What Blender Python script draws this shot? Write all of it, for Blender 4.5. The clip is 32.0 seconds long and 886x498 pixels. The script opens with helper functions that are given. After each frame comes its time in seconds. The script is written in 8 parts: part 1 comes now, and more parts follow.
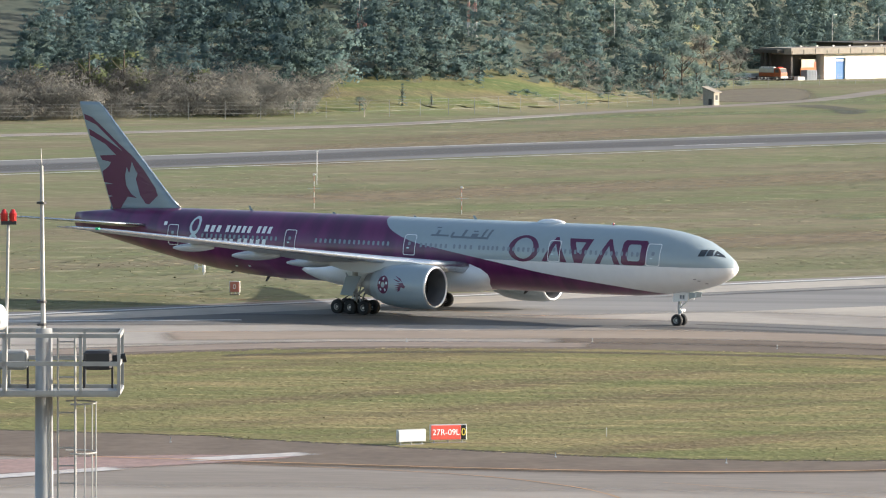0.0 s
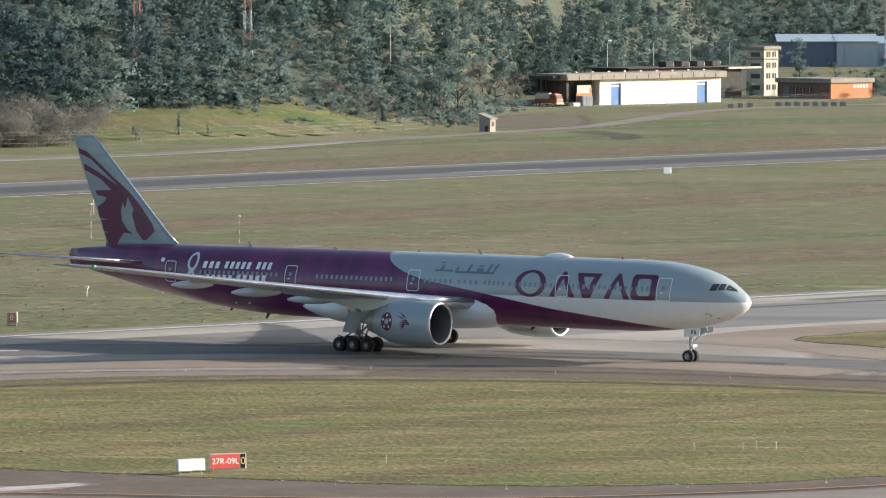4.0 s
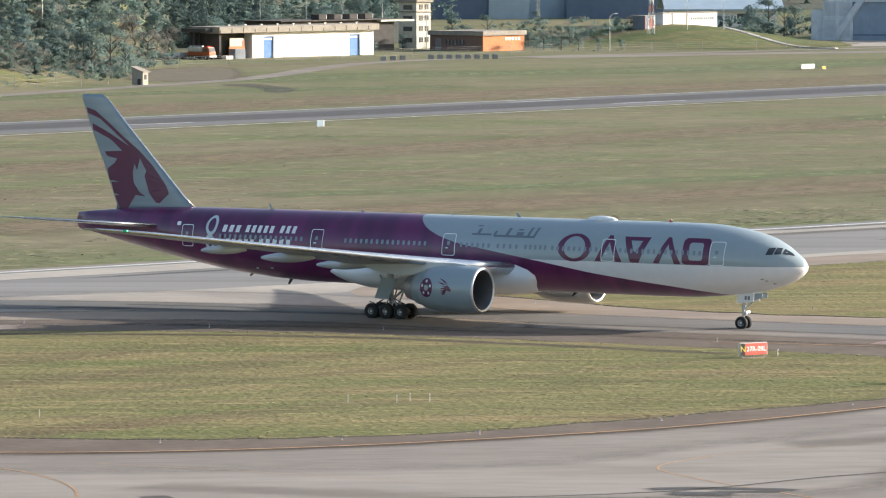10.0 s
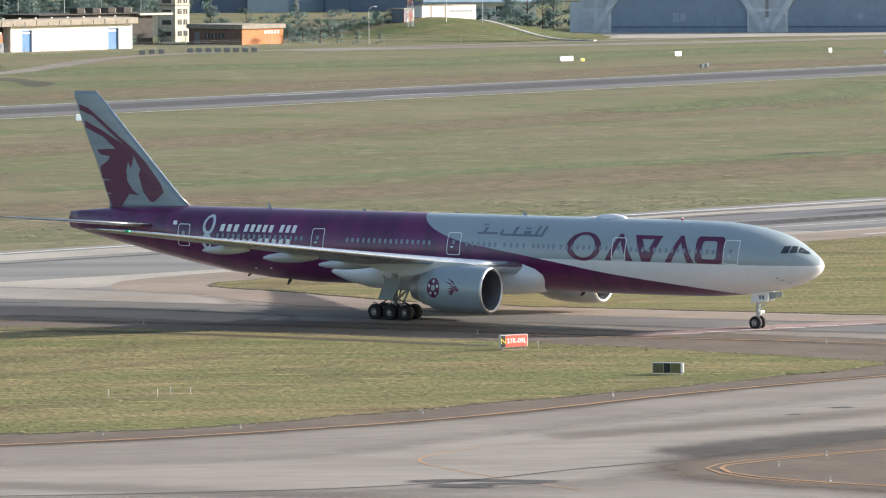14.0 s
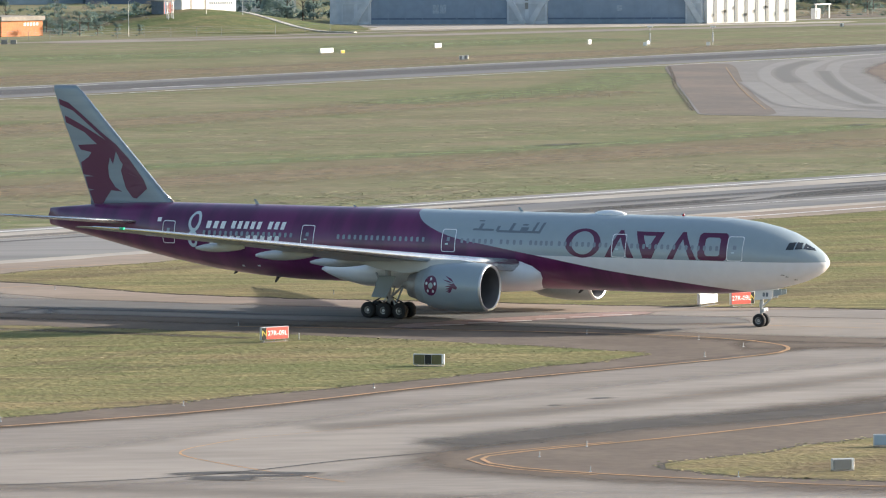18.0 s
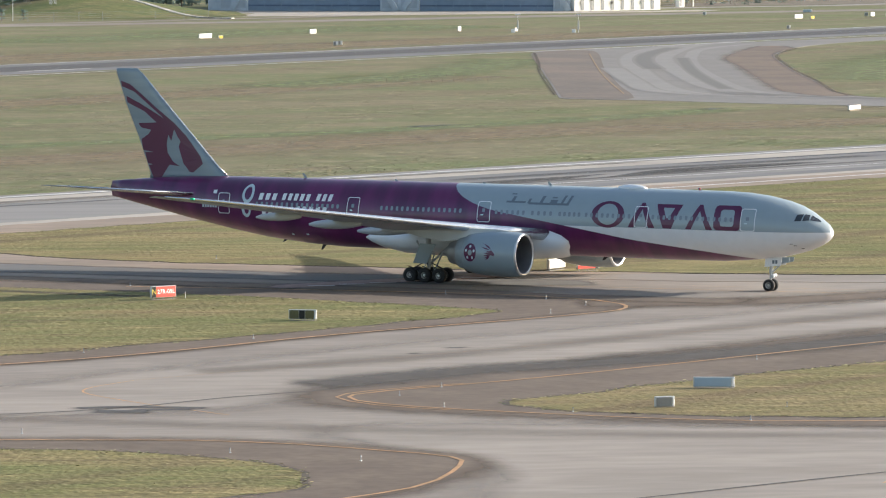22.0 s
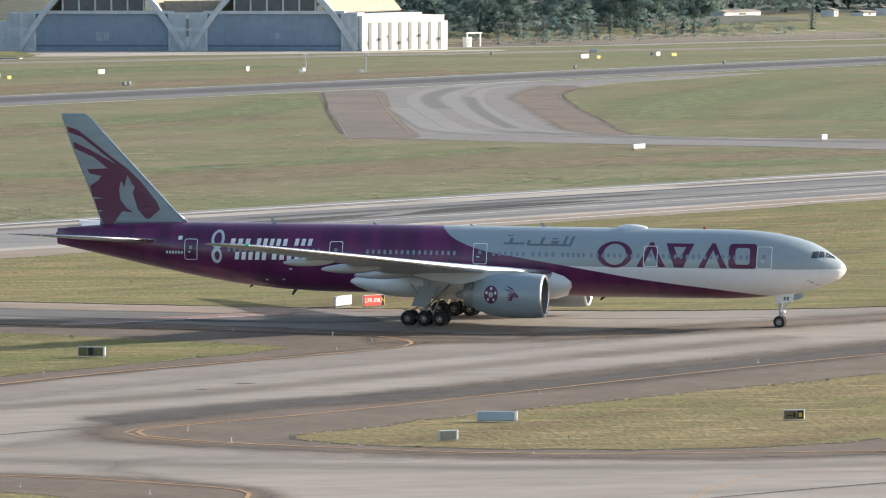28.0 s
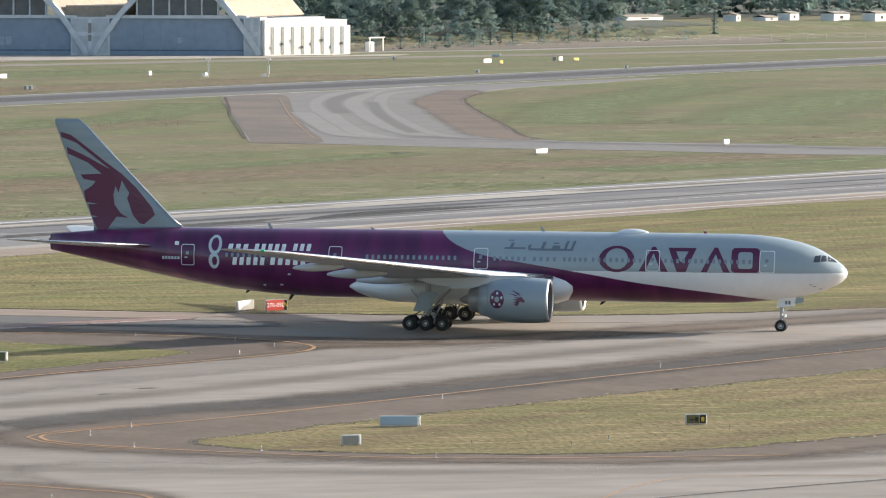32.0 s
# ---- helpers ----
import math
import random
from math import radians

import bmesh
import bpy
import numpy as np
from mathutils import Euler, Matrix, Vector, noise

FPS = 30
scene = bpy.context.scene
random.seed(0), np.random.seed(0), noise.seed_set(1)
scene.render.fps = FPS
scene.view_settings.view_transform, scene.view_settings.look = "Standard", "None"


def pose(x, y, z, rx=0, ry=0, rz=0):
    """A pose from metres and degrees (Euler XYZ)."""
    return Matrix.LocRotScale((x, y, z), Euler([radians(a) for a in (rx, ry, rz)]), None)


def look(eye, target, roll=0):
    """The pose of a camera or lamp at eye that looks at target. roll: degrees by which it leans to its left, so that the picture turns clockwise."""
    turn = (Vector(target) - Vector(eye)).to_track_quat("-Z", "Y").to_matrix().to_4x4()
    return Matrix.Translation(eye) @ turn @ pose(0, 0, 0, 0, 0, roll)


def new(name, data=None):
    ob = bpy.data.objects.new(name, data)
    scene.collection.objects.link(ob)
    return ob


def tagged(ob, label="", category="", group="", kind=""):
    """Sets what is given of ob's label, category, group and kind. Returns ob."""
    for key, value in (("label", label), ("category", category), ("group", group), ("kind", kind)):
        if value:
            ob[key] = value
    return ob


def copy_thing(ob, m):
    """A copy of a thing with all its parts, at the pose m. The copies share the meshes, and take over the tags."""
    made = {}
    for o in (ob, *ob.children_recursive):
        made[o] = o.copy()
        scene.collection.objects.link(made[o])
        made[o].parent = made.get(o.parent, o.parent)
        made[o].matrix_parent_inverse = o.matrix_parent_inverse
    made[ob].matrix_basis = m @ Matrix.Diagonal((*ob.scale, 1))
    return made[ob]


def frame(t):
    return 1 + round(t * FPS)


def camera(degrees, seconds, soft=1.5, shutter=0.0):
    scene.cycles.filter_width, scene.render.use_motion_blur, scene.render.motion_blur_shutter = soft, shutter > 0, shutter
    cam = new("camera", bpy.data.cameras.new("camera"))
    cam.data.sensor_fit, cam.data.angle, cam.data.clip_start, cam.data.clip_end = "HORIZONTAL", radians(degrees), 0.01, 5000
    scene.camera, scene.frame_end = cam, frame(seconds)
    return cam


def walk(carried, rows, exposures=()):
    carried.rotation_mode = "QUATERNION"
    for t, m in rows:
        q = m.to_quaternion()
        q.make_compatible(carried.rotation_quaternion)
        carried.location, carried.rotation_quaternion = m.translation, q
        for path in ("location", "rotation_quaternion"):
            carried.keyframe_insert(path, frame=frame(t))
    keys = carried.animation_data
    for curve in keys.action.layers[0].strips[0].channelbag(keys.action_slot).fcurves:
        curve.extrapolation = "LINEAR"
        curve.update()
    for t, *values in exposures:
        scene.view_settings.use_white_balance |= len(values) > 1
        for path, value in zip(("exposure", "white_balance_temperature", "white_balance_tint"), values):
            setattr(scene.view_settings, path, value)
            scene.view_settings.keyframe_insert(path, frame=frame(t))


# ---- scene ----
LENS = 9.956


def view(x, y, z, yaw, pitch, roll):
    """A camera pose from its place, the yaw east of +Y, the dip below the horizon and the roll, in degrees."""
    a, b = radians(yaw), radians(pitch)
    way = Vector((math.sin(a) * math.cos(b), math.cos(a) * math.cos(b), -math.sin(b)))
    return look((x, y, z), Vector((x, y, z)) + way * 100, roll)


SHOT = [
    (0.0, 3.73, 47.89, 33.64, -7.156, 3.461, 0.224), (0.5, 3.73, 47.89, 33.64, -6.846, 3.352, 0.055), (1.0, 3.73, 47.89, 33.64, -6.45, 3.297, 0.057),
    (1.5, 3.73, 47.89, 33.64, -6.022, 3.276, 0.018), (2.0, 3.73, 47.89, 33.64, -5.798, 3.243, 0.037), (2.5, 3.73, 47.89, 33.64, -5.573, 3.198, -0.013),
    (3.0, 3.73, 47.89, 33.64, -5.309, 3.147, 0.023), (3.5, 3.73, 47.89, 33.64, -4.973, 3.141, -0.042), (5.5, 3.73, 47.89, 33.64, -3.878, 3.239, -0.114),
    (6.0, 3.73, 47.89, 33.64, -3.64, 3.335, -0.001), (6.5, 3.73, 47.89, 33.64, -3.249, 3.47, -0.067), (7.0, 3.73, 47.89, 33.64, -2.846, 3.628, -0.05),
    (7.5, 3.73, 47.89, 33.64, -2.57, 3.709, -0.094), (8.0, 3.73, 47.89, 33.64, -2.346, 3.77, -0.066), (8.5, 3.73, 47.89, 33.64, -2.04, 3.729, -0.136),
    (9.0, 3.73, 47.89, 33.64, -1.619, 3.67, -0.122), (9.5, 3.73, 47.89, 33.64, -1.169, 3.668, -0.102), (10.0, 3.73, 47.89, 33.64, -0.74, 3.685, -0.118),
    (10.5, 3.73, 47.89, 33.64, -0.269, 3.715, -0.118), (11.0, 3.73, 47.89, 33.64, 0.03, 3.753, -0.19), (11.5, 3.73, 47.89, 33.64, 0.257, 3.751, -0.165),
    (12.0, 3.73, 47.89, 33.64, 0.596, 3.782, -0.149), (12.5, 3.73, 47.89, 33.64, 1.059, 3.797, -0.184), (13.0, 3.73, 47.89, 33.64, 1.402, 3.817, -0.243),
    (13.5, 3.73, 47.89, 33.64, 1.677, 3.8, -0.255), (15.5, 3.73, 47.89, 33.64, 2.969, 3.714, -0.244), (16.0, 3.73, 47.89, 33.64, 3.335, 3.731, -0.29),
    (16.5, 3.73, 47.89, 33.64, 3.69, 3.753, -0.272), (17.0, 3.73, 47.89, 33.64, 3.993, 3.784, -0.244), (17.5, 3.73, 47.89, 33.64, 4.349, 3.834, -0.232),
    (18.0, 3.73, 47.89, 33.64, 4.667, 3.873, -0.231), (18.5, 3.73, 47.89, 33.64, 4.929, 3.932, -0.245), (19.0, 3.73, 47.89, 33.64, 5.147, 4.056, -0.232),
    (19.5, 3.73, 47.89, 33.64, 5.282, 4.144, -0.219), (20.0, 3.73, 47.89, 33.64, 5.459, 4.254, -0.21), (20.5, 3.73, 47.89, 33.64, 5.708, 4.377, -0.165),
    (20.8, 3.73, 47.89, 33.64, 5.863, 4.405, -0.165), (20.9, 3.59, 46.05, 33.7, 5.908, 4.404, -0.164), (21.0, 3.3, 42.37, 33.82, 5.949, 4.397, -0.162),
    (21.1, 3.01, 38.68, 33.93, 5.976, 4.378, -0.155), (21.2, 2.73, 35.0, 34.05, 5.998, 4.354, -0.145), (21.3, 2.44, 31.32, 34.16, 6.015, 4.325, -0.132),
    (21.4, 2.15, 27.63, 34.28, 6.028, 4.291, -0.115), (21.5, 1.86, 23.95, 34.39, 6.039, 4.254, -0.094), (21.6, 1.58, 20.26, 34.51, 6.043, 4.21, -0.052),
    (21.7, 1.29, 16.58, 34.62, 6.047, 4.165, -0.009), (21.8, 1.0, 12.89, 34.74, 6.053, 4.12, 0.031), (21.9, 0.72, 9.21, 34.85, 6.064, 4.076, 0.066),
    (22.0, 0.43, 5.53, 34.97, 6.082, 4.036, 0.091), (22.1, 0.14, 1.84, 35.09, 6.125, 4.009, 0.075), (22.2, 0.0, 0.0, 35.14, 6.175, 3.986, 0.049),
    (22.5, 0.0, 0.0, 35.14, 6.356, 3.93, -0.049), (23.0, 0.0, 0.0, 35.14, 6.658, 3.832, -0.071), (23.5, 0.0, 0.0, 35.14, 6.828, 3.757, -0.043),
    (24.0, 0.0, 0.0, 35.14, 7.039, 3.689, -0.022), (24.5, 0.0, 0.0, 35.14, 7.189, 3.654, 0.01), (25.0, 0.0, 0.0, 35.14, 7.299, 3.625, 0.035),
    (25.5, 0.0, 0.0, 35.14, 7.487, 3.589, 0.012), (26.0, 0.0, 0.0, 35.14, 7.761, 3.561, 0.004), (26.5, 0.0, 0.0, 35.14, 8.005, 3.557, 0.025),
    (28.5, 0.0, 0.0, 35.14, 8.59, 3.584, 0.109), (29.0, 0.0, 0.0, 35.14, 8.731, 3.556, 0.127), (29.5, 0.0, 0.0, 35.14, 8.855, 3.565, 0.132),
    (30.0, 0.0, 0.0, 35.14, 9.021, 3.565, 0.159), (30.5, 0.0, 0.0, 35.14, 9.207, 3.55, 0.163), (31.0, 0.0, 0.0, 35.14, 9.383, 3.533, 0.133),
    (31.5, 0.0, 0.0, 35.14, 9.523, 3.513, 0.126), (32.0, 0.0, 0.0, 35.14, 9.558, 3.53, 0.149),
]

cam = camera(LENS, 32.0, soft=1.1)
# the clip's own exposure sinks a little and recovers
walk(cam, [(t, view(*v)) for t, *v in SHOT], [(0, 1.0), (1, 1.0), (2, 0.95), (3, 0.81), (3.5, 0.78), (6, 0.77), (7, 0.78), (8, 0.96), (9, 1.0), (12, 1.0), (20, 1.02), (22, 0.97), (32, 0.96)])

# ---- light ----
SUN_ELEVATION, SUN_BEARING = 16.5, 78.0        # bearing: degrees clockwise from +Y
world = bpy.data.worlds.new("world")
scene.world = world
world.use_nodes = True
sky = world.node_tree.nodes.new("ShaderNodeTexSky")
sky.sky_type, sky.sun_disc = "NISHITA", False
sky.sun_elevation, sky.sun_rotation = radians(SUN_ELEVATION), radians(SUN_BEARING)
sky.dust_density, sky.air_density = 2.0, 1.0
back = world.node_tree.nodes["Background"]
back.inputs["Strength"].default_value = 0.125
world.node_tree.links.new(sky.outputs["Color"], back.inputs["Color"])
sun = new("sun", bpy.data.lights.new("sun", "SUN"))
sun.data.energy, sun.data.angle, sun.data.color = 4.4, radians(0.6), (1.0, 0.925, 0.84)
a, e = radians(SUN_BEARING), radians(SUN_ELEVATION)
sun.matrix_world = look((300, 300, 200), Vector((300, 300, 200)) - Vector((math.sin(a) * math.cos(e), math.cos(a) * math.cos(e), math.sin(e))))


# ---- materials ----
def material(name, colour, rough=0.6, metal=0.0, vary=0.12, size=1.0, bump=0.0, bump_size=0.2, stain=None, stain_size=8.0, stain_amount=0.5,
             spread=0.0, stretch=(1, 1, 1), turn=0.0, glow=None, coat=0.0):
    """A procedural surface: base colour, fine variation, a second tone in large patches, relief; spread varies it from piece to piece."""
    m = bpy.data.materials.new(name)
    m.use_nodes = True
    nt = m.node_tree
    n, l = nt.nodes, nt.links
    b = n["Principled BSDF"]
    b.inputs["Roughness"].default_value, b.inputs["Metallic"].default_value = rough, metal
    b.inputs["Coat Weight"].default_value = coat
    b.inputs["Coat Roughness"].default_value = 0.12
    co = n.new("ShaderNodeTexCoord")
    mp = n.new("ShaderNodeMapping")
    mp.inputs["Scale"].default_value = stretch
    mp.inputs["Rotation"].default_value = (0, 0, radians(turn))
    l.new(co.outputs["Object"], mp.inputs["Vector"])
    fine = n.new("ShaderNodeTexNoise")
    fine.inputs["Scale"].default_value, fine.inputs["Detail"].default_value = 1 / size, 6
    l.new(mp.outputs["Vector"], fine.inputs["Vector"])
    ramp = n.new("ShaderNodeMapRange")
    ramp.inputs["From Min"].default_value, ramp.inputs["From Max"].default_value = 0.3, 0.7
    ramp.inputs["To Min"].default_value, ramp.inputs["To Max"].default_value = 1 - vary, 1 + vary
    l.new(fine.outputs["Fac"], ramp.inputs["Value"])
    tone = n.new("ShaderNodeRGB")
    tone.outputs[0].default_value = (*colour, 1)
    last = tone.outputs[0]
    if stain:
        big = n.new("ShaderNodeTexNoise")
        big.inputs["Scale"].default_value, big.inputs["Detail"].default_value = 1 / stain_size, 5
        l.new(mp.outputs["Vector"], big.inputs["Vector"])
        step = n.new("ShaderNodeMapRange")
        step.inputs["From Min"].default_value, step.inputs["From Max"].default_value = 0.42, 0.62
        step.inputs["To Max"].default_value = stain_amount
        l.new(big.outputs["Fac"], step.inputs["Value"])
        mix = n.new("ShaderNodeMix")
        mix.data_type = "RGBA"
        l.new(step.outputs["Result"], mix.inputs["Factor"])
        l.new(last, mix.inputs["A"])
        mix.inputs["B"].default_value = (*stain, 1)
        last = mix.outputs["Result"]
    hsv = n.new("ShaderNodeHueSaturation")
    l.new(last, hsv.inputs["Color"])
    value = ramp.outputs["Result"]
    if spread:
        info = n.new("ShaderNodeObjectInfo")
        geo = n.new("ShaderNodeNewGeometry")
        add = n.new("ShaderNodeMath")
        add.operation = "ADD"
        l.new(info.outputs["Random"], add.inputs[0])
        l.new(geo.outputs["Random Per Island"], add.inputs[1])
        r2 = n.new("ShaderNodeMapRange")
        r2.inputs["From Max"].default_value = 2
        r2.inputs["To Min"].default_value, r2.inputs["To Max"].default_value = 1 - spread, 1 + spread
        l.new(add.outputs[0], r2.inputs["Value"])
        mul = n.new("ShaderNodeMath")
        mul.operation = "MULTIPLY"
        l.new(value, mul.inputs[0])
        l.new(r2.outputs["Result"], mul.inputs[1])
        value = mul.outputs[0]
    l.new(value, hsv.inputs["Value"])
    l.new(hsv.outputs["Color"], b.inputs["Base Color"])
    if bump:
        rel = n.new("ShaderNodeTexNoise")
        rel.inputs["Scale"].default_value, rel.inputs["Detail"].default_value = 1 / bump_size, 4
        l.new(mp.outputs["Vector"], rel.inputs["Vector"])
        bm_ = n.new("ShaderNodeBump")
        bm_.inputs["Strength"].default_value, bm_.inputs["Distance"].default_value = bump, bump_size
        l.new(rel.outputs["Fac"], bm_.inputs["Height"])
        l.new(bm_.outputs["Normal"], b.inputs["Normal"])
    if glow:
        b.inputs["Emission Color"].default_value, b.inputs["Emission Strength"].default_value = (*glow[:3], 1), glow[3]
    return m


WHITE = material("white_paint", (0.78, 0.79, 0.8), 0.3, vary=0.03, size=2, coat=0.4)
GREY_PAINT = material("grey_paint", (0.285, 0.345, 0.378), 0.3, vary=0.04, size=2, coat=0.4)
MAROON = material("maroon_paint", (0.098, 0.01, 0.055), 0.35, vary=0.05, size=2, coat=0.3)
SILVER = material("bare_metal", (0.75, 0.76, 0.78), 0.25, 0.9, vary=0.05)
DARK_METAL = material("dark_metal", (0.06, 0.06, 0.065), 0.45, 0.6)
GEAR_GREY = material("gear_grey", (0.42, 0.44, 0.45), 0.45, 0.2)
RUBBER = material("rubber", (0.018, 0.018, 0.019), 0.8, bump=0.1, bump_size=0.05)
GLASS_DARK = material("dark_glass", (0.035, 0.042, 0.05), 0.08, coat=0.5, vary=0.0)
PANE = material("cabin_window", (0.24, 0.265, 0.305), 0.2, vary=0.1)
RED_LIT = material("lit_red_sign", (0.6, 0.09, 0.07), 0.5, glow=(0.8, 0.12, 0.08, 0.25))
WHITE_LIT = material("lit_white_legend", (0.85, 0.85, 0.85), 0.5, glow=(1, 0.95, 0.9, 0.3))
YELLOW_LIT = material("lit_yellow_legend", (0.62, 0.5, 0.1), 0.5, glow=(0.9, 0.7, 0.1, 0.2))
SIGN_WHITE = material("sign_white", (0.85, 0.85, 0.85), 0.5, vary=0.04)
BLACK = material("black", (0.015, 0.015, 0.015), 0.55)
YELLOW = material("yellow_sign", (0.62, 0.44, 0.03), 0.5)
STEEL = material("galvanised_steel", (0.36, 0.39, 0.41), 0.45, 0.5, vary=0.12, size=0.4)
PALE_STEEL = material("pale_steel", (0.62, 0.62, 0.6), 0.45, 0.2, vary=0.08, size=0.3)
RED_LENS = material("red_lens", (0.42, 0.02, 0.02), 0.2)
GREEN_LENS = material("green_lens", (0.02, 0.5, 0.25), 0.15)
CLEAR_LENS = material("clear_lens", (0.9, 0.9, 0.88), 0.08)

# ---- mesh helpers ----


def link(name, verts, faces, mat, parent=None, label="", smooth=False, mats=None, ids=None):
    me = bpy.data.meshes.new(name)
    me.from_pydata([tuple(v) for v in verts], [], [tuple(f) for f in faces])
    for k in (mats or [mat]):
        me.materials.append(k)
    if ids is not None:
        me.polygons.foreach_set("material_index", ids)
    if smooth:
        me.polygons.foreach_set("use_smooth", [True] * len(me.polygons))
    me.update()
    ob = new(name, me)
    ob.parent = parent
    if label:
        tagged(ob, label)
    return ob


class Build:
    """Collects simple solids into one mesh."""

    def __init__(self):
        self.v, self.f = [], []

    def add(self, verts, faces):
        k = len(self.v)
        self.v += [tuple(p) for p in verts]
        self.f += [tuple(i + k for i in f) for f in faces]
        return self

    def box(self, x0, y0, z0, x1, y1, z1, bevel=0.0, m=None):
        x0, x1 = min(x0, x1), max(x0, x1)
        y0, y1 = min(y0, y1), max(y0, y1)
        z0, z1 = min(z0, z1), max(z0, z1)
        b = bevel
        if b:
            ring = [(x0 + b, y0), (x1 - b, y0), (x1, y0 + b), (x1, y1 - b), (x1 - b, y1), (x0 + b, y1), (x0, y1 - b), (x0, y0 + b)]
            cx, cy = (x0 + x1) / 2, (y0 + y1) / 2
            vs = []
            for z, s in ((z0, b), (z0 + b, 0), (z1 - b, 0), (z1, b)):
                vs += [(x + (cx - x) * min(1, s / max(abs(cx - x), 1e-6)) * (1 if s else 0), y + (cy - y) * min(1, s / max(abs(cy - y), 1e-6)) * (1 if s else 0), z) for x, y in ring]
            fs = [tuple(range(7, -1, -1)), tuple(range(24, 32))]
            for r in range(3):
                fs += [(r * 8 + i, r * 8 + (i + 1) % 8, r * 8 + 8 + (i + 1) % 8, r * 8 + 8 + i) for i in range(8)]
        else:
            vs = [(x0, y0, z0), (x1, y0, z0), (x1, y1, z0), (x0, y1, z0), (x0, y0, z1), (x1, y0, z1), (x1, y1, z1), (x0, y1, z1)]
            fs = [(3, 2, 1, 0), (4, 5, 6, 7), (0, 1, 5, 4), (1, 2, 6, 5), (2, 3, 7, 6), (3, 0, 4, 7)]
        if m is not None:
            vs = [m @ Vector(p) for p in vs]
        return self.add(vs, fs)

    def rod(self, a, b, r0, r1=None, n=10):
        a, b = Vector(a), Vector(b)
        r1 = r0 if r1 is None else r1
        d = (b - a).normalized()
        s = d.orthogonal().normalized()
        t = d.cross(s)
        vs = []
        for p, r in ((a, r0), (b, r1)):
            vs += [p + (s * math.cos(2 * math.pi * i / n) + t * math.sin(2 * math.pi * i / n)) * r for i in range(n)]
        fs = [tuple(range(n - 1, -1, -1)), tuple(range(n, 2 * n))]
        fs += [(i, (i + 1) % n, n + (i + 1) % n, n + i) for i in range(n)]
        return self.add(vs, fs)

    def loft(self, rings, caps=True):
        n = len(rings[0])
        vs = [p for r in rings for p in r]
        fs = [(k * n + i, k * n + (i + 1) % n, (k + 1) * n + (i + 1) % n, (k + 1) * n + i) for k in range(len(rings) - 1) for i in range(n)]
        if caps:
            fs += [tuple(range(n - 1, -1, -1)), tuple(range((len(rings) - 1) * n, len(rings) * n))]
        return self.add(vs, fs)

    def done(self, name, mat, parent=None, label="", smooth=False):
        return link(name, self.v, self.f, mat, parent, label, smooth)


def thing(name, m, label, category, group="", kind=""):
    ob = new(name)
    ob.matrix_world = m
    return tagged(ob, label, category, group, kind)


def spline(points, step=4.0, closed=False):
    """A smooth line through a few points (Catmull-Rom)."""
    p = [Vector(q).to_2d() if len(q) > 2 else Vector(q) for q in points]
    n = len(p)
    out = []
    for i in range(n if closed else n - 1):
        if closed:
            a, b, c, d = p[i - 1], p[i], p[(i + 1) % n], p[(i + 2) % n]
        else:
            a, b, c, d = p[max(i - 1, 0)], p[i], p[i + 1], p[min(i + 2, n - 1)]
        k = max(2, min(40, int((c - b).length / step)))
        for j in range(k):
            t = j / k
            out.append(0.5 * ((2 * b) + (c - a) * t + (2 * a - 5 * b + 4 * c - d) * t * t + (3 * b - a - 3 * c + d) * t ** 3))
    if not closed:
        out.append(p[-1])
    return out


def grown(line, d):
    """A closed outline moved outwards by d metres."""
    n = len(line)
    area = sum(line[i - 1].x * line[i].y - line[i].x * line[i - 1].y for i in range(n))
    s = 1 if area > 0 else -1
    out = []
    for i in range(n):
        t = (line[(i + 1) % n] - line[i - 1]).normalized()
        out.append(line[i] + Vector((t.y, -t.x)) * d * s)
    return out


def sheet(name, outline, z, mat, label, thick=0.05, kind="structure", category="ground"):
    """A level slab with the given outline, its top at z."""
    bm = bmesh.new()
    top = [bm.verts.new((p[0], p[1], z)) for p in outline]
    low = [bm.verts.new((p[0], p[1], z - thick)) for p in outline]
    es = [bm.edges.new((top[i - 1], top[i])) for i in range(len(top))]
    bmesh.ops.triangle_fill(bm, use_beauty=True, use_dissolve=False, edges=es, normal=(0, 0, 1))
    for i in range(len(top)):
        bm.faces.new((low[i - 1], low[i], top[i], top[i - 1]))
    bmesh.ops.recalc_face_normals(bm, faces=bm.faces)
    me = bpy.data.meshes.new(name)
    bm.to_mesh(me)
    bm.free()
    me.materials.append(mat)
    ob = new(name, me)
    return tagged(ob, label, category, kind=kind)


def ribbon(name, line, width, z, mat, label, kind="structure", category="marking", both=None):
    """A flat painted or paved band along a line."""
    vs, fs = [], []
    n = len(line)
    for i, q in enumerate(line):
        t = (line[min(i + 1, n - 1)] - line[max(i - 1, 0)]).normalized()
        s = Vector((-t.y, t.x)) * width / 2
        vs += [(q.x + s.x, q.y + s.y, z), (q.x - s.x, q.y - s.y, z)]
    fs = [(2 * i + 1, 2 * i + 3, 2 * i + 2, 2 * i) for i in range(n - 1)]
    ob = link(name, vs, fs, mat)
    return tagged(ob, label, category, kind=kind)


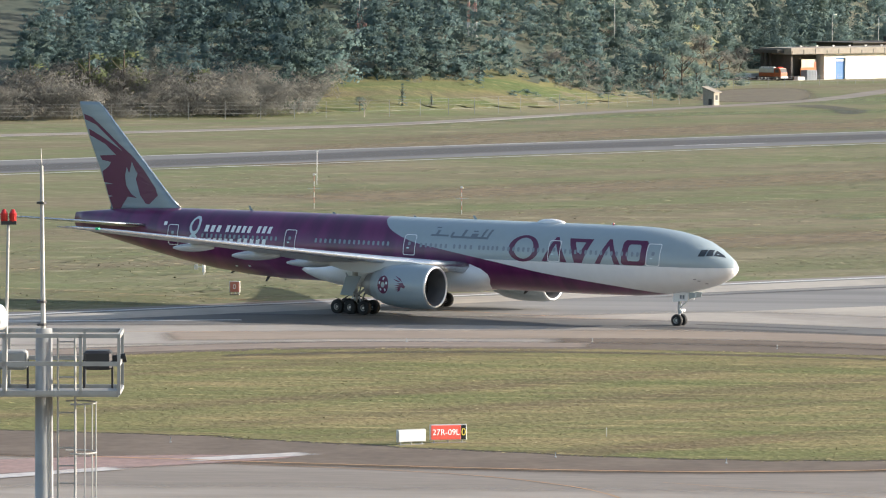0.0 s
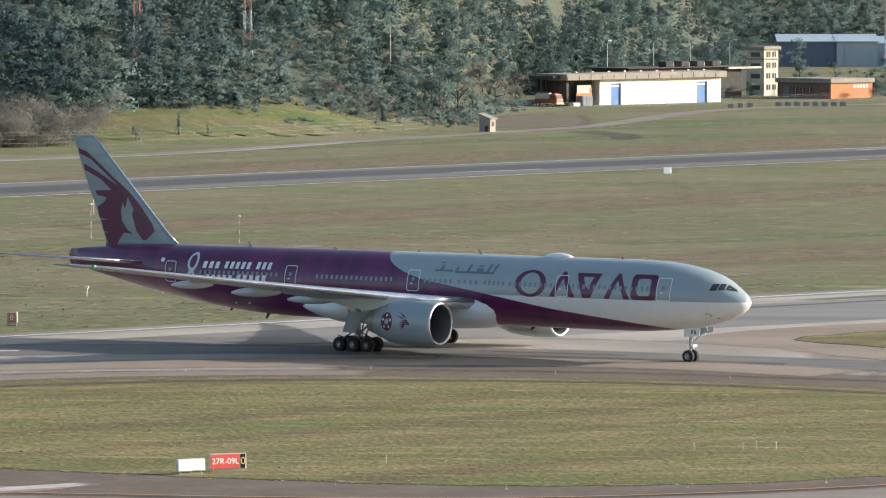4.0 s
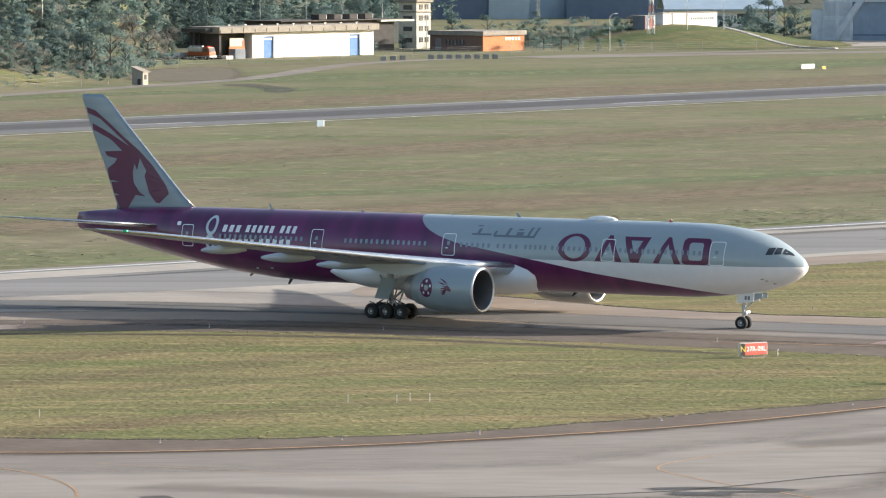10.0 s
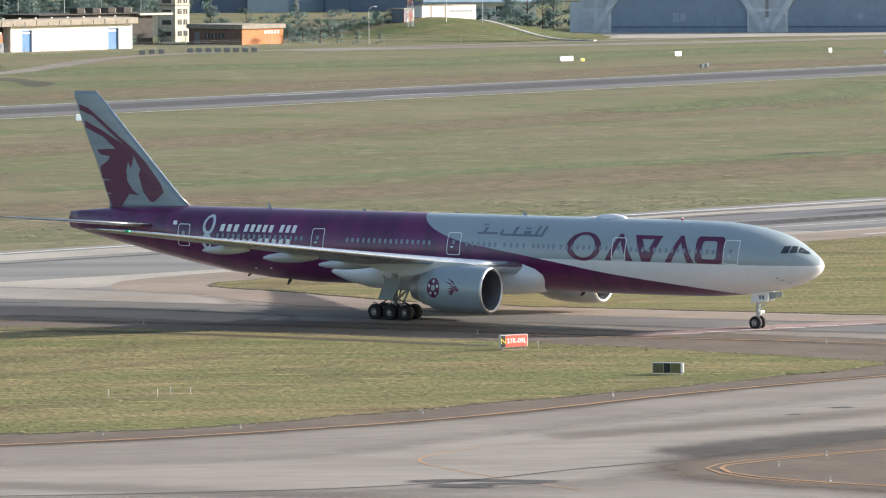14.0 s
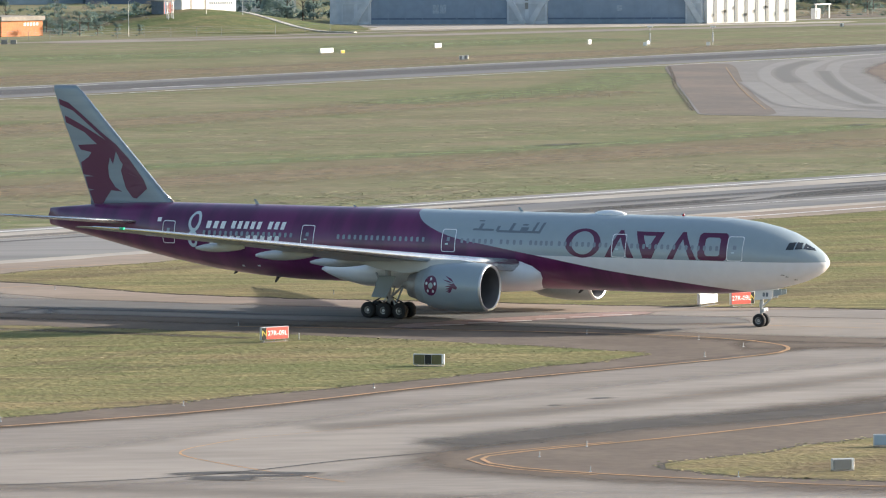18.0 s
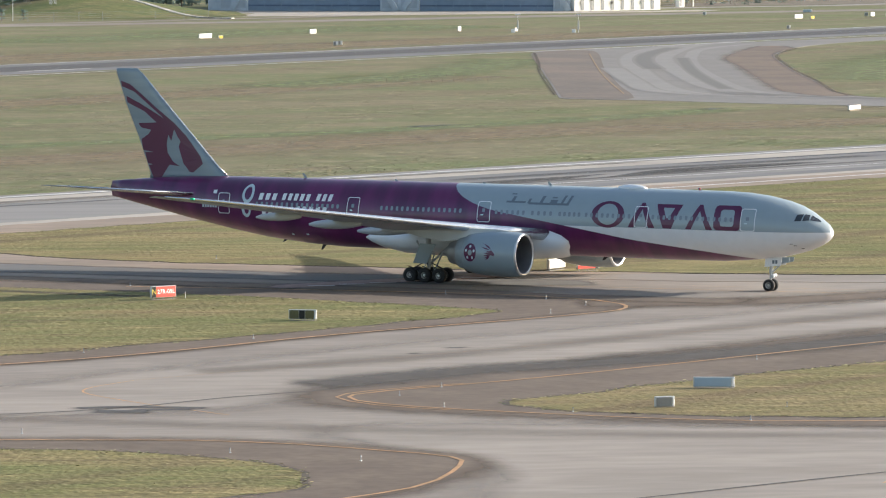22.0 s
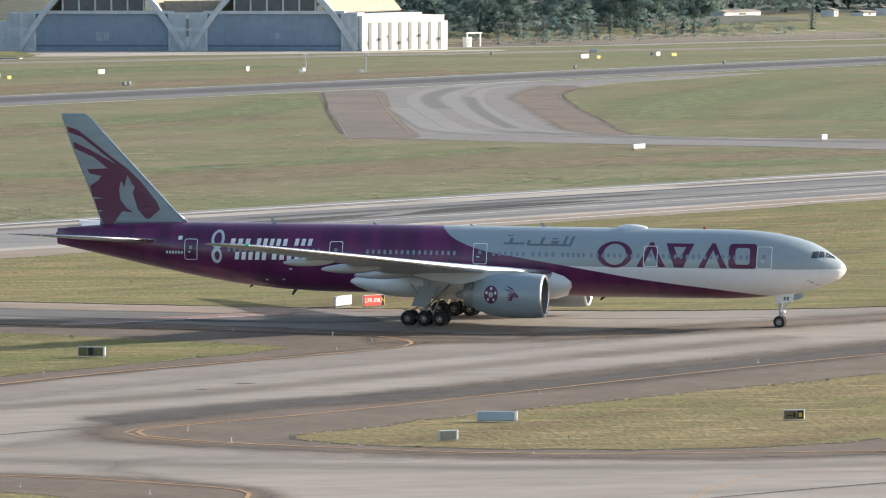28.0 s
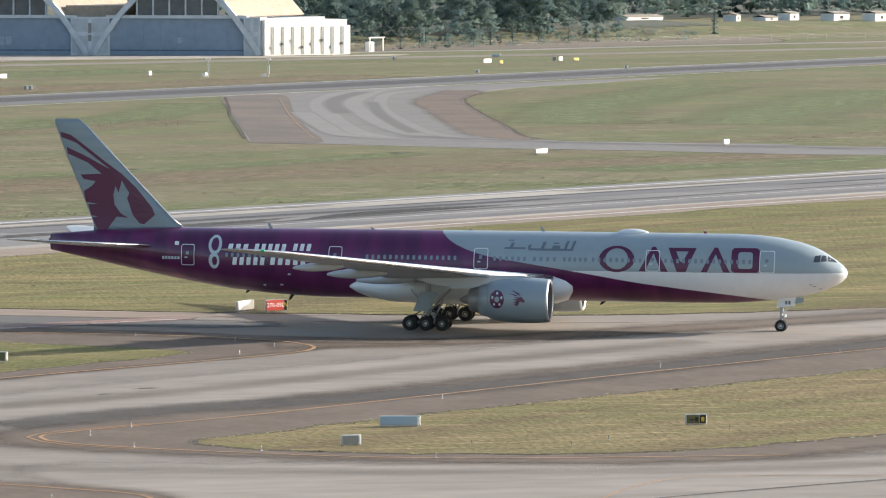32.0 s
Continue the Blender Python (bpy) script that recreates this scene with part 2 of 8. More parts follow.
def soften(mat, amount=1.0, size=3.0, ragged=0.5):
    """Lets a stain or worn surface thin out towards the rim of its patch, with a ragged rim."""
    nt = mat.node_tree
    n, l = nt.nodes, nt.links
    at_ = n.new("ShaderNodeAttribute")
    at_.attribute_name = "cover"
    co, tx = n.new("ShaderNodeTexCoord"), n.new("ShaderNodeTexNoise")
    tx.inputs["Scale"].default_value, tx.inputs["Detail"].default_value, tx.inputs["Roughness"].default_value = 1 / size, 6, 0.65
    l.new(co.outputs["Object"], tx.inputs["Vector"])
    r1 = n.new("ShaderNodeMapRange")
    r1.inputs["From Min"].default_value, r1.inputs["From Max"].default_value = 0.3, 0.7
    r1.inputs["To Min"].default_value, r1.inputs["To Max"].default_value = -ragged, ragged * 0.4
    l.new(tx.outputs["Fac"], r1.inputs["Value"])
    ad, mu = n.new("ShaderNodeMath"), n.new("ShaderNodeMath")
    ad.operation, mu.operation, ad.use_clamp = "MULTIPLY_ADD", "MULTIPLY", True
    l.new(at_.outputs["Fac"], ad.inputs[0])
    ad.inputs[1].default_value = 1 + ragged
    l.new(r1.outputs["Result"], ad.inputs[2])
    l.new(ad.outputs[0], mu.inputs[0])
    l.new(at_.outputs["Fac"], mu.inputs[1])
    sc = n.new("ShaderNodeMath")
    sc.operation, sc.use_clamp = "MULTIPLY", True
    l.new(mu.outputs[0], sc.inputs[0])
    sc.inputs[1].default_value = amount
    l.new(sc.outputs[0], n["Principled BSDF"].inputs["Alpha"])
    return mat


def worn_into(mat, base, amount=1.0, size=3.0, ragged=0.5):
    """Like soften, but passes over into the tone of the paving around it."""
    soften(mat, amount, size, ragged)
    n, l = mat.node_tree.nodes, mat.node_tree.links
    b = n["Principled BSDF"]
    mx = n.new("ShaderNodeMix")
    mx.data_type = "RGBA"
    mx.inputs["A"].default_value = (*base, 1)
    l.new(b.inputs["Base Color"].links[0].from_socket, mx.inputs["B"])
    l.new(b.inputs["Alpha"].links[0].from_socket, mx.inputs["Factor"])
    l.remove(b.inputs["Alpha"].links[0])
    l.new(mx.outputs["Result"], b.inputs["Base Color"])
    b.inputs["Alpha"].default_value = 1
    return mat


def covered(ob, values):
    ob.data.attributes.new("cover", "FLOAT", "POINT").data.foreach_set("value", values)
    return ob


def band(name, line, width, z, mat, label, category="marking", rim=0.5, tips=True):
    """A worn strip on the ground that thins out to its sides and ends."""
    vs, fs, cv = [], [], []
    n = len(line)
    for i, q in enumerate(line):
        t = (line[min(i + 1, n - 1)] - line[max(i - 1, 0)]).normalized()
        s = Vector((-t.y, t.x)) * width / 2
        e_ = 0.0 if tips and i in (0, n - 1) else 1.0
        for k, c in ((1, 0), (1 - rim, 1), (rim - 1, 1), (-1, 0)):
            vs.append((q.x + s.x * k, q.y + s.y * k, z))
            cv.append(c * e_)
    fs = [(4 * i + k + 1, 4 * i + k + 5, 4 * i + k + 4, 4 * i + k) for i in range(n - 1) for k in range(3)]
    return tagged(covered(link(name, vs, fs, mat), cv), label, category, kind="structure")


def patch(name, outline, rim, z, mat, label, category="ground"):
    """A worn area that thins out over its rim."""
    bm = bmesh.new()
    inn = [bm.verts.new((p.x, p.y, z)) for p in outline]
    es = [bm.edges.new((inn[i - 1], inn[i])) for i in range(len(inn))]
    bmesh.ops.triangle_fill(bm, use_beauty=True, use_dissolve=False, edges=es, normal=(0, 0, 1))
    out = [bm.verts.new((p.x, p.y, z)) for p in grown(outline, rim)]
    for i in range(len(inn)):
        bm.faces.new((inn[i - 1], inn[i], out[i], out[i - 1]))
    bmesh.ops.recalc_face_normals(bm, faces=bm.faces)
    me = bpy.data.meshes.new(name)
    bm.to_mesh(me)
    bm.free()
    me.materials.append(mat)
    return tagged(covered(new(name, me), [1.0] * len(inn) + [0.0] * len(out)), label, category, kind="structure")

# ---- ground ----


def grass(name, dry, green, bare, big=34.0, mid=8.0, fine=0.9, turn=0.0, along=0.28, grain=0.6, relief=0.5):
    """Mown airfield grass: green and dry patches, brown streaks along the mowing, coarse blades."""
    m = bpy.data.materials.new(name)
    m.use_nodes = True
    n, l = m.node_tree.nodes, m.node_tree.links
    b = n["Principled BSDF"]
    b.inputs["Roughness"].default_value = 0.95
    b.inputs["Specular IOR Level"].default_value = 0.1
    co, mp = n.new("ShaderNodeTexCoord"), n.new("ShaderNodeMapping")
    mp.inputs["Rotation"].default_value, mp.inputs["Scale"].default_value = (0, 0, radians(turn)), (along, 1, 1)
    l.new(co.outputs["Object"], mp.inputs["Vector"])

    def layer(size, lo, hi, detail=5, rough=0.6, src=mp.outputs["Vector"]):
        t = n.new("ShaderNodeTexNoise")
        t.inputs["Scale"].default_value, t.inputs["Detail"].default_value, t.inputs["Roughness"].default_value = 1 / size, detail, rough
        l.new(src, t.inputs["Vector"])
        r = n.new("ShaderNodeMapRange")
        r.inputs["From Min"].default_value, r.inputs["From Max"].default_value = lo, hi
        l.new(t.outputs["Fac"], r.inputs["Value"])
        return r.outputs["Result"]

    def blend(f, a, c):
        x = n.new("ShaderNodeMix")
        x.data_type = "RGBA"
        l.new(f, x.inputs["Factor"])
        for k, v in (("A", a), ("B", c)):
            if isinstance(v, tuple):
                x.inputs[k].default_value = (*v, 1)
            else:
                l.new(v, x.inputs[k])
        return x.outputs["Result"]

    c = blend(layer(big, 0.40, 0.60, 7, 0.7), dry, green)
    c = blend(layer(mid, 0.52, 0.72, 6, 0.75), c, bare)
    ms = n.new("ShaderNodeMapping")
    ms.inputs["Rotation"].default_value = (0, 0, radians(-44))
    mq = n.new("ShaderNodeMapping")
    mq.inputs["Scale"].default_value = (0.04, 1, 1)
    l.new(co.outputs["Object"], ms.inputs["Vector"])
    l.new(ms.outputs["Vector"], mq.inputs["Vector"])
    half = n.new("ShaderNodeMath")
    half.operation = "MULTIPLY"
    half.inputs[1].default_value = 0.7
    l.new(layer(big, 0.48, 0.62, 3, 0.6, mq.outputs["Vector"]), half.inputs[0])
    c = blend(half.outputs[0], c, bare)
    half2 = n.new("ShaderNodeMath")
    half2.operation = "MULTIPLY"
    half2.inputs[1].default_value = 0.6
    l.new(layer(big * 0.63, 0.5, 0.62, 3, 0.6, mq.outputs["Vector"]), half2.inputs[0])
    c = blend(half2.outputs[0], c, green)
    c = blend(layer(mid * 0.45, 0.55, 0.75, 4, 0.6), c, tuple(v * 1.35 for v in dry))
    h = n.new("ShaderNodeHueSaturation")
    v = n.new("ShaderNodeMath")
    v.operation = "MULTIPLY_ADD"
    l.new(layer(fine, 0.3, 0.7, 6, 0.8, co.outputs["Object"]), v.inputs[0])
    v.inputs[1].default_value, v.inputs[2].default_value = grain, 1 - grain / 2
    l.new(v.outputs[0], h.inputs["Value"])
    l.new(c, h.inputs["Color"])
    l.new(h.outputs["Color"], b.inputs["Base Color"])
    t = n.new("ShaderNodeTexNoise")
    t.inputs["Scale"].default_value, t.inputs["Detail"].default_value = 1.6, 5
    l.new(co.outputs["Object"], t.inputs["Vector"])
    bp = n.new("ShaderNodeBump")
    bp.inputs["Strength"].default_value, bp.inputs["Distance"].default_value = relief, 0.3
    l.new(t.outputs["Fac"], bp.inputs["Height"])
    l.new(bp.outputs["Normal"], b.inputs["Normal"])
    return m


GRASS = grass("field_grass", (0.232, 0.205, 0.133), (0.155, 0.18, 0.086), (0.182, 0.148, 0.10), 34, 10, 3.2, along=0.6, grain=0.42, relief=0.22)
TURF = grass("mown_turf", (0.272, 0.222, 0.112), (0.158, 0.168, 0.068), (0.15, 0.112, 0.068), 9, 3.0, 0.5, along=0.16, grain=0.55)
TURF_DRY = grass("dry_turf", (0.272, 0.215, 0.118), (0.188, 0.175, 0.078), (0.165, 0.12, 0.075), 9, 3.0, 0.5, along=0.16, grain=0.55)
# litter tone darkened to carry the shade between the trees
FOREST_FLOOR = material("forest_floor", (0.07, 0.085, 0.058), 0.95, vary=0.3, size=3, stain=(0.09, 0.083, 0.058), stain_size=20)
ASPHALT = material("grey_asphalt", (0.212, 0.182, 0.156), 0.85, vary=0.12, size=1.2, stain=(0.272, 0.238, 0.205), stain_size=22, stain_amount=0.8, stretch=(0.35, 1.6, 1), turn=-36)
RUNWAY = material("runway_asphalt", (0.235, 0.225, 0.215), 0.85, vary=0.1, size=2.0, stain=(0.14, 0.138, 0.136), stain_size=10, stain_amount=0.7, stretch=(0.05, 1.0, 1), turn=-40)
CONCRETE = material("pale_concrete", (0.415, 0.375, 0.322), 0.85, vary=0.08, size=1.5, stain=(0.28, 0.25, 0.215), stain_size=16, stain_amount=0.6)
PAINT = material("white_marking", (0.62, 0.62, 0.6), 0.7, vary=0.15, size=0.6, stain=(0.4, 0.39, 0.37), stain_size=2.5)
PINK = material("red_marking", (0.40, 0.27, 0.245), 0.8, vary=0.15, size=0.6, stain=(0.3, 0.22, 0.2), stain_size=2.0)
YELLOW_LINE = material("yellow_marking", (0.50, 0.285, 0.145), 0.8, vary=0.2, size=0.5, stain=(0.28, 0.19, 0.09), stain_size=3)
RUNWAY_DARK = material("dark_runway_asphalt", (0.145, 0.145, 0.15), 0.85, vary=0.1, size=2.0, stain=(0.175, 0.172, 0.17), stain_size=9, stretch=(0.05, 1.0, 1), turn=-48)
SOIL = material("dark_soil", (0.075, 0.06, 0.045), 0.95, vary=0.3, size=0.6)
TAR = material("tar_patch", (0.08, 0.077, 0.075), 0.85, vary=0.2, size=0.8)


def step(v):
    v = max(0.0, min(1.0, v))
    return v * v * (3 - 2 * v)


def rise(x, y):
    """Height of the land: level airfield, a wooded hill behind it, a bank beside the hangars."""
    foot = 974 + (x + 195) * 0.75 if x < -134 else 1020 + (x + 134) * 1.48
    a = y - foot
    west = step((-84 - x) / 34)
    h = 0.0
    if a > 0:
        h += west * (5.5 * step(a / 42) + 0.15 * max(0, a - 42))
    near = 1420 + 430 * step((x + 75) / 45) + 0.9 * max(0, x - 150)
    far = y - near
    if far > 0:
        h += 0.075 * min(far, 900) * (1 - west) * (1 if x < 130 else max(0.25, 1 - (x - 130) / 90))
    h += 5.5 * step(1 - math.hypot((x - 48) / 52, (y - 1436) / 58))
    if x > 215:
        h += 3.5 * step((y - (1555 + (x - 232) * 1.02)) / 60)
    return min(h, 140.0)


def axis(stops):
    out = []
    for lo, hi, step in stops:
        out += list(np.arange(lo, hi, step))
    return out


gx = axis([(-4500, -900, 450), (-900, -420, 60), (-420, 660, 12), (660, 1260, 60), (1260, 4801, 450)])
gy = axis([(-1500, 240, 240), (240, 900, 60), (900, 2400, 15), (2400, 2700, 60), (2700, 4801, 300)])
link("ground", [(x, y, rise(x, y)) for y in gy for x in gx],
     [(j * len(gx) + i, j * len(gx) + i + 1, (j + 1) * len(gx) + i + 1, (j + 1) * len(gx) + i) for j in range(len(gy) - 1) for i in range(len(gx) - 1)], GRASS, smooth=True)
tagged(bpy.data.objects["ground"], "dry olive airfield grass rising to a wooded hill", "ground", kind="structure")


def floor_patch(name, xs, ys, keep, mat=FOREST_FLOOR, label="leaf litter under the trees, shade put into its colour"):
    """A sheet of litter or grass that follows the land."""
    idx, vs, fs = {}, [], []
    for j_, y in enumerate(ys):
        for i_, x in enumerate(xs):
            idx[(i_, j_)] = len(vs)
            vs.append((x, y, rise(x, y) + 0.15))
    for j_ in range(len(ys) - 1):
        for i_ in range(len(xs) - 1):
            if keep((xs[i_] + xs[i_ + 1]) / 2, (ys[j_] + ys[j_ + 1]) / 2):
                fs.append((idx[(i_, j_)], idx[(i_ + 1, j_)], idx[(i_ + 1, j_ + 1)], idx[(i_, j_ + 1)]))
    tagged(link(name, vs, fs, mat, smooth=True), label, "ground", kind="structure")


def foot_of(x):
    return 974 + (x + 195) * 0.75 if x < -134 else 1020 + (x + 134) * 1.48


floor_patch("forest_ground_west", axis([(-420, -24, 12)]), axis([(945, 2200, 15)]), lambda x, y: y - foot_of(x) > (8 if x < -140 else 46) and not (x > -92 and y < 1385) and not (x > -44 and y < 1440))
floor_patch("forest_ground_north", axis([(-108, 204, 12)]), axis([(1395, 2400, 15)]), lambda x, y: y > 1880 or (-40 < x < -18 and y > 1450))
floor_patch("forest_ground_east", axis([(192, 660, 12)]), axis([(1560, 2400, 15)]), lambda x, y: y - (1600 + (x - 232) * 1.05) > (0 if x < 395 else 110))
BANK = grass("bank_grass", (0.185, 0.17, 0.08), (0.105, 0.14, 0.056), (0.155, 0.13, 0.085), 14, 5, 1.6, along=0.6, grain=0.5, relief=0.5)
floor_patch("grass_bank_west", axis([(-144, -66, 6)]), axis([(1000, 1330, 7.5)]), lambda x, y: 4 < y - foot_of(x) < 50 and rise(x, y) > 0.3, BANK, "green grass bank at the wood's foot")
floor_patch("grass_bank_north", axis([(-6, 108, 6)]), axis([(1374, 1500, 7.5)]), lambda x, y: math.hypot((x - 48) / 52, (y - 1436) / 58) < 0.97, BANK, "green grass bank beside the hangars")
# near paved area with the runway behind it
R1_FAR = [(x, 611 + 0.875 * (x - 37)) for x in (-420, -150, -53, 37, 93, 148, 197, 420, 1000)]
far_edge = spline(R1_FAR, 12)
sheet("pavement_apron", [Vector((-420, 60)), Vector((420, 60)), Vector((560, 560)), Vector((420, 640)), Vector((420, 870))] + [p for p in reversed(far_edge) if p.x < 400], 0.03, ASPHALT, "weathered grey taxiway asphalt with paler worn bands", category="taxiway")
ribbon("runway_near", [(a + b) / 2 for a, b in zip(spline(R1_FAR, 1e9), spline([(x, y) for x, y in [(-420, 150), (-150, 385), (-53, 462), (37, 545), (93, 598), (148, 645), (197, 687), (420, 865), (1000, 1330)]], 1e9))], 48, 0.045, RUNWAY, "grey runway asphalt streaked with tyre marks", category="runway")

MID = [(-200, 430), (-110, 438), (-82, 446), (-68, 456), (-55, 462), (-34, 464.5), (-12, 462), (5, 455), (31, 440), (45, 429), (49.5, 425), (47, 420.5), (28, 403), (13, 391), (0, 381.5), (-12, 377.5), (-28, 378), (-50, 385), (-70, 389), (-200, 400)]
TRI = [(-1, 511), (6, 500), (20, 485.5), (46, 473.5), (64, 467), (95, 461.5), (130, 471), (170, 497), (300, 600), (420, 700), (420, 860), (173, 663), (130, 625), (45, 553), (14, 526)]
ISLE = [(41.5, 349.5), (43, 345.5), (48, 341.5), (57, 338.5), (72, 338), (91, 348.5), (140, 384), (330, 520), (330, 570), (150, 436), (104, 400.5), (80, 382), (60, 366), (48, 355)]
CORNER = [(-120, 335), (-20, 327), (8, 322.5), (16, 319.5), (22, 313.5), (24, 306), (18, 296), (-20, 285), (-120, 285)]
islands = []
TAN_PAVE = material("tan_pavement", (0.295, 0.232, 0.182), 0.88, vary=0.12, size=1.2, stain=(0.22, 0.172, 0.135), stain_size=12, stain_amount=0.8, stretch=(0.5, 1.4, 1), turn=-30)
SHOULDER_SOFT = soften(material("oil_brown_shoulder", (0.117, 0.087, 0.064), 0.9, vary=0.16, size=1.0, stain=(0.158, 0.12, 0.09), stain_size=6, stain_amount=0.7), 1.0, 3.5, 0.45)
SHOULDERS = {"mid": ([(-200, 395), (-110, 384), (-60, 372.5), (-20, 369.5), (11, 382.5), (34, 403.5), (52, 419.5), (59.5, 426), (61.5, 430), (58.5, 434.5), (47, 442.5), (20, 455), (5, 462), (-12, 468), (-34, 470), (-58, 468), (-72, 461), (-88, 452), (-110, 444), (-200, 436)], 3.0),
             "isle": ([(330, 596), (150, 458), (115, 433), (82, 405), (47, 374), (33, 360.5), (29.5, 354), (32, 348), (41, 342), (56, 335.3), (74, 333), (92, 344), (140, 378), (330, 512)], 6.0),
             "corner": ([(-120, 340), (-60, 333.5), (8, 328), (22, 325.5), (30, 320.3), (34.2, 315.5), (34, 310), (29, 300), (19, 291), (-20, 281), (-120, 281)], 4)}
for name, pts, sh in (("mid", MID, 9), ("triangle", TRI, 7), ("isle", ISLE, 5.5), ("corner", CORNER, 6)):
    line = spline(pts, 1.6, True)
    line = [p_ + Vector((noise.noise((p_.x * 0.35, p_.y * 0.35, 3.1)), noise.noise((p_.x * 0.35, p_.y * 0.35, 9.4)))) * 0.7 for p_ in line]
    islands.append(line)
    if name == "triangle":
        sheet("shoulder_triangle", grown(line, sh * 1.35), 0.056, TAN_PAVE, "worn tan asphalt shoulder round the grass", category="shoulder")
    else:
        oo, rim = SHOULDERS[name]
        patch("shoulder_" + name, spline(oo, 3, True), rim, 0.072, SHOULDER_SOFT, "brown oil-stained asphalt shoulder", "shoulder")
        if name == "mid":
            band("pale_shoulder", spline([(-150, 437), (-110, 441.5), (-88, 449.5), (-72, 459), (-58, 466), (-44, 468.5), (-34, 469)], 4), 7, 0.078, soften(material("pinkish_shoulder", (0.27, 0.215, 0.175), 0.9, vary=0.12, size=1.2, stain=(0.21, 0.165, 0.135), stain_size=6), 0.9, 3, 0.4), "pale pinkish worn shoulder", "shoulder", 0.4)
    sheet("soil_" + name, grown(line, 0.45), 0.082, SOIL, "dark soil edge of the grass", category="ground")
    sheet("grass_" + name, line, 0.09, TURF_DRY if name == "isle" else TURF, "mown dry grass island between taxiways", category="grass")

band("oil_stain", spline([(56, 431), (72, 432), (90, 441), (120, 458), (160, 482)], 4), 15, 0.074, SHOULDER_SOFT, "brown oily stain along the taxi lane", "shoulder", 0.9)
band("oil_stain", spline([(-42, 474), (-28, 474.5), (-11, 471), (8, 464), (25, 456), (45, 446.5), (60, 437), (74, 431)], 4), 10, 0.0755, SHOULDER_SOFT, "brown oily stain along the shoulder", "shoulder", 0.8)
band("rubber_stain", spline([(27, 361), (34, 366), (42, 372.5), (56, 380), (70, 390), (86, 404), (110, 425), (150, 457), (220, 508)], 4), 11, 0.0765, soften(material("dark_oil_asphalt", (0.082, 0.074, 0.066), 0.85, vary=0.2, size=2, stain=(0.11, 0.097, 0.084), stain_size=7), 0.75, 5, 0.7), "dark oily band beside the taxi lane", "shoulder", 0.75)
band("oil_stain", spline([(20, 372), (40, 384), (64, 405), (96, 431)], 4), 9, 0.074, soften(material("faint_oil_stain", (0.13, 0.105, 0.085), 0.9, vary=0.2, size=2), 0.3, 4, 0.8), "faint oily wheel track", "shoulder", 0.9)
band("oil_stain", spline([(-20, 350), (10, 340), (40, 330), (75, 326), (120, 338)], 4), 8, 0.074, soften(material("faint_oil_stain", (0.13, 0.105, 0.085), 0.9, vary=0.2, size=2), 0.25, 4, 0.8), "faint oily wheel track", "shoulder", 0.9)
EARTH_RIM = soften(material("bare_soil_streaks", (0.10, 0.08, 0.055), 0.95, vary=0.3, size=0.8, stretch=(0.2, 1, 1)), 0.65, 2.2, 1.2)
TAN_SOFT = soften(material("pale_tan_pavement", (0.33, 0.265, 0.21), 0.88, vary=0.1, size=1.2, stain=(0.26, 0.205, 0.16), stain_size=9, stain_amount=0.7, stretch=(0.5, 1.4, 1), turn=-20), 0.9, 4, 0.4)
band("soil_rim", spline([(-66, 452.5), (-52, 459), (-34, 461.3), (-12, 458.6), (4, 451.5), (22, 441)], 3), 3.6, 0.098, EARTH_RIM, "dark bare soil streaks inside the grass edge", "ground", 0.8)
band("tan_strip", spline([(-75, 472), (-58, 476.5), (-42, 480), (-25, 481.5), (-10, 477.5), (4, 469)], 4), 13, 0.077, TAN_SOFT, "pale tan worn strip beside the taxi lane", "taxiway", 0.5)
# far runway with its turn-off
R2_FAR = [(x, 1057 + 1.198 * (x - 48)) for x in (-420, -158, -94, -31, 48, 100, 180, 274, 366, 700)]
R2_NEAR = [(x, 990 + 1.187 * (x - 45)) for x in (-420, -146, -88, -29, 45, 84, 137, 193, 256, 340, 700)]
sheet("runway_far", spline(R2_FAR, 15) + list(reversed(spline([(x - 4, y + 5) for x, y in R2_NEAR], 15))), 0.05, RUNWAY_DARK, "long grey far runway with dark worn middle", thick=0.02, category="runway")
TURN = [(137, 1100), (129, 1030), (123.5, 980), (116.9, 915), (112, 868), (111.5, 853), (121, 847.5), (130, 841), (142, 831), (168, 816), (230, 790), (420, 800), (420, 840), (240, 822), (185, 842), (168, 851), (162, 864), (161.6, 876), (167.3, 925), (174, 989), (183.4, 1063), (189.6, 1093), (198.6, 1125), (215, 1160), (240, 1196), (262, 1236), (180, 1152), (152, 1119)]
sheet("turn_off", spline(TURN, 4, True), 0.04, material("exit_asphalt", (0.195, 0.185, 0.175), 0.85, vary=0.1, size=2, stain=(0.165, 0.156, 0.148), stain_size=14, stain_amount=0.6), "curved runway exit of pale grey asphalt with tyre arcs", category="taxiway")
EXIT_TONE = (0.18, 0.17, 0.161)
WORN_PALE = worn_into(material("pale_worn_asphalt", (0.275, 0.266, 0.252), 0.85, vary=0.1, size=2, stain=(0.22, 0.21, 0.2), stain_size=14), EXIT_TONE, 0.55, 6, 0.7)
WORN_DARK = soften(material("rubber_dark_asphalt", (0.085, 0.083, 0.082), 0.85, vary=0.1, size=2), 0.45, 6, 0.5)
DRY_STRIP = soften(material("dry_brown_grass", (0.25, 0.185, 0.112), 0.95, vary=0.25, size=2.5, stain=(0.19, 0.16, 0.10), stain_size=8), 0.6, 9, 1.0)
LUSH = soften(material("fresh_green_grass", (0.15, 0.20, 0.075), 0.95, vary=0.3, size=2.5, stain=(0.20, 0.20, 0.098), stain_size=8), 0.6, 8, 1.1)
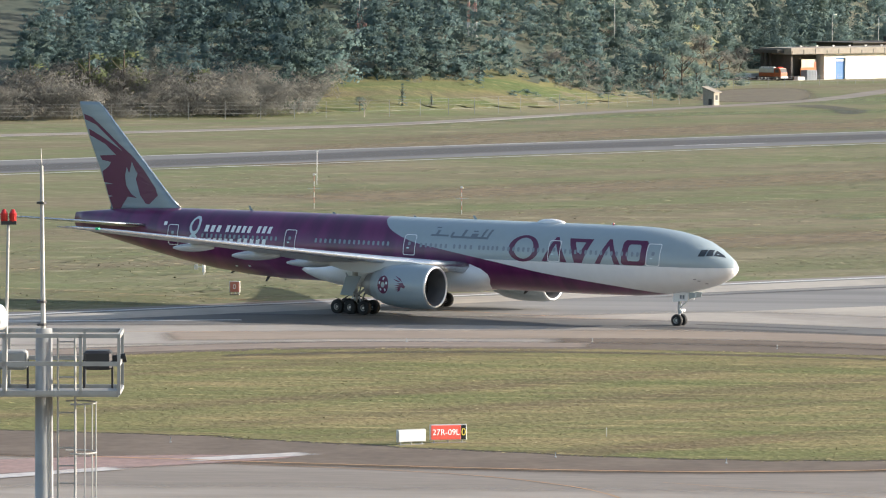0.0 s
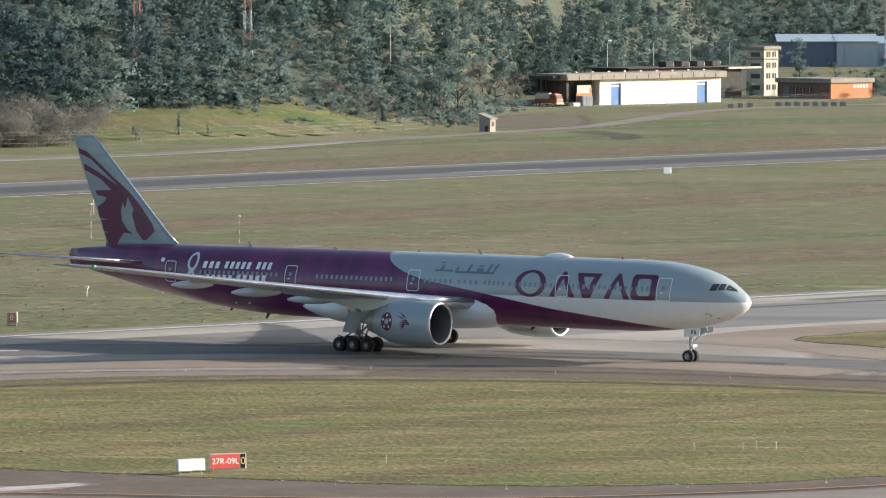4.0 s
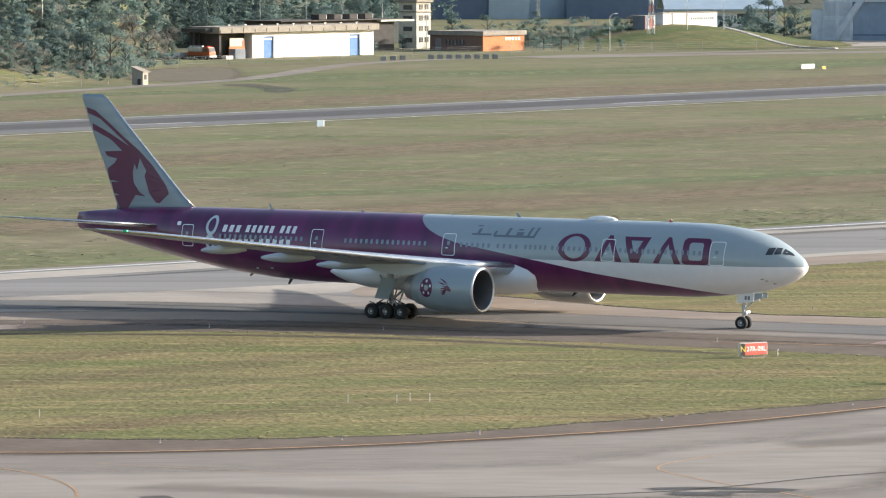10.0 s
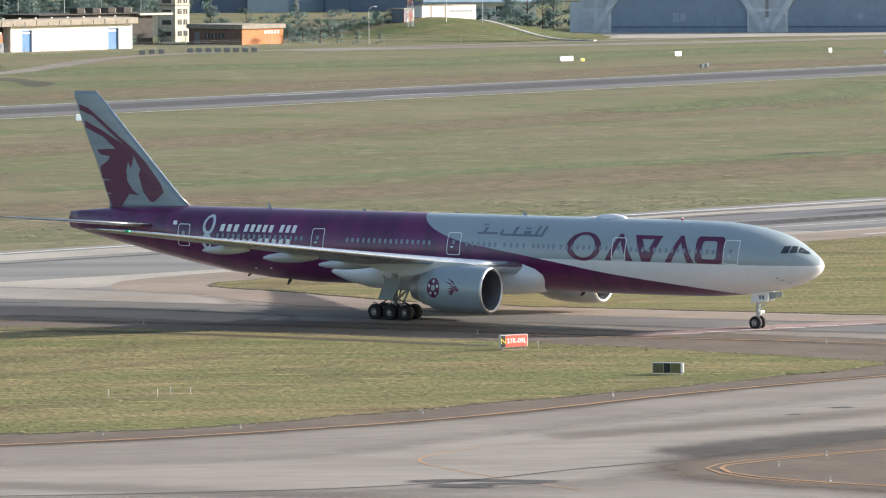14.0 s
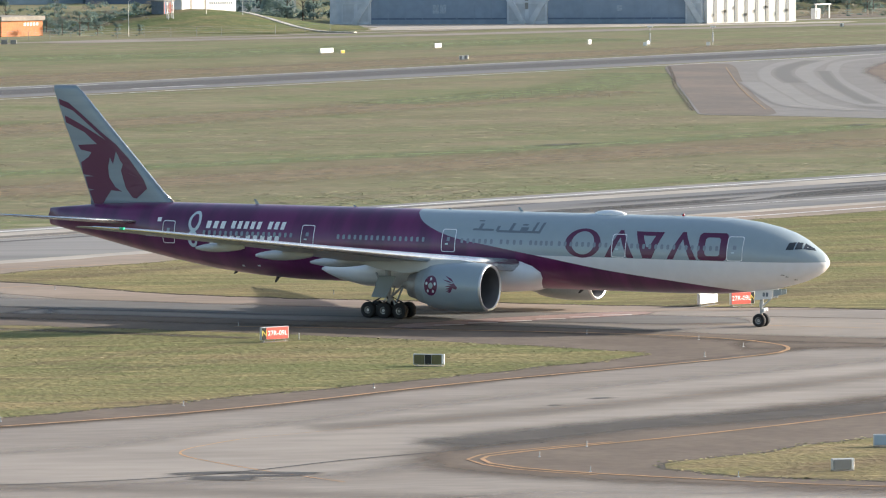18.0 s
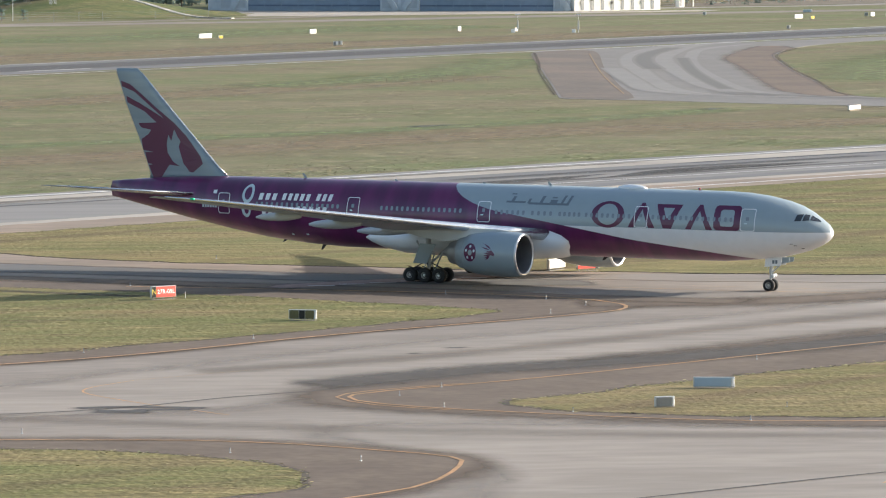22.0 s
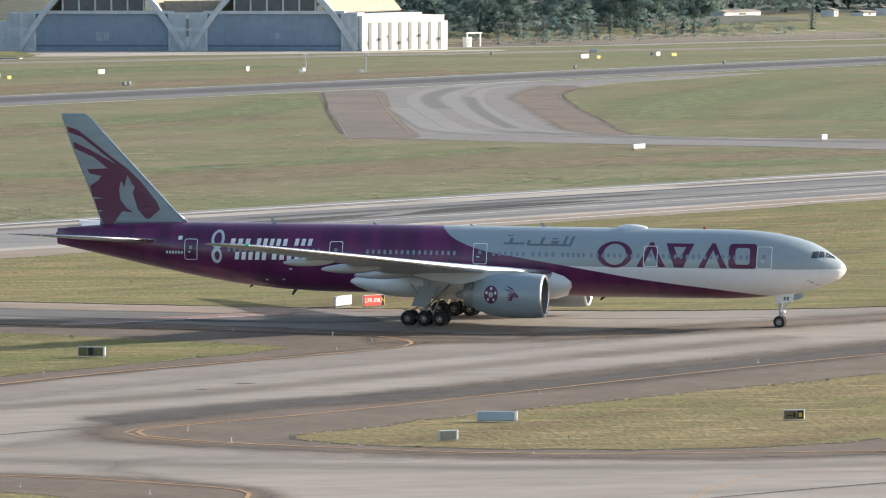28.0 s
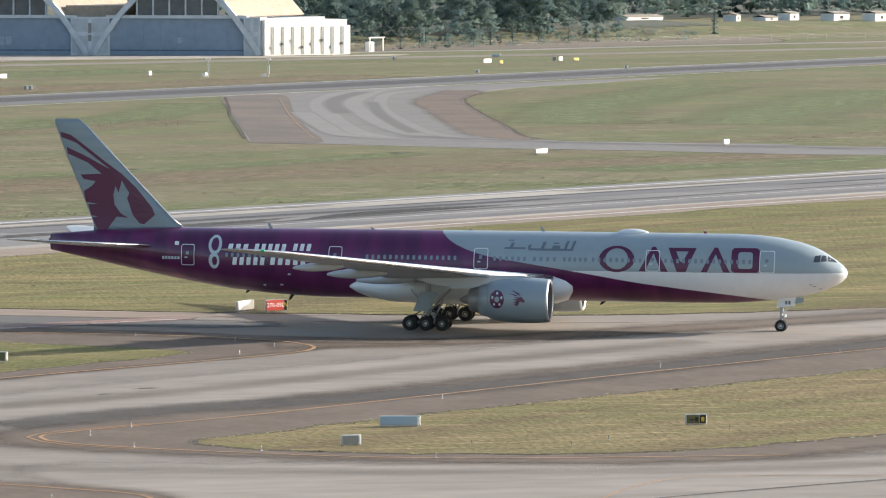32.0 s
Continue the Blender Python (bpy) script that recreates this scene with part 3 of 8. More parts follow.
MUD = soften(material("dark_wet_soil", (0.09, 0.085, 0.08), 0.7, vary=0.2, size=1.5), 0.8, 2, 0.8)
RUST_SOFT = soften(material("rust_brown_asphalt", (0.222, 0.168, 0.13), 0.9, vary=0.15, size=1.5, stain=(0.165, 0.128, 0.105), stain_size=14, stain_amount=0.9), 0.75, 8, 0.7)
PAD_RUST = worn_into(material("brown_pad_asphalt", (0.175, 0.136, 0.11), 0.9, vary=0.15, size=1.5, stain=(0.115, 0.096, 0.084), stain_size=26, stain_amount=0.9), (0.135, 0.11, 0.092), 0.95, 8, 0.5)
patch("blast_pad", spline([(136.6, 1094), (124.3, 980), (117.7, 915), (113, 868), (112.5, 855), (121, 850), (124.5, 869), (128.5, 913.5), (138, 1001), (150, 1107)], 9, True), 0.5, 0.056, PAD_RUST, "reddish brown paved shoulder, darker at one end", "shoulder")
patch("inner_shoulder", spline([(194, 1138), (174, 1064), (167.4, 1007), (160, 941), (154.5, 883), (158, 861), (161, 866), (161, 880), (166, 925), (172.6, 989), (182, 1063), (188, 1093), (197, 1124)], 8, True), 3.5, 0.056, RUST_SOFT, "reddish brown paved shoulder", "shoulder")
# one dark tone for the bare earth and the thin shadow along the edge
EARTH_SHADE_EDGE = soften(material("earth_edge", (0.07, 0.06, 0.048), 0.95, vary=0.25, size=1.0), 0.6, 2.0, 0.7)
for pts in ([(136.4, 1096), (129, 1030), (123, 980), (116.4, 915), (111.4, 866)], [(196, 850), (176, 848.5), (164, 857), (162, 876), (167.6, 925), (174.3, 989), (183.8, 1063), (190, 1093), (199, 1124)]):
    band("earth_edge", spline(pts, 6), 1.0, 0.075, EARTH_SHADE_EDGE, "bare earth and painted edge shadow along the paving", "ground", 0.6)
arc_z = 0.058
for pts, w in (([(180, 1152), (167, 1123), (155, 1074), (147, 1021), (139, 947), (135, 891), (138, 866)], 6), ([(194, 1174), (178, 1140), (166, 1093), (157, 1046), (149, 970), (144, 904), (145, 868)], 5), ([(196, 1158), (177, 1118), (167, 1072), (158, 1011), (151, 939), (148, 889), (152, 856)], 3.5), ([(140, 1000), (134, 930), (132, 880), (150, 858), (200, 834)], 5)):
    arc_z += 0.004
    band("tyre_arc", spline(pts, 8), w, arc_z, WORN_PALE, "pale worn arc on the runway exit", "marking", 0.35)
for pts, w in (([(172, 1128), (160, 1085), (152, 1040), (147, 990)], 6), ([(163, 1060), (154, 990), (148, 930), (145, 890)], 4), ([(142, 880), (165, 848), (230, 812), (330, 806)], 6)):
    arc_z += 0.004
    band("tyre_arc", spline(pts, 8), w * 0.8, arc_z, worn_into(material("faint_rubber", (0.085, 0.083, 0.082), 0.85, vary=0.1, size=2), EXIT_TONE, 0.5, 9, 0.9), "dark rubbered arc on the runway exit", "marking", 0.5)
# dry and green stretches of the field
for n_, (pts, w, mt, lab) in enumerate((([(-130, 800), (-80, 935), (-10, 1025), (60, 1105), (130, 1185), (200, 1262)], 55, DRY_STRIP, "dry brown grass along the runway"),
                        ([(-100, 700), (-30, 782), (60, 890), (110, 965)], 40, DRY_STRIP, "dry brown grass along the runway"),
                        ([(-60, 600), (30, 675), (100, 740), (200, 800)], 34, DRY_STRIP, "dry brown grass along the runway"),
                        ([(-60, 1120), (-20, 1165), (40, 1200), (90, 1260), (150, 1320)], 60, LUSH, "green strip of grass"),
                        ([(-110, 990), (-90, 1025), (-50, 1062), (0, 1090)], 26, LUSH, "green strip of grass"),
                        ([(-30, 668), (20, 705), (70, 744), (105, 777), (135, 815)], 16, LUSH, "green streak in the dry grass"),
                        ([(60, 905), (95, 955), (115, 1010), (128, 1060)], 30, LUSH, "green strip of grass"),
                        ([(140, 745), (170, 760), (230, 800)], 22, LUSH, "green strip of grass"),
                        ([(180, 930), (200, 1020), (226, 1090), (260, 1170)], 40, LUSH, "fresh green grass inside the exit"),
                        ([(210, 920), (250, 1030), (300, 1130)], 50, LUSH, "fresh green grass inside the exit"))):
    band("grass_strip", spline(pts, 12), w, 0.004 + 0.004 * n_, mt, lab, "grass", 0.75)
band("wet_patch", [Vector(q_) for q_ in ((71, 751), (78, 756), (85, 761))], 5, 0.052, MUD, "dark wet hollow in the grass", "ground", 0.7)
band("wet_patch", [Vector(q_) for q_ in ((126, 808), (130, 812), (134, 815))], 4, 0.052, MUD, "dark wet hollow in the grass", "ground", 0.7)
patch("bare_earth", spline([(-74, 1128), (-66, 1124), (-58, 1136), (-57, 1165), (-60, 1205), (-64, 1222), (-74, 1212), (-78, 1180), (-77, 1150)], 8, True), 5, 0.052, soften(material("bare_brown_earth", (0.15, 0.125, 0.09), 0.95, vary=0.2, size=1.5, stain=(0.19, 0.165, 0.105), stain_size=7), 0.85, 5, 0.8), "bare brown earth beside the hut", "ground")
patch("worn_patch", spline([(-56, 1098), (-50, 1104), (-40, 1072), (-42, 1048), (-47, 1080)], 6, True), 2, 0.06, WORN_DARK, "bare dark patch by the track", "ground")
# darker wheel paths of the far runway
r2mid = [Vector((a_.x * 0.58 + b_.x * 0.42, a_.y * 0.58 + b_.y * 0.42)) for a_, b_ in zip(spline(R2_FAR[:10], 1e9), spline([(-420, 425), (-146, 743), (-88, 837), (-29, 899), (45, 990), (84, 1040), (150, 1110), (256, 1240), (340, 1330), (700, 1700)], 1e9))]
band("wheel_path", spline([(v_.x, v_.y) for v_ in r2mid], 14), 24, 0.062, WORN_DARK, "dark rubbered middle of the runway", "marking", 0.5)

# ---- the airliner ----
GEAR_Y = {-1: -5.1, 1: 6.8}
RIM_GREY = material("wheel_rim_grey", (0.075, 0.078, 0.08), 0.5, 0.2)
NOZZLE = material("nozzle_metal", (0.32, 0.31, 0.30), 0.45, 0.5)
CORE_GREY = material("core_grey", (0.30, 0.34, 0.36), 0.4)
LIP = material("lip_metal", (0.58, 0.6, 0.62), 0.36, 0.7)
STATIONS = [(0, 5.28, 5.32, 0.03), (0.12, 4.9, 5.66, 0.42), (0.45, 4.55, 6.02, 0.85), (1.0, 4.19, 6.42, 1.28), (2.0, 3.74, 7.1, 1.85), (3.0, 3.44, 7.6, 2.25), (4.2, 3.14, 7.98, 2.58),
            (6, 2.87, 8.36, 2.88), (8, 2.66, 8.58, 3.05), (10, 2.52, 8.66, 3.1), (14, 2.46, 8.67, 3.1), (30, 2.46, 8.67, 3.1), (44, 2.46, 8.67, 3.1), (48, 2.5, 8.67, 3.1), (52, 2.72, 8.66, 3.07), (56, 3.14, 8.65, 2.95),
            (60, 3.8, 8.63, 2.66), (64, 4.56, 8.55, 2.2), (68, 5.4, 8.32, 1.5), (71, 6.02, 8.05, 0.8), (72.9, 6.42, 7.86, 0.3)]


def hull(s):
    """Bottom, top and half width of the fuselage s metres behind the nose."""
    return tuple(float(np.interp(s, [a[0] for a in STATIONS], [a[k] for a in STATIONS])) for k in (1, 2, 3))


def side(x, z, out=0.012):
    """The starboard skin of the fuselage at x, z."""
    b, t, w = hull(-x)
    zc, h = (b + t) / 2, (t - b) / 2
    return (x, -(w + out) * math.sqrt(max(0.0, 1 - ((z - zc) / (h + out)) ** 2)), z)


def livery():
    m = bpy.data.materials.new("airliner_livery")
    m.use_nodes = True
    n, l = m.node_tree.nodes, m.node_tree.links
    b = n["Principled BSDF"]
    b.inputs["Roughness"].default_value, b.inputs["Coat Weight"].default_value, b.inputs["Coat Roughness"].default_value = 0.32, 0.4, 0.1
    co, xyz = n.new("ShaderNodeTexCoord"), n.new("ShaderNodeSeparateXYZ")
    l.new(co.outputs["Object"], xyz.inputs[0])
    ax = n.new("ShaderNodeMapRange")
    ax.inputs["From Min"].default_value, ax.inputs["From Max"].default_value = -40, 0
    l.new(xyz.outputs["X"], ax.inputs["Value"])
    fc = n.new("ShaderNodeFloatCurve")
    c = fc.mapping.curves[0]
    wave = [(-40, 10), (-36.75, 9.6), (-36.4, 8.6), (-36.0, 8.25), (-35.3, 7.75), (-34.6, 7.4), (-33.2, 6.88), (-31.7, 6.49), (-28.85, 6.03), (-26.2, 5.61), (-23.6, 5.2), (-21.1, 4.78), (-18.6, 4.37), (-15.3, 3.94), (-10, 3.3), (-6, 2.72), (-4, 2.3), (0, 1)]
    c.points[0].location, c.points[1].location = (0, 1), (1, 0.1)
    for x, z in wave[1:-1]:
        c.points.new((x + 40) / 40, z / 10)
    fc.mapping.update()
    l.new(ax.outputs["Result"], fc.inputs["Value"])
    up = n.new("ShaderNodeMath")
    up.operation = "MULTIPLY"
    up.inputs[1].default_value = 10
    l.new(fc.outputs["Value"], up.inputs[0])
    low = n.new("ShaderNodeMath")
    low.operation = "LESS_THAN"
    l.new(xyz.outputs["Z"], low.inputs[0])
    l.new(up.outputs[0], low.inputs[1])
    grey = n.new("ShaderNodeMath")
    grey.operation = "GREATER_THAN"
    grey.inputs[1].default_value = 5.36
    l.new(xyz.outputs["Z"], grey.inputs[0])
    noise_ = n.new("ShaderNodeTexNoise")
    noise_.inputs["Scale"].default_value, noise_.inputs["Detail"].default_value = 0.35, 3
    mp = n.new("ShaderNodeMapping")
    mp.inputs["Rotation"].default_value, mp.inputs["Scale"].default_value = (0, radians(35), 0), (1.6, 0.2, 0.35)
    l.new(co.outputs["Object"], mp.inputs["Vector"])
    l.new(mp.outputs["Vector"], noise_.inputs["Vector"])
    wine = n.new("ShaderNodeMix")
    wine.data_type = "RGBA"
    wine.inputs["A"].default_value, wine.inputs["B"].default_value = (0.082, 0.01, 0.06, 1), (0.14, 0.016, 0.09, 1)
    rr = n.new("ShaderNodeMapRange")
    rr.inputs["From Min"].default_value, rr.inputs["From Max"].default_value = 0.4, 0.6
    l.new(noise_.outputs["Fac"], rr.inputs["Value"])
    l.new(rr.outputs["Result"], wine.inputs["Factor"])
    m1, m2 = n.new("ShaderNodeMix"), n.new("ShaderNodeMix")
    m1.data_type = m2.data_type = "RGBA"
    m1.inputs["A"].default_value, m1.inputs["B"].default_value = (0.78, 0.78, 0.79, 1), (0.315, 0.375, 0.402, 1)
    l.new(grey.outputs[0], m1.inputs["Factor"])
    l.new(m1.outputs["Result"], m2.inputs["A"])
    l.new(wine.outputs["Result"], m2.inputs["B"])
    l.new(low.outputs[0], m2.inputs["Factor"])
    dirt = n.new("ShaderNodeTexNoise")
    dirt.inputs["Scale"].default_value, dirt.inputs["Detail"].default_value = 1.2, 5
    dr = n.new("ShaderNodeMapRange")
    dr.inputs["To Min"].default_value, dr.inputs["To Max"].default_value = 0.93, 1.07
    l.new(co.outputs["Object"], dirt.inputs["Vector"])
    l.new(dirt.outputs["Fac"], dr.inputs["Value"])
    hs = n.new("ShaderNodeHueSaturation")
    l.new(dr.outputs["Result"], hs.inputs["Value"])
    l.new(m2.outputs["Result"], hs.inputs["Color"])
    l.new(hs.outputs["Color"], b.inputs["Base Color"])
    return m


plane = thing("airliner", Matrix(), "long twin-engine airliner, maroon rear, grey and white front, taxiing", "airplane")


def cut_shape(name, loops, skin, mat, parent, label="", step=0.3):
    """A flat painted shape with holes, laid on a curved skin: loops in (x, z), the first the outline."""
    bm = bmesh.new()
    es = []
    for loop in loops:
        vs = [bm.verts.new((x, 0, z)) for x, z in loop]
        es += [bm.edges.new((vs[i - 1], vs[i])) for i in range(len(vs))]
    bmesh.ops.triangle_fill(bm, use_beauty=True, edges=es, normal=(0, -1, 0))
    zs = [v.co.z for v in bm.verts]
    xs = [v.co.x for v in bm.verts]
    for lo, hi, no in ((min(zs), max(zs), (0, 0, 1)), (min(xs), max(xs), (1, 0, 0))):
        st = step if no[2] else step * 6
        for k in range(1, int((hi - lo) / st) + 1):
            c = lo + k * (hi - lo) / (int((hi - lo) / st) + 1)
            bmesh.ops.bisect_plane(bm, geom=bm.verts[:] + bm.edges[:] + bm.faces[:], plane_co=(c * no[0], 0, c * no[2]), plane_no=no, clear_inner=False, clear_outer=False)
    for v in bm.verts:
        v.co = skin(v.co.x, v.co.z)
    for f_ in bm.faces:
        f_.normal_update()
        if f_.normal.y > 0:
            f_.normal_flip()
    me = bpy.data.meshes.new(name)
    bm.to_mesh(me)
    bm.free()
    me.materials.append(mat)
    ob = new(name, me)
    ob.parent = parent
    if label:
        tagged(ob, label)
    return ob


def oval(cx, cz, rx, rz, n=28):
    return [(cx + rx * math.cos(2 * math.pi * i / n), cz + rz * math.sin(2 * math.pi * i / n)) for i in range(n)]


def rounded(x0, z0, x1, z1, r=0.12, n=4):
    out = []
    for cx, cz, a in ((x1 - r, z1 - r, 0), (x0 + r, z1 - r, 90), (x0 + r, z0 + r, 180), (x1 - r, z0 + r, 270)):
        out += [(cx + r * math.cos(radians(a + 90 * k / n)), cz + r * math.sin(radians(a + 90 * k / n))) for k in range(n + 1)]
    return out


def make_fuselage():
    N = 64
    ss = [a[0] for a in STATIONS[:8]] + [0.25, 0.7, 1.5, 2.5, 3.6, 5.0] + list(np.arange(7, 47, 1.0)) + list(np.arange(47, 72.5, 0.75)) + [72.9]
    rings = []
    for s in sorted(set(round(float(v), 3) for v in ss)):
        b, t, w = hull(s)
        rings.append([(-s, w * math.sin(2 * math.pi * i / N), (b + t) / 2 + (t - b) / 2 * math.cos(2 * math.pi * i / N)) for i in range(N)])
    body = Build().loft(rings).done("fuselage", livery(), plane, "painted maroon behind, grey above white in front", True)
    return body


fuselage = make_fuselage()


def foil(le, chord, thick, n=10, up=Vector((0, 0, 1)), droop=0.0):
    """A wing section in the x plane: leading edge point, chord towards -x."""
    le = Vector(le)
    pts = []
    xs = [0.5 * (1 - math.cos(math.pi * k / n)) for k in range(n + 1)]
    prof = [2.6 * (0.2969 * math.sqrt(x) - 0.126 * x - 0.3516 * x * x + 0.2843 * x ** 3 - 0.1015 * x ** 4) * 1.92 for x in xs]
    for x, p in zip(xs, prof):
        pts.append(le + Vector((-chord * x, 0, 0)) + up * (thick * p * 0.5 - droop * x))
    for x, p in list(zip(xs, prof))[-2:0:-1]:
        pts.append(le + Vector((-chord * x, 0, 0)) - up * (thick * p * 0.5 + droop * x))
    return pts


WING_STARBOARD = lambda v: 4.45 + 0.135 * (v - 3) + 0.0004 * (v - 3) ** 2
WING_PORT = lambda v: 4.45 + 0.075 * (v - 3) - 0.0006 * (v - 3) ** 2
WING = [(2.0, -25.2, 15.0, 1.9), (3.2, -26.2, 13.6, 1.75), (6.5, -28.4, 11.9, 1.4), (10.2, -30.9, 10.0, 1.12), (15, -34.1, 7.9, 0.82), (20, -37.4, 6.3, 0.62), (25, -41.1, 4.9, 0.46), (29.4, -44.6, 3.6, 0.34), (31.0, -46.5, 2.6, 0.25), (32.0, -48.2, 1.5, 0.15), (32.4, -49.2, 0.6, 0.06)]
wing_skin = material("wing_grey", (0.48, 0.5, 0.52), 0.35, 0.1, vary=0.06, size=1.5, stain=(0.42, 0.44, 0.46), stain_size=3)
for sgn, nm in ((-1, "starboard"), (1, "port")):
    b = Build()
    WING_Z = WING_STARBOARD if sgn < 0 else WING_PORT
    rings = [foil((x, sgn * v, WING_Z(v)), c, t, droop=0.25 if v < 11 else 0.1) for v, x, c, t in WING]
    wing = b.loft(rings).done("wing", wing_skin, plane, "long swept grey wing with a raked tip", True)
    # polished leading edge
    b = Build()
    le = []
    for v, x, c, t in WING[1:-1]:
        r = t * 0.30 + 0.03
        le.append([(x - 0.16 * 1 + (r * 0.55 + 0.18) * math.cos(a_), sgn * v, WING_Z(v) + r * math.sin(a_)) for a_ in [2 * math.pi * k / 10 for k in range(10)]])
    b.loft(le).done("slat", SILVER, wing, "polished leading edge", True)
    for v, s0, s1, r in ((7.4, 37.4, 43.0, 0.40), (14.0, 39.0, 44.3, 0.42), (20.5, 41.5, 46.0, 0.36)):
        rings = []
        for k in range(13):
            u = k / 12
            rr = r * math.sin(math.pi * min(1, (u * 0.93 + 0.05))) ** 0.6 + 0.02
            rings.append([(-(s0 + (s1 - s0) * u), sgn * v + rr * 0.6 * math.cos(a_), WING_Z(v) - 0.32 - 0.2 * u + rr * math.sin(a_)) for a_ in [2 * math.pi * j / 12 for j in range(12)]])
        Build().loft(rings).done("flap_fairing", wing_skin, wing, "", True)
    # tip lamp
    link("nav_light", *(lambda q: (q.v, q.f))(Build().box(-46.8, sgn * 30.75, WING_Z(31) - 0.09, -46.2, sgn * 31.05, WING_Z(31) + 0.09, 0.03)), GREEN_LENS if sgn < 0 else RED_LENS, wing, "wing tip lamp")
    # tailplane
    tz = lambda v: 6.95 + 0.105 * (v - 1.5)
    rings = [foil((x, sgn * v, tz(v)), c, t) for v, x, c, t in ((0.9, -61.7, 8.6, 0.8), (1.6, -62.4, 8.1, 0.75), (6, -66.9, 5.4, 0.5), (10.4, -71.2, 3.0, 0.28), (11.1, -72.3, 1.9, 0.14))]
    tail = Build().loft(rings).done("tailplane", wing_skin, plane, "grey horizontal tail surface", True)
    rings = [[(x + (0.25) * math.cos(a_), sgn * v, tz(v) + r * math.sin(a_)) for a_ in [2 * math.pi * k / 8 for k in range(8)]] for v, x, r in ((1.6, -62.55, 0.16), (6, -67.05, 0.12), (10.4, -71.35, 0.08))]
    Build().loft(rings).done("tail_edge", SILVER, tail, "polished leading edge", True)
    # engine
    EX, EZ = -25.15, 3.12 if sgn < 0 else 2.72
    prof = [(1.0, 1.50), (0.45, 1.56), (0.12, 1.66), (0.0, 1.76), (0.06, 1.85), (0.18, 1.905), (0.9, 1.99), (2.2, 2.02), (3.6, 1.96), (4.7, 1.82), (5.35, 1.68), (5.4, 1.62)]
    turn = [2 * math.pi * k / 40 for k in range(40)]
    lip = 6
    eng = [[(EX - s, sgn * 9.6 + r * math.sin(a_), EZ + (r if math.cos(a_) > 0 else r * 0.985) * math.cos(a_)) for a_ in turn] for s, r in prof]
    nac = Build().loft(eng[lip - 1:], False).done("engine_nacelle", GREY_PAINT, plane, "large grey engine cowling", True)
    Build().loft(eng[2:lip], False).done("inlet_lip", LIP, nac, "polished metal inlet ring", True)
    duct = [[(EX - s, sgn * 9.6 + r * math.sin(a_), EZ + r * math.cos(a_)) for a_ in turn] for s, r in ((2.0, 1.52), (0.9, 1.50), (0.44, 1.555), (0.13, 1.655))]
    Build().loft(duct, False).done("inlet_duct", material("duct_grey", (0.11, 0.11, 0.115), 0.5), nac, "", True)
    hot = [[(EX - s, sgn * 9.6 + r * math.sin(a_), EZ + r * math.cos(a_)) for a_ in turn] for s, r in ((6.2, 1.3), (6.22, 1.2), (6.6, 1.12), (7.2, 0.95), (7.25, 0.85), (7.2, 0.55), (8.0, 0.2), (8.15, 0.03))]
    Build().loft(hot).done("exhaust_core", NOZZLE, nac, "dull metal exhaust nozzle", True)
    core = [[(EX - s, sgn * 9.6 + r * math.sin(a_), EZ + r * math.cos(a_)) for a_ in turn] for s, r in ((5.2, 1.58), (5.6, 1.5), (6.22, 1.34), (6.25, 1.28))]
    Build().loft(core, False).done("core_cowl", CORE_GREY, nac, "grey core cowl", True)
    fb = Build()
    for k in range(22):
        a0 = 2 * math.pi * k / 22
        vs = []
        for r, tw in ((0.45, 0.9), (1.0, 0.6), (1.5, 0.35)):
            for d in (-1, 1):
                aa = a0 + d * 0.13 * 1.0
                vs.append((EX - 1.9 - d * 0.25 * tw, sgn * 9.6 + r * math.sin(aa), EZ + r * math.cos(aa)))
        fb.add(vs, [(0, 1, 3, 2), (2, 3, 5, 4)])
    fb.done("fan", DARK_METAL, nac, "dark fan blades")
    sp = [[(EX - 1.0 - s, sgn * 9.6 + r * math.sin(a_), EZ + r * math.cos(a_)) for a_ in turn[::2]] for s, r in ((0, 0.01), (0.25, 0.22), (0.6, 0.4), (0.95, 0.5))]
    Build().loft(sp).done("spinner", DARK_METAL, nac, "", True)
    back_ = [[(EX - 2.2, sgn * 9.6 + r * math.sin(a_), EZ + r * math.cos(a_)) for a_ in turn] for r in (1.52, 0.02)]
    Build().loft(back_, False).done("fan_case", BLACK, nac)
    pyl = []
    for s, z0, z1, w in ((26.2, 4.8, 5.08, 0.12), (27.8, 4.8, 5.3, 0.3), (30, 4.5, 5.3, 0.36), (33, 4.1, 5.1, 0.36), (35.5, 4.4, 5.0, 0.2), (37, 4.75, 4.9, 0.05)):
        pyl.append([(-s, sgn * 9.6 - w, z0), (-s, sgn * 9.6 + w, z0), (-s, sgn * 9.6 + w * 0.8, z1), (-s, sgn * 9.6 - w * 0.8, z1)])
    Build().loft(pyl).done("pylon", wing_skin, nac, "", False)
    # main landing gear
    gx_, gy_ = -37.0, GEAR_Y[sgn]
    gear = Build().rod((gx_, gy_, 0.75), (gx_, gy_, 2.2), 0.17).rod((gx_, gy_, 1.9), (gx_ + 0.1, gy_ + sgn * 0.25, 4.4), 0.26)
    gear.rod((gx_ + 1.55, gy_, 0.68), (gx_ - 1.55, gy_, 0.68), 0.14).rod((gx_, gy_, 1.5), (gx_ + 1.9, gy_ - sgn * 1.2, 3.6), 0.1)
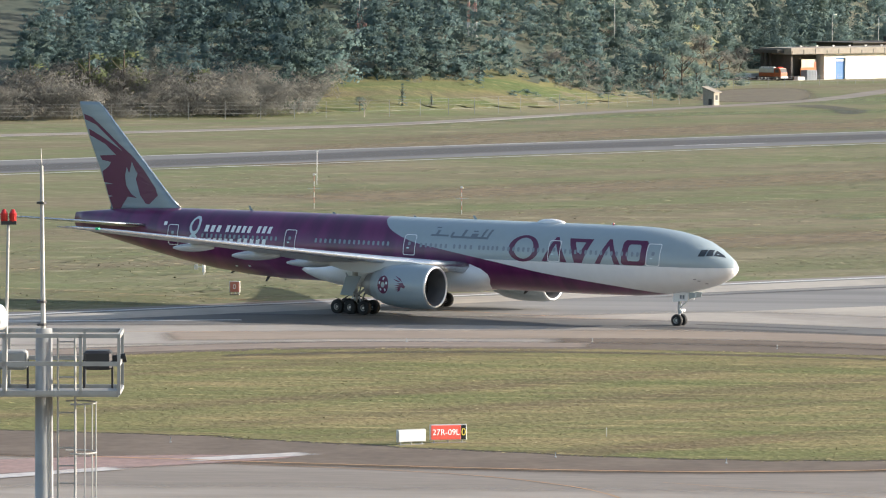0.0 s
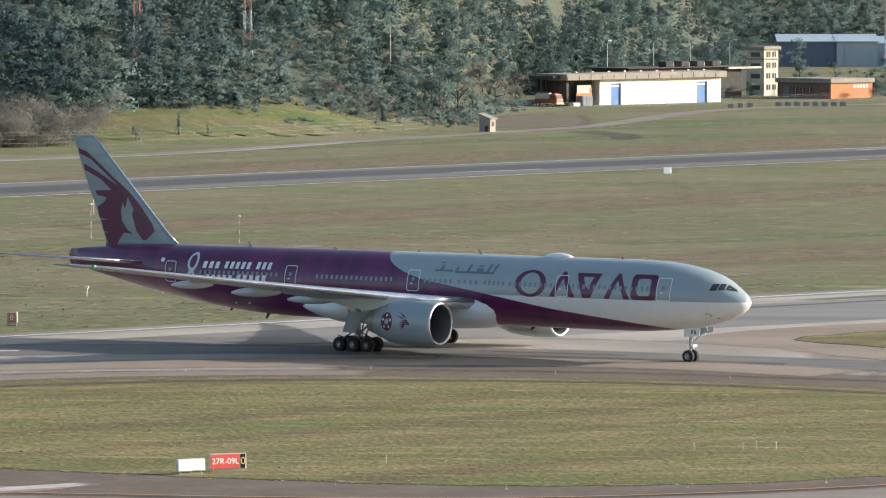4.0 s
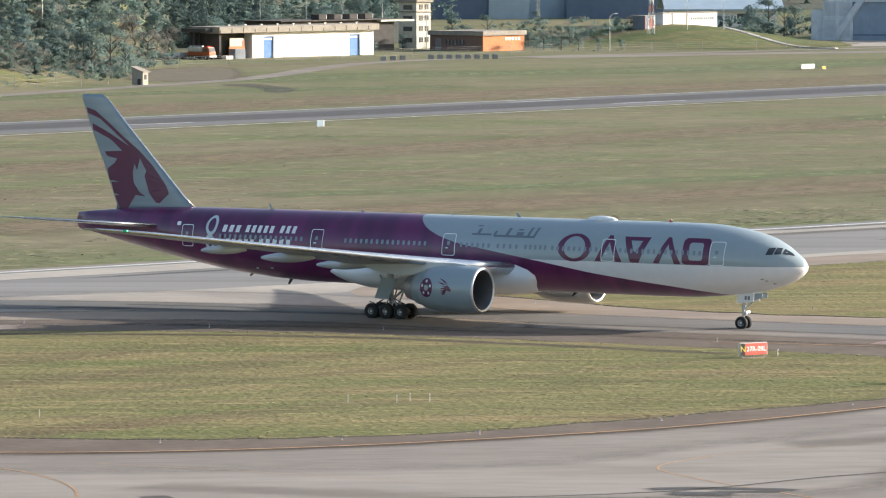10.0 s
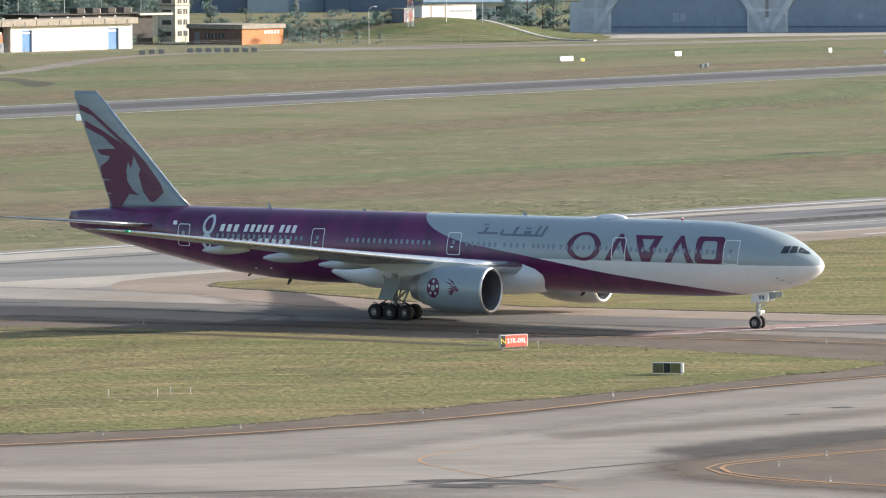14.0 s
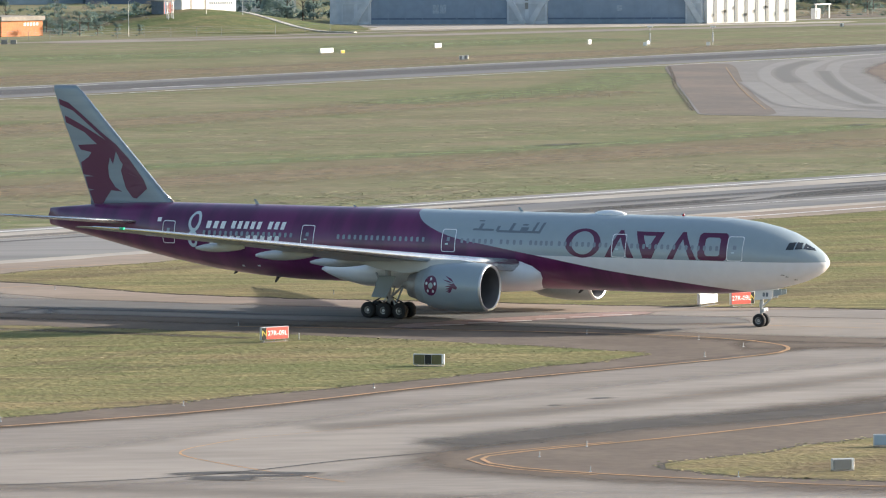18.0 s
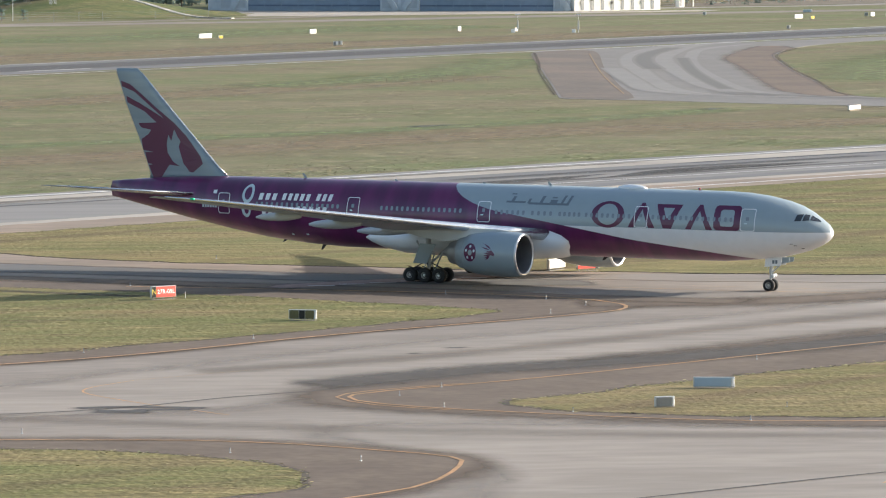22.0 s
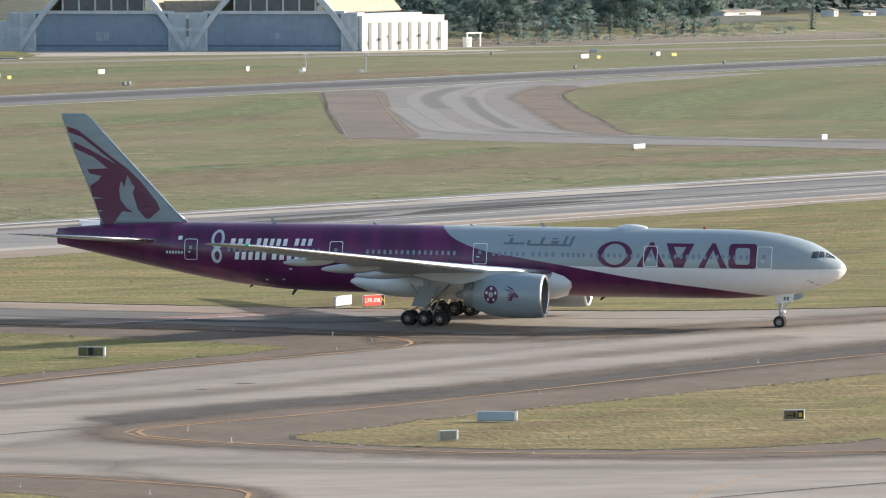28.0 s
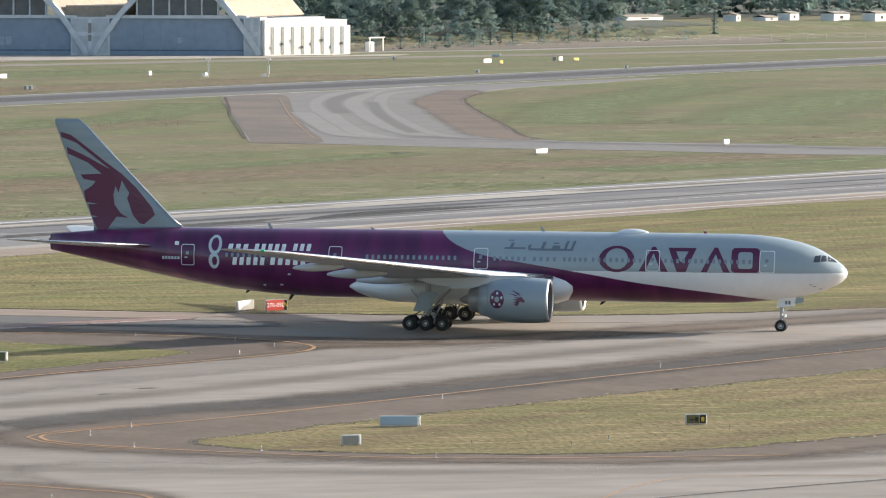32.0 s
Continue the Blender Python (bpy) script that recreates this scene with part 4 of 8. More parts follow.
    gear.rod((gx_, gy_, 1.6), (gx_ - 1.6, gy_ - sgn * 0.8, 3.6), 0.09).rod((gx_ + 0.7, gy_, 0.85), (gx_ + 0.25, gy_, 1.9), 0.07).rod((gx_ - 0.7, gy_, 0.85), (gx_ - 0.2, gy_, 1.7), 0.06)
    for dx_ in (-1.46, 0.0, 1.46):
        Build().rod((gx_ + dx_, gy_, 1.25), (gx_ + dx_ * 0.3, gy_ + sgn * 0.2, 1.75), 0.05, n=6).rod((gx_ + dx_, gy_ + sgn * 0.45, 0.95), (gx_ + dx_ * 0.55, gy_ + sgn * 0.3, 1.4), 0.035, n=6).rod((gx_ + dx_, gy_ + sgn * 0.3, 1.3), (gx_ + dx_ - 0.5, gy_ + sgn * 0.3, 1.42), 0.04, n=6).done("brake_hose", DARK_METAL, plane, "dark brake hoses over the bogie")
    gear.rod((gx_, gy_ + 0.22, 1.2), (gx_ + 0.5, gy_ + 0.2, 2.6), 0.06, n=6).rod((gx_ + 0.6, gy_, 1.0), (gx_ + 1.5, gy_, 2.9), 0.08, n=8)
    gear = gear.done("main_gear", GEAR_GREY, plane, "grey six-wheel main landing gear leg", False)
    Build().loft([[(gx_ - 1.15, gy_ + sgn * 0.75, 1.75), (gx_ + 0.2, gy_ + sgn * 0.75, 1.7), (gx_ + 0.2, gy_ + sgn * 0.82, 1.7), (gx_ - 1.15, gy_ + sgn * 0.82, 1.75)], [(gx_ - 0.45, gy_ + sgn * 0.75, 3.5), (gx_ + 1.15, gy_ + sgn * 0.75, 3.5), (gx_ + 1.15, gy_ + sgn * 0.82, 3.5), (gx_ - 0.45, gy_ + sgn * 0.82, 3.5)]]).done("gear_door", GREY_PAINT, gear, "flat pale gear door")
# belly fairing
rings = []
for s, z0, z1, w in ((24.3, 3.3, 4.3, 2.75), (24.9, 2.6, 5.0, 3.2), (26, 2.25, 5.4, 3.5), (28, 2.12, 5.5, 3.72), (32, 2.05, 5.2, 3.8), (37, 2.05, 5.0, 3.8), (41, 2.2, 4.9, 3.65), (43, 2.6, 4.7, 3.4), (44, 3.0, 4.3, 3.15), (44.5, 3.4, 3.9, 2.95)):
    zc, h = (z0 + z1) / 2, (z1 - z0) / 2
    rings.append([(-s, w * (abs(math.cos(t_)) ** 0.75) * (1 if math.cos(t_) > 0 else -1), zc + h * (abs(math.sin(t_)) ** 0.8) * (1 if math.sin(t_) > 0 else -1)) for t_ in [2 * math.pi * k / 32 for k in range(32)]])
Build().loft(rings).done("belly_fairing", WHITE, plane, "white wing root fairing", True)
# fin
FIN = [(8.2, -59.6, 9.3, 0.95), (8.7, -60.6, 8.25, 0.9), (9.4, -61.5, 7.6, 0.86), (12, -64.0, 6.1, 0.72), (15, -66.9, 4.5, 0.55), (18.0, -69.75, 2.75, 0.36), (18.38, -70.2, 2.3, 0.12)]


def fin_ring(z, x, c, t, n=10):
    return [(p.x, p.z, z) for p in foil((x, 0, 0), c, t, n)]


FIN_GREY = material("fin_grey_paint", (0.225, 0.28, 0.315), 0.3, vary=0.05, size=1.2, stain=(0.265, 0.32, 0.35), stain_size=0.8, stain_amount=0.6, stretch=(0.12, 1, 1.6), coat=0.4)
fin = Build().loft([fin_ring(*a_) for a_ in FIN]).done("fin", FIN_GREY, plane, "tall grey tail fin", True)
Build().loft([[(x + 0.07 * math.cos(a_) - 0.02, t * 0.12 * math.sin(a_), z) for a_ in [2 * math.pi * k / 8 for k in range(8)]] for z, x, c, t in FIN[1:-1]]).done("fin_edge", SILVER, fin, "bare metal leading edge", True)


def wheel(r, w, hub):
    """A tyre with its rim, axle along y."""
    turn = [2 * math.pi * k / 28 for k in range(28)]
    tyre = [[(rr * math.cos(a_), y, rr * math.sin(a_)) for a_ in turn] for rr, y in ((hub, -w * 0.42), (r * 0.86, -w * 0.5), (r * 0.97, -w * 0.36), (r, -w * 0.15), (r, w * 0.15), (r * 0.97, w * 0.36), (r * 0.86, w * 0.5), (hub, w * 0.42))]
    rim = [[(rr * math.cos(a_), y, rr * math.sin(a_)) for a_ in turn] for rr, y in ((0.03, -w * 0.36), (hub * 0.42, -w * 0.36), (hub * 0.5, -w * 0.2), (hub * 0.82, -w * 0.24), (hub * 0.99, -w * 0.45), (hub * 0.99, w * 0.45), (hub * 0.5, w * 0.2), (0.03, w * 0.3))]
    bolts = Build()
    for k in range(7):
        a_ = 2 * math.pi * k / 7
        bolts.rod((hub * 0.68 * math.cos(a_), -w * 0.33, hub * 0.68 * math.sin(a_)), (hub * 0.68 * math.cos(a_), w * 0.33, hub * 0.68 * math.sin(a_)), hub * 0.1, n=6)
    return tyre, rim, bolts


WHEELS = []


def put_wheel(x, y, r, w, hub, shared={}):
    key = (r, w)
    if key not in shared:
        t, rm, bo = wheel(r, w, hub)
        a1 = Build().loft(t, False).done("tyre", RUBBER, None, "black rubber tyre", True)
        a2 = Build().loft(rm)
        a2.add(bo.v, bo.f)
        a2 = a2.done("rim", RIM_GREY, None, "dark wheel rim with pale rings", False)
        a2.data.materials.append(PALE_STEEL)
        for k in range(28):
            for ring in (0, 3, 5):
                a2.data.polygons[ring * 28 + k].material_index = 1
        shared[key] = (a1.data, a2.data)
        bpy.data.objects.remove(a1), bpy.data.objects.remove(a2)
    wh = new("wheel", shared[key][0])
    wh.parent = plane
    wh.location = (x, y, r)
    rim = new("rim", shared[key][1])
    rim.parent = wh
    WHEELS.append((wh, x, y, r))


for sgn in (-1, 1):
    for dx in (1.46, 0, -1.46):
        for dy in (-0.7, 0.7):
            put_wheel(-37.0 + dx, GEAR_Y[sgn] + dy, 0.67, 0.52, 0.29)
    put_wheel(-5.9, sgn * 0.38, 0.54, 0.40, 0.27)
ng = Build().rod((-5.9, -0.5, 0.54), (-5.9, 0.5, 0.54), 0.09).rod((-5.9, 0, 0.5), (-5.9, 0, 1.7), 0.11).rod((-5.9, 0, 1.6), (-5.75, 0, 2.9), 0.17).rod((-5.9, 0, 1.55), (-4.6, 0, 2.7), 0.07).rod((-5.7, -0.18, 1.3), (-5.7, 0.18, 1.3), 0.14)
ng = ng.done("nose_gear", GEAR_GREY, plane, "grey nose landing gear leg")
for y in (-0.55, 0.55):
    Build().loft([[(-6.25, y + k, 2.16) for k in (-0.03, 0.03)] + [(-6.15, y + k, 3.05) for k in (0.03, -0.03)], [(-4.7, y + k, 2.34) for k in (-0.03, 0.03)] + [(-4.65, y + k, 3.05) for k in (0.03, -0.03)]]).done("gear_door", WHITE, ng, "white nose gear door")
    Build().loft([[(-4.6, y * 0.9 + k, 2.5) for k in (-0.03, 0.03)] + [(-4.6, y * 0.9 + k, 3.05) for k in (0.03, -0.03)], [(-3.95, y * 0.9 + k, 2.65) for k in (-0.03, 0.03)] + [(-3.9, y * 0.9 + k, 3.05) for k in (0.03, -0.03)]]).done("gear_door", GREY_PAINT, ng, "grey nose gear door")
for y in (-0.2, 0.2):
    Build().rod((-5.6, y, 1.42), (-5.45, y, 1.42), 0.13).done("taxi_light", CLEAR_LENS, ng, "clear taxi lamp")

# ---- painted shapes, windows and fittings of the airliner ----
PALE_BLUE = material("pale_blue_paint", (0.55, 0.63, 0.66), 0.4, vary=0.05)
SLATE = material("slate_paint", (0.15, 0.18, 0.21), 0.4, vary=0.05)


def slant(x0, z0, x1, z1, k=0.15):
    d = k * (z1 - z0)
    return [(x0, z0), (x1, z0), (x1 + d, z1), (x0 + d, z1)]


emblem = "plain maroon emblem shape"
cut_shape("emblem", [oval(-20.3, 6.45, 1.6, 1.16), oval(-20.3, 6.47, 1.02, 0.92)], side, MAROON, fuselage, emblem)
for x in (-17.0, -11.45):
    cut_shape("emblem", [[(x - 1.3, 5.4), (x - 0.75, 5.4), (x, 7.0), (x + 0.7, 5.4), (x + 1.3, 5.4), (x + 0.15, 7.56), (x - 0.15, 7.56)]], side, MAROON, fuselage, emblem)
cut_shape("emblem", [[(-14.9, 5.4), (-14.1, 5.4), (-13.2, 7.5), (-15.7, 7.5)], [(-14.6, 6.3), (-14.35, 6.3), (-13.9, 7.2), (-15.0, 7.2)]], side, MAROON, fuselage, emblem)
cut_shape("emblem", [rounded(-10.05, 5.4, -7.55, 7.55, 0.35), rounded(-9.45, 5.75, -8.15, 7.2, 0.25)], side, MAROON, fuselage, emblem)
for x0, z0, x1, z1 in ((-30.5, 7.2, -28.6, 7.36), (-28.3, 7.1, -24.3, 7.28), (-30.0, 7.36, -29.7, 7.75), (-28.4, 7.2, -28.15, 7.6), (-27.2, 7.28, -26.9, 7.85), (-26.2, 7.28, -25.5, 7.55), (-25.1, 7.28, -24.85, 7.95), (-24.55, 7.1, -24.3, 7.95), (-30.2, 7.9, -29.7, 8.0), (-26.1, 7.68, -25.6, 7.8)):
    cut_shape("script_bar", [slant(x0, z0, x1, z1, 0.3)], side, SLATE, fuselage, "slate grey painted bar")
for x0, z0, x1, z1 in ((-55.75, 6.72, -53.65, 7.32), (-53.3, 6.75, -50.2, 7.36), (-49.75, 6.78, -47.9, 7.4), (-55.3, 5.45, -52.1, 6.15), (-51.8, 5.5, -48.3, 6.25)):
    n_ = max(3, int((x1 - x0) / 0.6))
    w_ = (x1 - x0) / n_
    for k in range(n_):
        cut_shape("title_bar", [slant(x0 + k * w_, z0, x0 + (k + 0.6) * w_, z1, 0.12)], side, SIGN_WHITE, fuselage, "white painted bar")
cut_shape("loop_emblem", [oval(-56.95, 7.22, 0.62, 0.85), oval(-56.95, 7.26, 0.36, 0.58)], side, PALE_BLUE, fuselage, "pale looped emblem")
cut_shape("loop_emblem", [oval(-57.0, 5.8, 0.5, 0.72), oval(-56.95, 5.78, 0.24, 0.4)], side, PALE_BLUE, fuselage, "pale looped emblem")
cut_shape("flag", [[(-60.75, 7.13), (-60.35, 7.13), (-60.35, 7.47), (-60.75, 7.47)]], side, SIGN_WHITE, fuselage, "small white flag patch")
for k in range(6):
    cut_shape("mark_bar", [[(-61.9 + k * 0.29, 5.86), (-61.7 + k * 0.29, 5.86), (-61.7 + k * 0.29, 6.12), (-61.9 + k * 0.29, 6.12)]], side, PALE_BLUE, fuselage, "pale registration bar")
cut_shape("gear_mark_bar", [[(-5.5, 2.48), (-5.3, 2.48), (-5.3, 2.8), (-5.5, 2.8)]], lambda x, z: (x, -0.60, z), SLATE, ng)
cut_shape("gear_mark_bar", [[(-5.22, 2.48), (-5.02, 2.48), (-5.02, 2.8), (-5.22, 2.8)]], lambda x, z: (x, -0.60, z), SLATE, ng)
# doors
for x0, x1, z0, z1 in ((-7.55, -6.2, 5.38, 7.33), (-17.7, -16.42, 5.4, 7.27), (-33.2, -31.9, 5.4, 7.26), (-46.45, -45.2, 5.4, 7.23), (-60.1, -58.85, 5.33, 7.24)):
    dr_ = cut_shape("cabin_door", [rounded(x0, z0, x1, z1, 0.2), rounded(x0 + 0.065, z0 + 0.065, x1 - 0.065, z1 - 0.065, 0.15)], lambda x, z: side(x, z, 0.02), SIGN_WHITE, fuselage, "white outlined cabin door")
    cut_shape("door_pane", [rounded((x0 + x1) / 2 - 0.17, 6.3, (x0 + x1) / 2 + 0.12, 6.62, 0.07)], lambda x, z: side(x, z, 0.022), PANE, dr_)
    cut_shape("door_handle", [rounded((x0 + x1) / 2 - 0.3, 6.0, (x0 + x1) / 2 - 0.02, 6.12, 0.04)], lambda x, z: side(x, z, 0.022), PALE_BLUE, dr_)
# cabin windows
first = None
for lo, hi in ((-15.9, -8.4), (-22.4, -18.2), (-25.0, -23.1), (-27.7, -25.9), (-31.3, -28.6), (-42.9, -34.9), (-55.8, -47.4)):
    n_ = int(round((hi - lo) / 0.533))
    for k in range(n_ + 1):
        x = lo + (hi - lo) * k / n_
        if first is None:
            base = cut_shape("cabin_window", [rounded(-0.125, 6.16, 0.125, 6.55, 0.1)], lambda px, pz: (px, side(-20, pz, 0.02)[1], pz), PANE, fuselage)
            first = base.data
            base.location = (x, 0, 0)
        else:
            w_ = new("cabin_window", first)
            w_.parent = fuselage
            w_.location = (x, 0, 0)
# flight deck windows
for loop in ([(-2.85, 6.34), (-2.32, 6.36), (-2.27, 6.92), (-2.72, 6.9)], [(-2.22, 6.37), (-1.75, 6.4), (-1.83, 6.86), (-2.18, 6.92)], [(-1.66, 6.42), (-0.86, 6.24), (-1.05, 6.42), (-1.7, 6.82)]):
    cut_shape("flight_deck_window", [loop], lambda x, z: side(x, min(z, hull(-x)[1] - 0.03), 0.03), GLASS_DARK, fuselage, "dark flight deck window", step=0.12)
# small fittings
rings = []
for k in range(15):
    u = k / 14
    rr = 0.36 * math.sin(math.pi * min(1.0, 0.06 + u * 0.9)) ** 0.55
    rings.append([(-20.6 + u * 2.7, 0.62 * rr / 0.36 * math.cos(a_), 8.64 + max(-0.1, rr * math.sin(a_))) for a_ in [2 * math.pi * j / 14 for j in range(14)]])
Build().loft(rings).done("antenna_dome", WHITE, fuselage, "white antenna dome", True)
for x, h in ((-27.5, 0.35), (-52.5, 0.42), (-34, 0.12), (-43, 0.15), (-12.8, 0.2)):
    Build().loft([[(x, -0.03, 8.62), (x + 0.35, 0, 8.62), (x, 0.03, 8.62)], [(x - 0.2, -0.015, 8.66 + h), (x, 0, 8.66 + h), (x - 0.2, 0.015, 8.66 + h)]]).done("blade_antenna", GREY_PAINT, fuselage)
for x, h in ((-50.5, 0.5), (-54.5, 0.25), (-22, 0.3)):
    Build().loft([[(x, -0.03, hull(-x)[0] + 0.05), (x + 0.4, 0, hull(-x)[0] + 0.05), (x, 0.03, hull(-x)[0] + 0.05)], [(x - 0.25, -0.015, hull(-x)[0] - h), (x - 0.05, 0, hull(-x)[0] - h), (x - 0.25, 0.015, hull(-x)[0] - h)]]).done("belly_antenna", DARK_METAL, fuselage)
Build().rod((-12.75, 0, 8.62), (-12.75, 0, 8.86), 0.12, 0.06).done("beacon", RED_LENS, fuselage, "red beacon lamp")
for x, z in ((-3.2, 4.35), (-2.9, 4.2), (-2.4, 3.95)):
    p_ = Vector(side(x, z, 0.0))
    Build().rod(p_, p_ + Vector((0.02, -0.22, 0)), 0.03, n=6).rod(p_ + Vector((0, -0.2, 0)), p_ + Vector((0.28, -0.2, 0)), 0.025, n=6).done("probe", DARK_METAL, fuselage, "dark air data probe")
for x, z in ((-40.5, 3.4), (-41.6, 3.35), (-43.0, 3.9), (-50.2, 4.6), (-51.0, 3.6), (-52.6, 3.55)):
    cut_shape("access_panel", [rounded(x, z, x + 0.28, z + 0.14, 0.05)], side, PALE_BLUE, fuselage)
Build().loft([[(-72.85, 0.2 * math.cos(a_), 7.25 + 0.3 * math.sin(a_)) for a_ in [2 * math.pi * k / 10 for k in range(10)]], [(-73.1, 0.1 * math.cos(a_), 7.25 + 0.2 * math.sin(a_)) for a_ in [2 * math.pi * k / 10 for k in range(10)]]]).done("exhaust_outlet", DARK_METAL, fuselage)


def fin_skin(x, z, out=0.02):
    """The starboard skin of the fin."""
    le = float(np.interp(z, [a_[0] for a_ in FIN], [a_[1] for a_ in FIN]))
    c = float(np.interp(z, [a_[0] for a_ in FIN], [a_[2] for a_ in FIN]))
    t = float(np.interp(z, [a_[0] for a_ in FIN], [a_[3] for a_ in FIN]))
    u = min(1.0, max(0.0, (le - x) / c))
    return (x, -(t * 0.5 * 2.6 * 1.92 * (0.2969 * math.sqrt(u) - 0.126 * u - 0.3516 * u * u + 0.2843 * u ** 3 - 0.1015 * u ** 4) + out), z)


crest = [(-72.0, 17.2), (-71.0, 16.9), (-69.6, 15.9), (-67.9, 14.6), (-66.2, 13.4), (-64.9, 12.2), (-63.4, 10.4), (-63.1, 9.7), (-63.7, 9.2), (-64.1, 8.85), (-64.5, 8.9), (-65.2, 9.7), (-65.7, 11.2), (-65.5, 11.7), (-65.8, 12.1), (-66.2, 12.8), (-66.5, 11.7), (-66.8, 12.3), (-67.0, 11.5), (-66.9, 10.6), (-66.3, 9.8), (-65.6, 9.4), (-66.7, 9.5), (-67.1, 9.0), (-67.6, 8.3), (-68.5, 8.3), (-69.0, 9.4), (-68.5, 9.5), (-69.1, 9.6), (-69.4, 10.6), (-68.5, 10.65), (-69.6, 10.8), (-69.8, 11.8), (-69.0, 12.3), (-68.7, 12.7), (-69.8, 12.9), (-70.1, 13.3), (-68.1, 13.4), (-69.4, 14.4), (-71.3, 15.2), (-71.4, 15.8), (-69.8, 15.1), (-67.3, 13.8), (-70.5, 16.2), (-71.9, 16.7)]
cut_shape("crest", [crest], fin_skin, MAROON, fin, "maroon animal-head emblem", step=0.6)


def cowl(x, z, out=0.012):
    """The starboard engine's outer skin."""
    r = float(np.interp(-25.15 - x, [0, 0.06, 0.18, 0.9, 2.2, 3.6, 4.7, 5.35], [1.76, 1.85, 1.905, 1.99, 2.02, 1.96, 1.82, 1.68])) + out
    return (x, -9.6 - math.sqrt(max(0.0, r * r - (z - 3.12) ** 2)), z)


cowling = [o for o in plane.children if o.name.startswith("engine_nacelle")][0]
cut_shape("ball_emblem", [oval(-29.65, 3.3, 0.64, 0.8), oval(-29.65, 3.3, 0.22, 0.26, 10)], cowl, MAROON, cowling, "round maroon emblem")
for k in range(5):
    a_ = 2 * math.pi * k / 5 + 0.3
    cut_shape("ball_patch", [oval(-29.65 + 0.43 * math.cos(a_), 3.3 + 0.54 * math.sin(a_), 0.11, 0.135, 8)], lambda x, z: cowl(x, z, 0.02), PALE_BLUE, cowling)
cut_shape("head_emblem", [[(-28.03, 2.72), (-27.74, 2.83), (-27.57, 3.17), (-27.23, 3.06), (-27.12, 3.23), (-27.46, 3.57), (-27.68, 3.51), (-28.14, 3.53), (-27.74, 3.40), (-28.25, 3.31), (-27.80, 3.22), (-28.25, 3.08), (-27.86, 3.04), (-28.19, 2.88), (-27.91, 2.88)]], cowl, MAROON, cowling, "small maroon emblem")
cut_shape("head_emblem", [[(-27.46, 3.60), (-27.74, 3.91), (-28.37, 4.14), (-27.86, 3.81)]], cowl, MAROON, cowling, "small maroon emblem")
cut_shape("head_emblem", [[(-27.60, 3.60), (-27.97, 3.74), (-28.54, 3.85), (-28.03, 3.63)]], cowl, MAROON, cowling, "small maroon emblem")

# ---- buildings across the field ----
PLASTER = material("white_plaster", (0.80, 0.78, 0.74), 0.8, vary=0.05, size=1.5, stain=(0.66, 0.64, 0.6), stain_size=4, stain_amount=0.5)
CREAM = material("cream_plaster", (0.60, 0.57, 0.48), 0.85, vary=0.08, size=1.2, stain=(0.42, 0.4, 0.34), stain_size=3)
BARE_CONCRETE = material("bare_concrete", (0.31, 0.28, 0.235), 0.9, vary=0.12, size=1.0, stain=(0.22, 0.20, 0.17), stain_size=3)
BLUE_DOOR = material("blue_door", (0.03, 0.16, 0.42), 0.5, vary=0.1)
ORANGE = material("orange_brick", (0.55, 0.21, 0.085), 0.85, vary=0.12, size=0.8, stain=(0.45, 0.19, 0.1), stain_size=3)
BRICK_SHADED = material("shaded_brick", (0.21, 0.13, 0.105), 0.9, vary=0.15, size=0.7)
DARK_GLASS2 = material("window_dark", (0.085, 0.09, 0.095), 0.15)
BLUE_CLAD = material("dark_blue_cladding", (0.11, 0.16, 0.25), 0.5, vary=0.08, size=3)
ICE_CLAD = material("pale_blue_cladding", (0.40, 0.50, 0.58), 0.5, vary=0.08, size=3, stain=(0.33, 0.42, 0.5), stain_size=6)
DOOR_BLUE = material("grey_blue_door", (0.24, 0.315, 0.41), 0.55, vary=0.07, size=2.0, stain=(0.21, 0.28, 0.365), stain_size=5)
PIER_PAINT = material("pale_pier", (0.58, 0.63, 0.68), 0.6, vary=0.06, size=2, stain=(0.4, 0.45, 0.5), stain_size=3)
TILE = material("tan_roof", (0.37, 0.31, 0.245), 0.9, vary=0.12, size=1.2, stain=(0.31, 0.26, 0.205), stain_size=4)
TRUCK_RED = material("truck_red", (0.42, 0.10, 0.04), 0.4)
NOTICE = material("faded_notice", (0.33, 0.40, 0.48), 0.6, vary=0.25, size=0.4)
FADED_PANEL = material("faded_red_panel", (0.4, 0.12, 0.09), 0.6, vary=0.15, size=0.6)
SLATE_CABIN = material("slate_cabin", (0.17, 0.2, 0.235), 0.6, vary=0.12, size=1)
GALV = material("grey_sheet", (0.26, 0.27, 0.27), 0.6, 0.3, vary=0.1, size=1)


def at(x, y, deg, z=0.0):
    return Matrix.Translation((x, y, z)) @ Matrix.Rotation(radians(deg), 4, "Z")


# fire station with blue doors
fs = thing("fire_station", at(-67.0, 1296.0, 47.3), "long white fire station with blue doors and concrete eaves", "building")
b = Build().box(0, 8, 0, 54.4, 9.4, 6.3).box(11.5, 0.4, 0, 15.4, 8, 6.3).box(18.9, 0.4, 0, 45.7, 8, 6.3).box(49.5, 0.4, 0, 54.4, 8, 6.3).box(15.4, 0.4, 5.3, 18.9, 8, 6.3).box(45.7, 0.4, 5.3, 49.5, 8, 6.3)
b.done("wall", PLASTER, fs, "bright white plaster wall")
Build().box(-1.2, -1.0, 6.3, 55.2, 10.4, 7.9, 0.1).done("fascia", BARE_CONCRETE, fs, "stained concrete eaves")
